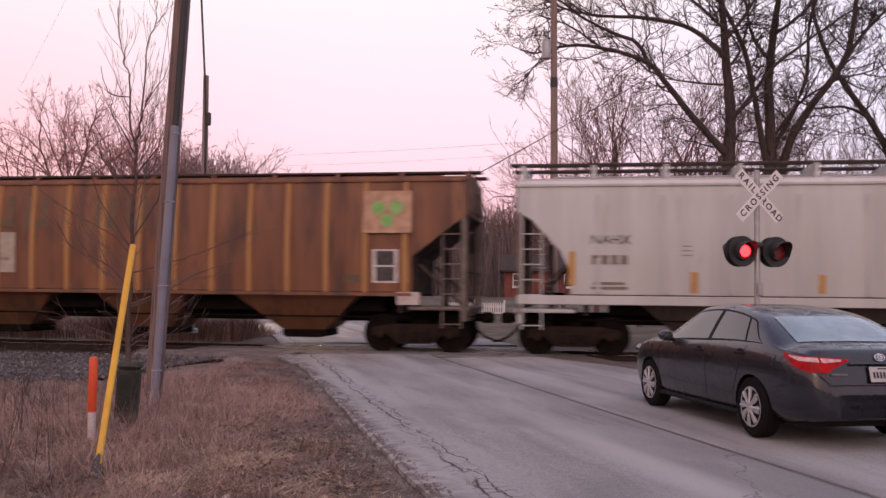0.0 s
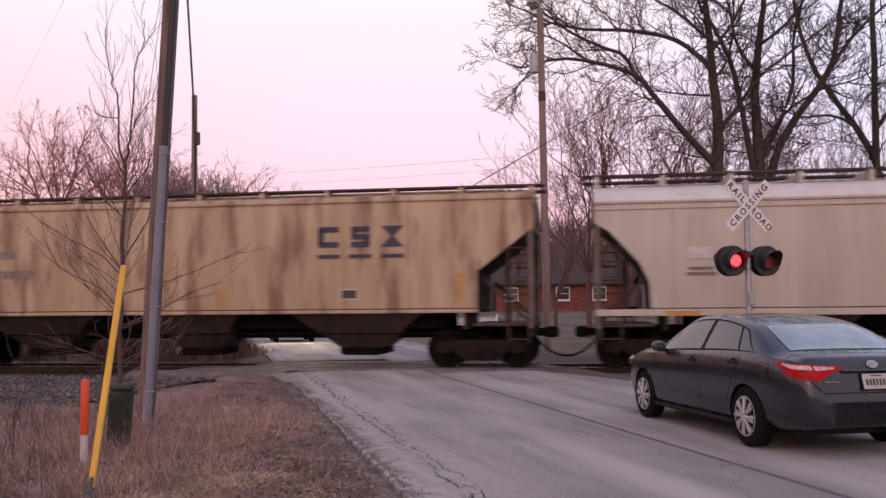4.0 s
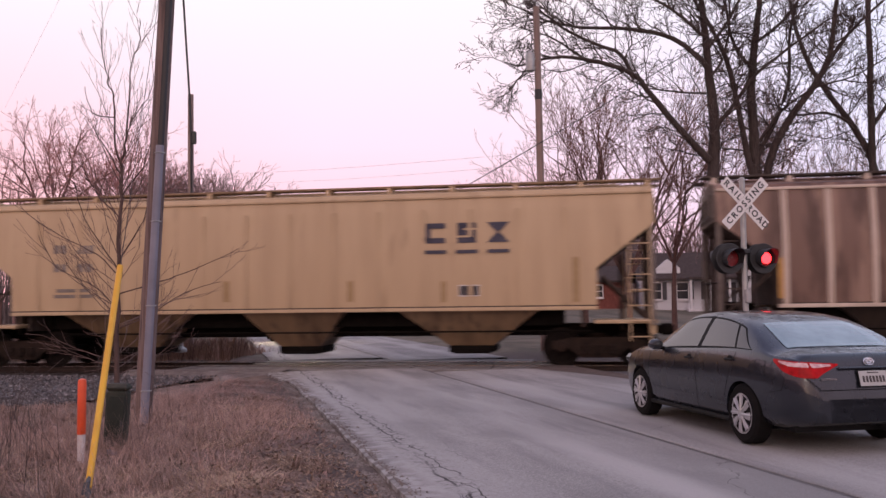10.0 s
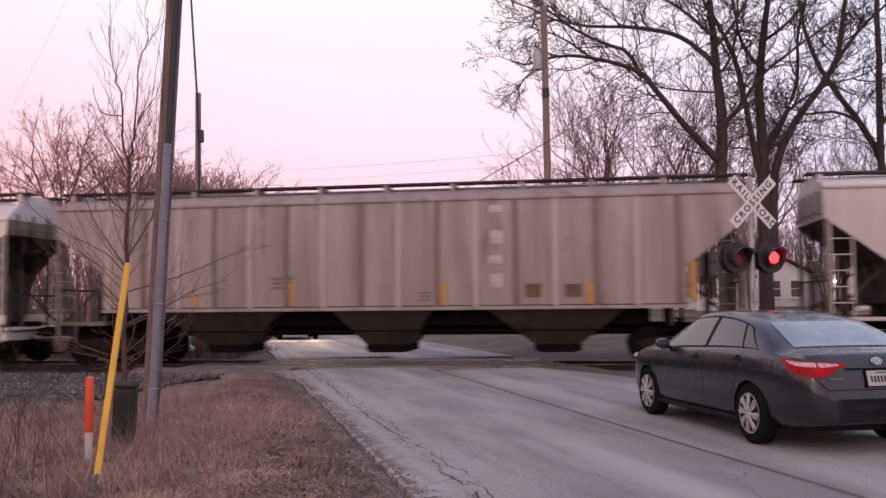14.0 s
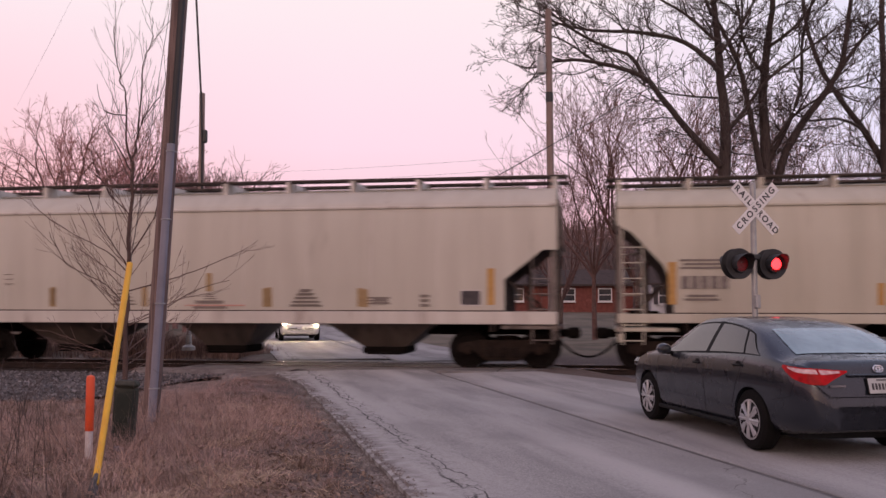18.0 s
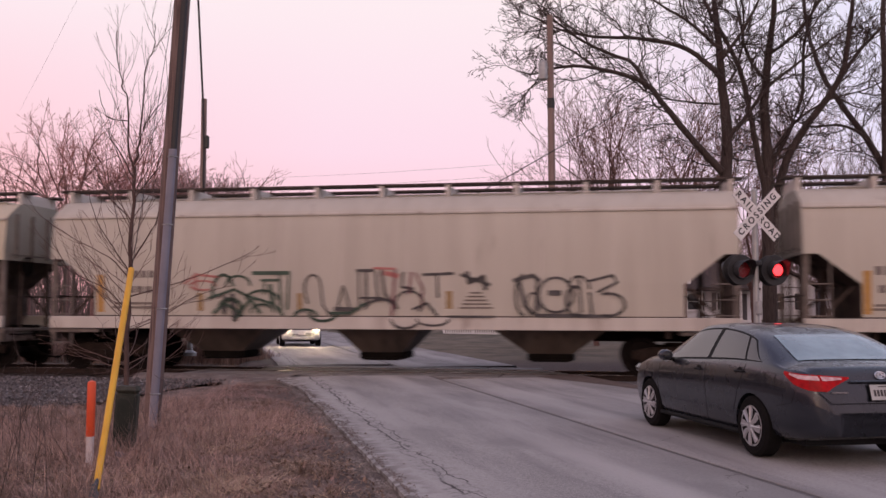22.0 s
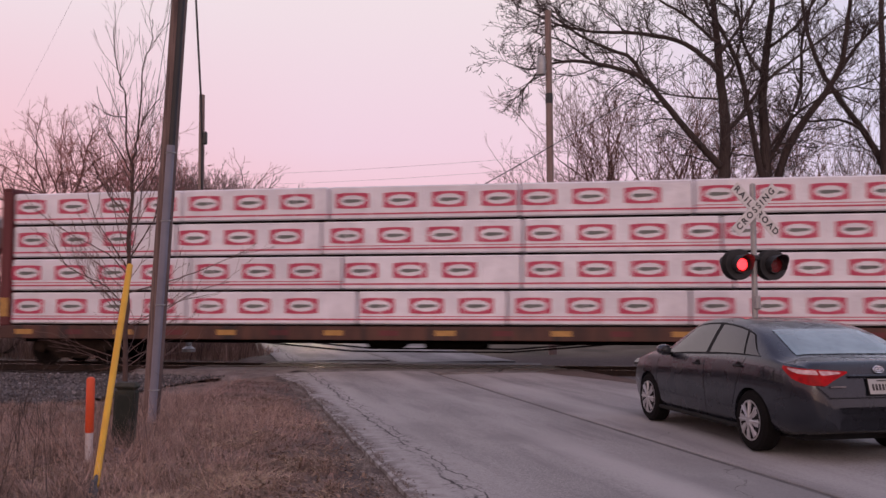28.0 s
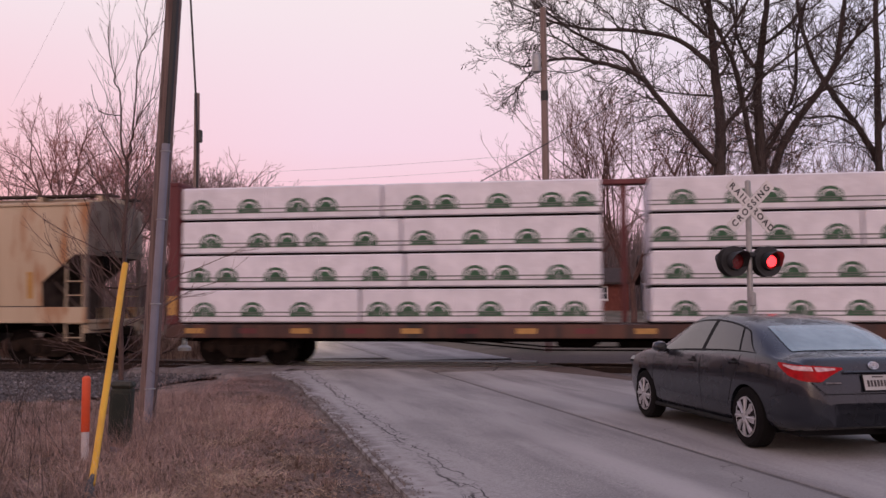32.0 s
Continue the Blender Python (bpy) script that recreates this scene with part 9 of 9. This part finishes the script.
def blades(count, area, h0, h1, width, lean, m, name, label, seed, keep=None):
    rnd = random.Random(seed)
    vs, fs = [], []
    for _ in range(count):
        x, y, edge = verge_spot(rnd, *area)
        if keep and rnd.random() > keep(x, y, edge):
            continue
        h = rnd.uniform(h0, h1) * (0.6 + 0.4 * min(1, -edge / 1.5)) * (1 if x > -4.2 else min(1, max(0.25, (14.5 - y) / 5)))
        a, b = rnd.uniform(0, 6.283), 9 * noise.noise(Vector((x * 0.8, y * 0.8, 11))) + rnd.gauss(0, 0.9)
        h *= 0.55 + 0.9 * max(0, 0.5 + noise.noise(Vector((x * 2.3, y * 2.3, 4))))
        l = rnd.uniform(*lean)
        w = width * rnd.uniform(0.6, 1.3)
        cx, sx = math.cos(a) * w, math.sin(a) * w
        dx, dy = math.cos(b) * l * h, math.sin(b) * l * h
        z = ground_z(x, y) - 0.01
        o = len(vs)
        vs += [(x - cx, y - sx, z), (x + cx, y + sx, z), (x + cx * 0.7 + dx * 0.4, y + sx * 0.7 + dy * 0.4, z + h * 0.6), (x - cx * 0.7 + dx * 0.4, y - sx * 0.7 + dy * 0.4, z + h * 0.6), (x + dx, y + dy, z + h)]
        fs += [(o, o + 1, o + 2, o + 3), (o + 3, o + 2, o + 4)]
    me = bpy.data.meshes.new(name)
    me.from_pydata(vs, [], fs)
    tagged(part(name, me, m), label, "grass", kind="stuff")


def wisps(x, y, edge):
    """Tall grass stands in drifts round the pole and along the ditch."""
    n = 0.5 + 0.9 * noise.noise(Vector((x * 0.55, y * 0.55, 7)))
    far = min(1, max(0, (-edge - 0.9) / 1.6))
    drift = math.exp(-((x + 1.9) / 1.1) ** 2 - ((y - 12.4) / 1.7) ** 2)
    return max(0.0, n) * far + 0.9 * drift


blades(62000, (-12, 1.0, 5.2, 19.6), 0.02, 0.085, 0.0050, (1.2, 5.0), M_GRASS, "dead_grass", "matted dead brown grass on the road verge", 1)
blades(90000, (-11, 0.5, 5.2, 19.0), 0.12, 0.42, 0.0015, (0.3, 1.6), M_TALL, "tall_grass", "wispy tall dry grass round the pole", 2, wisps)


M_TUFT = mat("brown_tuft_grass", (0.35, 0.24, 0.20), (0.19, 0.127, 0.102), 1.1, 0.95, bump=0.0, island=0.55)


def tufts(count, area, seed):
    """Clumps of dead grass, each blade bowed outwards from the clump's root."""
    rnd = random.Random(seed)
    vs, fs = [], []
    for _ in range(count):
        x, y, edge = verge_spot(rnd, *area)
        if edge > -0.5 or rnd.random() > min(1.0, 0.22 + max(0, -edge - 0.8) * 0.45):
            continue
        z = ground_z(x, y) - 0.01
        size = rnd.uniform(0.08, 0.22) * (1.0 if x > -4.2 else 0.8)
        lay = rnd.uniform(0, 6.283)
        for k in range(rnd.randint(22, 46)):
            a = lay + rnd.gauss(0, 1.1)
            h, out, w = size * rnd.uniform(0.5, 1.1), size * rnd.uniform(0.5, 1.7), rnd.uniform(0.0016, 0.0034)
            px, py = x + rnd.gauss(0, 0.035), y + rnd.gauss(0, 0.035)
            c, d = math.cos(a), math.sin(a)
            o = len(vs)
            for f, up in ((0.0, 0.0), (0.35, 0.75), (0.75, 0.8), (1.0, 0.45)):
                vs += [(px + c * out * f - d * w * (1.2 - f), py + d * out * f + c * w * (1.2 - f), z + h * up), (px + c * out * f + d * w * (1.2 - f), py + d * out * f - c * w * (1.2 - f), z + h * up)]
            fs += [(o, o + 1, o + 3, o + 2), (o + 2, o + 3, o + 5, o + 4), (o + 4, o + 5, o + 7, o + 6)]
    me = bpy.data.meshes.new("grass_tufts")
    me.from_pydata(vs, [], fs)
    tagged(part("grass_tufts", me, M_TUFT), "bowed clumps of dead grass on the verge", "grass", kind="stuff")


tufts(1100, (-9, 0.2, 5.4, 15.5), 17)


def far_bank():
    """Rank brown grass on the bank beyond the rails, left of the road."""
    rnd = random.Random(23)
    vs, fs = [], []
    for _ in range(15000):
        u, v = rnd.uniform(-20, -6.9), rnd.uniform(3.0, 7.0)
        lump = 0.5 + 0.9 * noise.noise(Vector((u * 0.55, v * 0.4, 3)))
        if rnd.random() > lump + 0.15:
            continue
        w = TRACK @ Vector((u, v, 0))
        z = ground_z(w.x, w.y) - 0.02
        h = (0.25 + 0.75 * max(0.0, lump)) * rnd.uniform(0.5, 1.0)
        a, l, b = rnd.uniform(0, 6.283), h * rnd.uniform(0.1, 0.7), rnd.uniform(0.006, 0.013)
        c, d = math.cos(a), math.sin(a)
        o = len(vs)
        vs += [(w.x - b, w.y, z), (w.x + b, w.y, z), (w.x + c * l * 0.4 + b * 0.7, w.y + d * l * 0.4, z + h * 0.65), (w.x + c * l * 0.4 - b * 0.7, w.y + d * l * 0.4, z + h * 0.65), (w.x + c * l, w.y + d * l, z + h)]
        fs += [(o, o + 1, o + 2, o + 3), (o + 3, o + 2, o + 4)]
    me = bpy.data.meshes.new("bank_grass")
    me.from_pydata(vs, [], fs)
    tagged(part("bank_grass", me, M_TUFT), "rank brown grass on the bank beyond the rails", "grass", kind="stuff")


far_bank()
M_STRAW = mat("pale_straw", (0.50, 0.36, 0.245), (0.29, 0.195, 0.135), 2.5, 0.9, bump=0.0, island=0.5)


def thatch(x, y, edge):
    return max(0.0, 0.28 + 1.5 * noise.noise(Vector((x * 0.9, y * 0.9, 21)))) * (1.3 if edge > -2.6 else 0.45)


blades(50000, (-5, 0.6, 5.2, 14.5), 0.03, 0.08, 0.0060, (2.0, 5.0), M_STRAW, "dry_straw", "flattened pale straw on the verge", 3, thatch)


def leaves():
    rnd = random.Random(6)
    vs, fs = [], []
    for _ in range(30000):
        x, y, edge = verge_spot(rnd, -5.5, 0.8, 5.4, 16)
        if rnd.random() > 1.15 - max(0.0, -edge - 1.4) * 0.4:
            continue
        if rnd.random() > 0.25 + 0.75 * max(0, 0.5 + noise.noise(Vector((x * 0.8, y * 0.8, 1)))):
            continue
        r = rnd.uniform(0.008, 0.026)
        rot = Euler((rnd.gauss(0, 0.45), rnd.gauss(0, 0.45), rnd.uniform(0, 6.283))).to_matrix()
        c = Vector((x, y, ground_z(x, y) + rnd.uniform(0.0, 0.05)))
        o = len(vs)
        for p in ((-1, 0, 0.25), (-0.3, -0.55, 0), (0.7, -0.4, 0.1), (1.1, 0, 0.3), (0.6, 0.5, 0.12), (-0.35, 0.5, 0)):
            vs.append(tuple(rot @ (Vector(p) * r) + c))
        fs += [(o, o + 1, o + 2, o + 3), (o, o + 3, o + 4, o + 5)]
    me = bpy.data.meshes.new("fallen_leaves")
    me.from_pydata(vs, [], fs)
    tagged(part("fallen_leaves", me, M_LEAF), "curled brown fallen leaves on the verge", "leaves", kind="stuff")


leaves()


def weeds():
    rnd = random.Random(12)
    sh = Shape()
    for k in range(46):
        x, y = rnd.uniform(-5.4, -2.9), rnd.uniform(7.0, 10.5)
        p = Vector((x, y, ground_z(x, y)))
        grow(sh, sh, p, (rnd.gauss(0, 0.2), rnd.gauss(0, 0.2), 1), rnd.uniform(0.5, 1.0), 0.0032, 1, rnd, (0, 0, 2), 0.0018, wander=0.08)
    tagged(part("weed_stalks", sh.mesh("weed_stalks", plain=True), M_TWIG), "thin dry weed stalks round the pole", "weeds", kind="stuff")


weeds()

# ---- what moves ----
def run_on(t):
    """How far the train has gone by t seconds, in metres."""
    return 9.9542 * t + 0.007816 * t * t + 0.0001995 * t ** 3


FLASH, FIRST = 1.314, 0.42                           # the lamps' full turn, and when the left one first goes out


def lamp_rows(left):
    """A lamp's element sits at its lens while lit and draws back into the head between flashes."""
    lit, dark = pose(0, -0.150, 0), pose(0, -0.055, 0)
    rows = [(0.0, lit if left else dark)]
    k = 0
    while True:
        t = FIRST + FLASH / 2 * k
        if t > 31.97:
            break
        off = (k % 2 == 0) == left
        if off:
            rows += [(t - 0.02, lit), (min(t + 0.26, 31.99), dark)]
        else:
            rows += [(t - 0.04, dark), (min(t + 0.06, 31.99), lit)]
        k += 1
    return rows + [(32.0, rows[-1][1])]


def wheel_rows(s0, dx):
    """A wheelset rolls on its tread while its car passes the crossing."""
    rows, first = [], None
    for f in range(0, 32 * 30 + 1):
        t = f / 30
        s = s0 + run_on(t)
        if -27 < s < 25:
            first = s if first is None else first
            rows.append((t, pose(dx, 0, 0.462) @ Matrix.Rotation((s - first) / 0.462, 4, "Y")))
    if not rows:
        return []
    if rows[0][0] > 0:
        rows.insert(0, (0.0, rows[0][1]))
    if rows[-1][0] < 32:
        rows.append((32.0, rows[-1][1]))
    return rows


def motions():
    start = {}
    for car, s0 in CARS:
        start[car] = s0
        walk(car, [(t, TRACK @ pose(s0 + run_on(t), 0, 0)) for t in range(0, 33)])
    for wheels, dx, car in WHEELSETS:
        rows = wheel_rows(start[car], dx)
        if rows:
            walk(wheels, rows)
    for insert, left in LAMPS:
        walk(insert, lamp_rows(left))


motions()
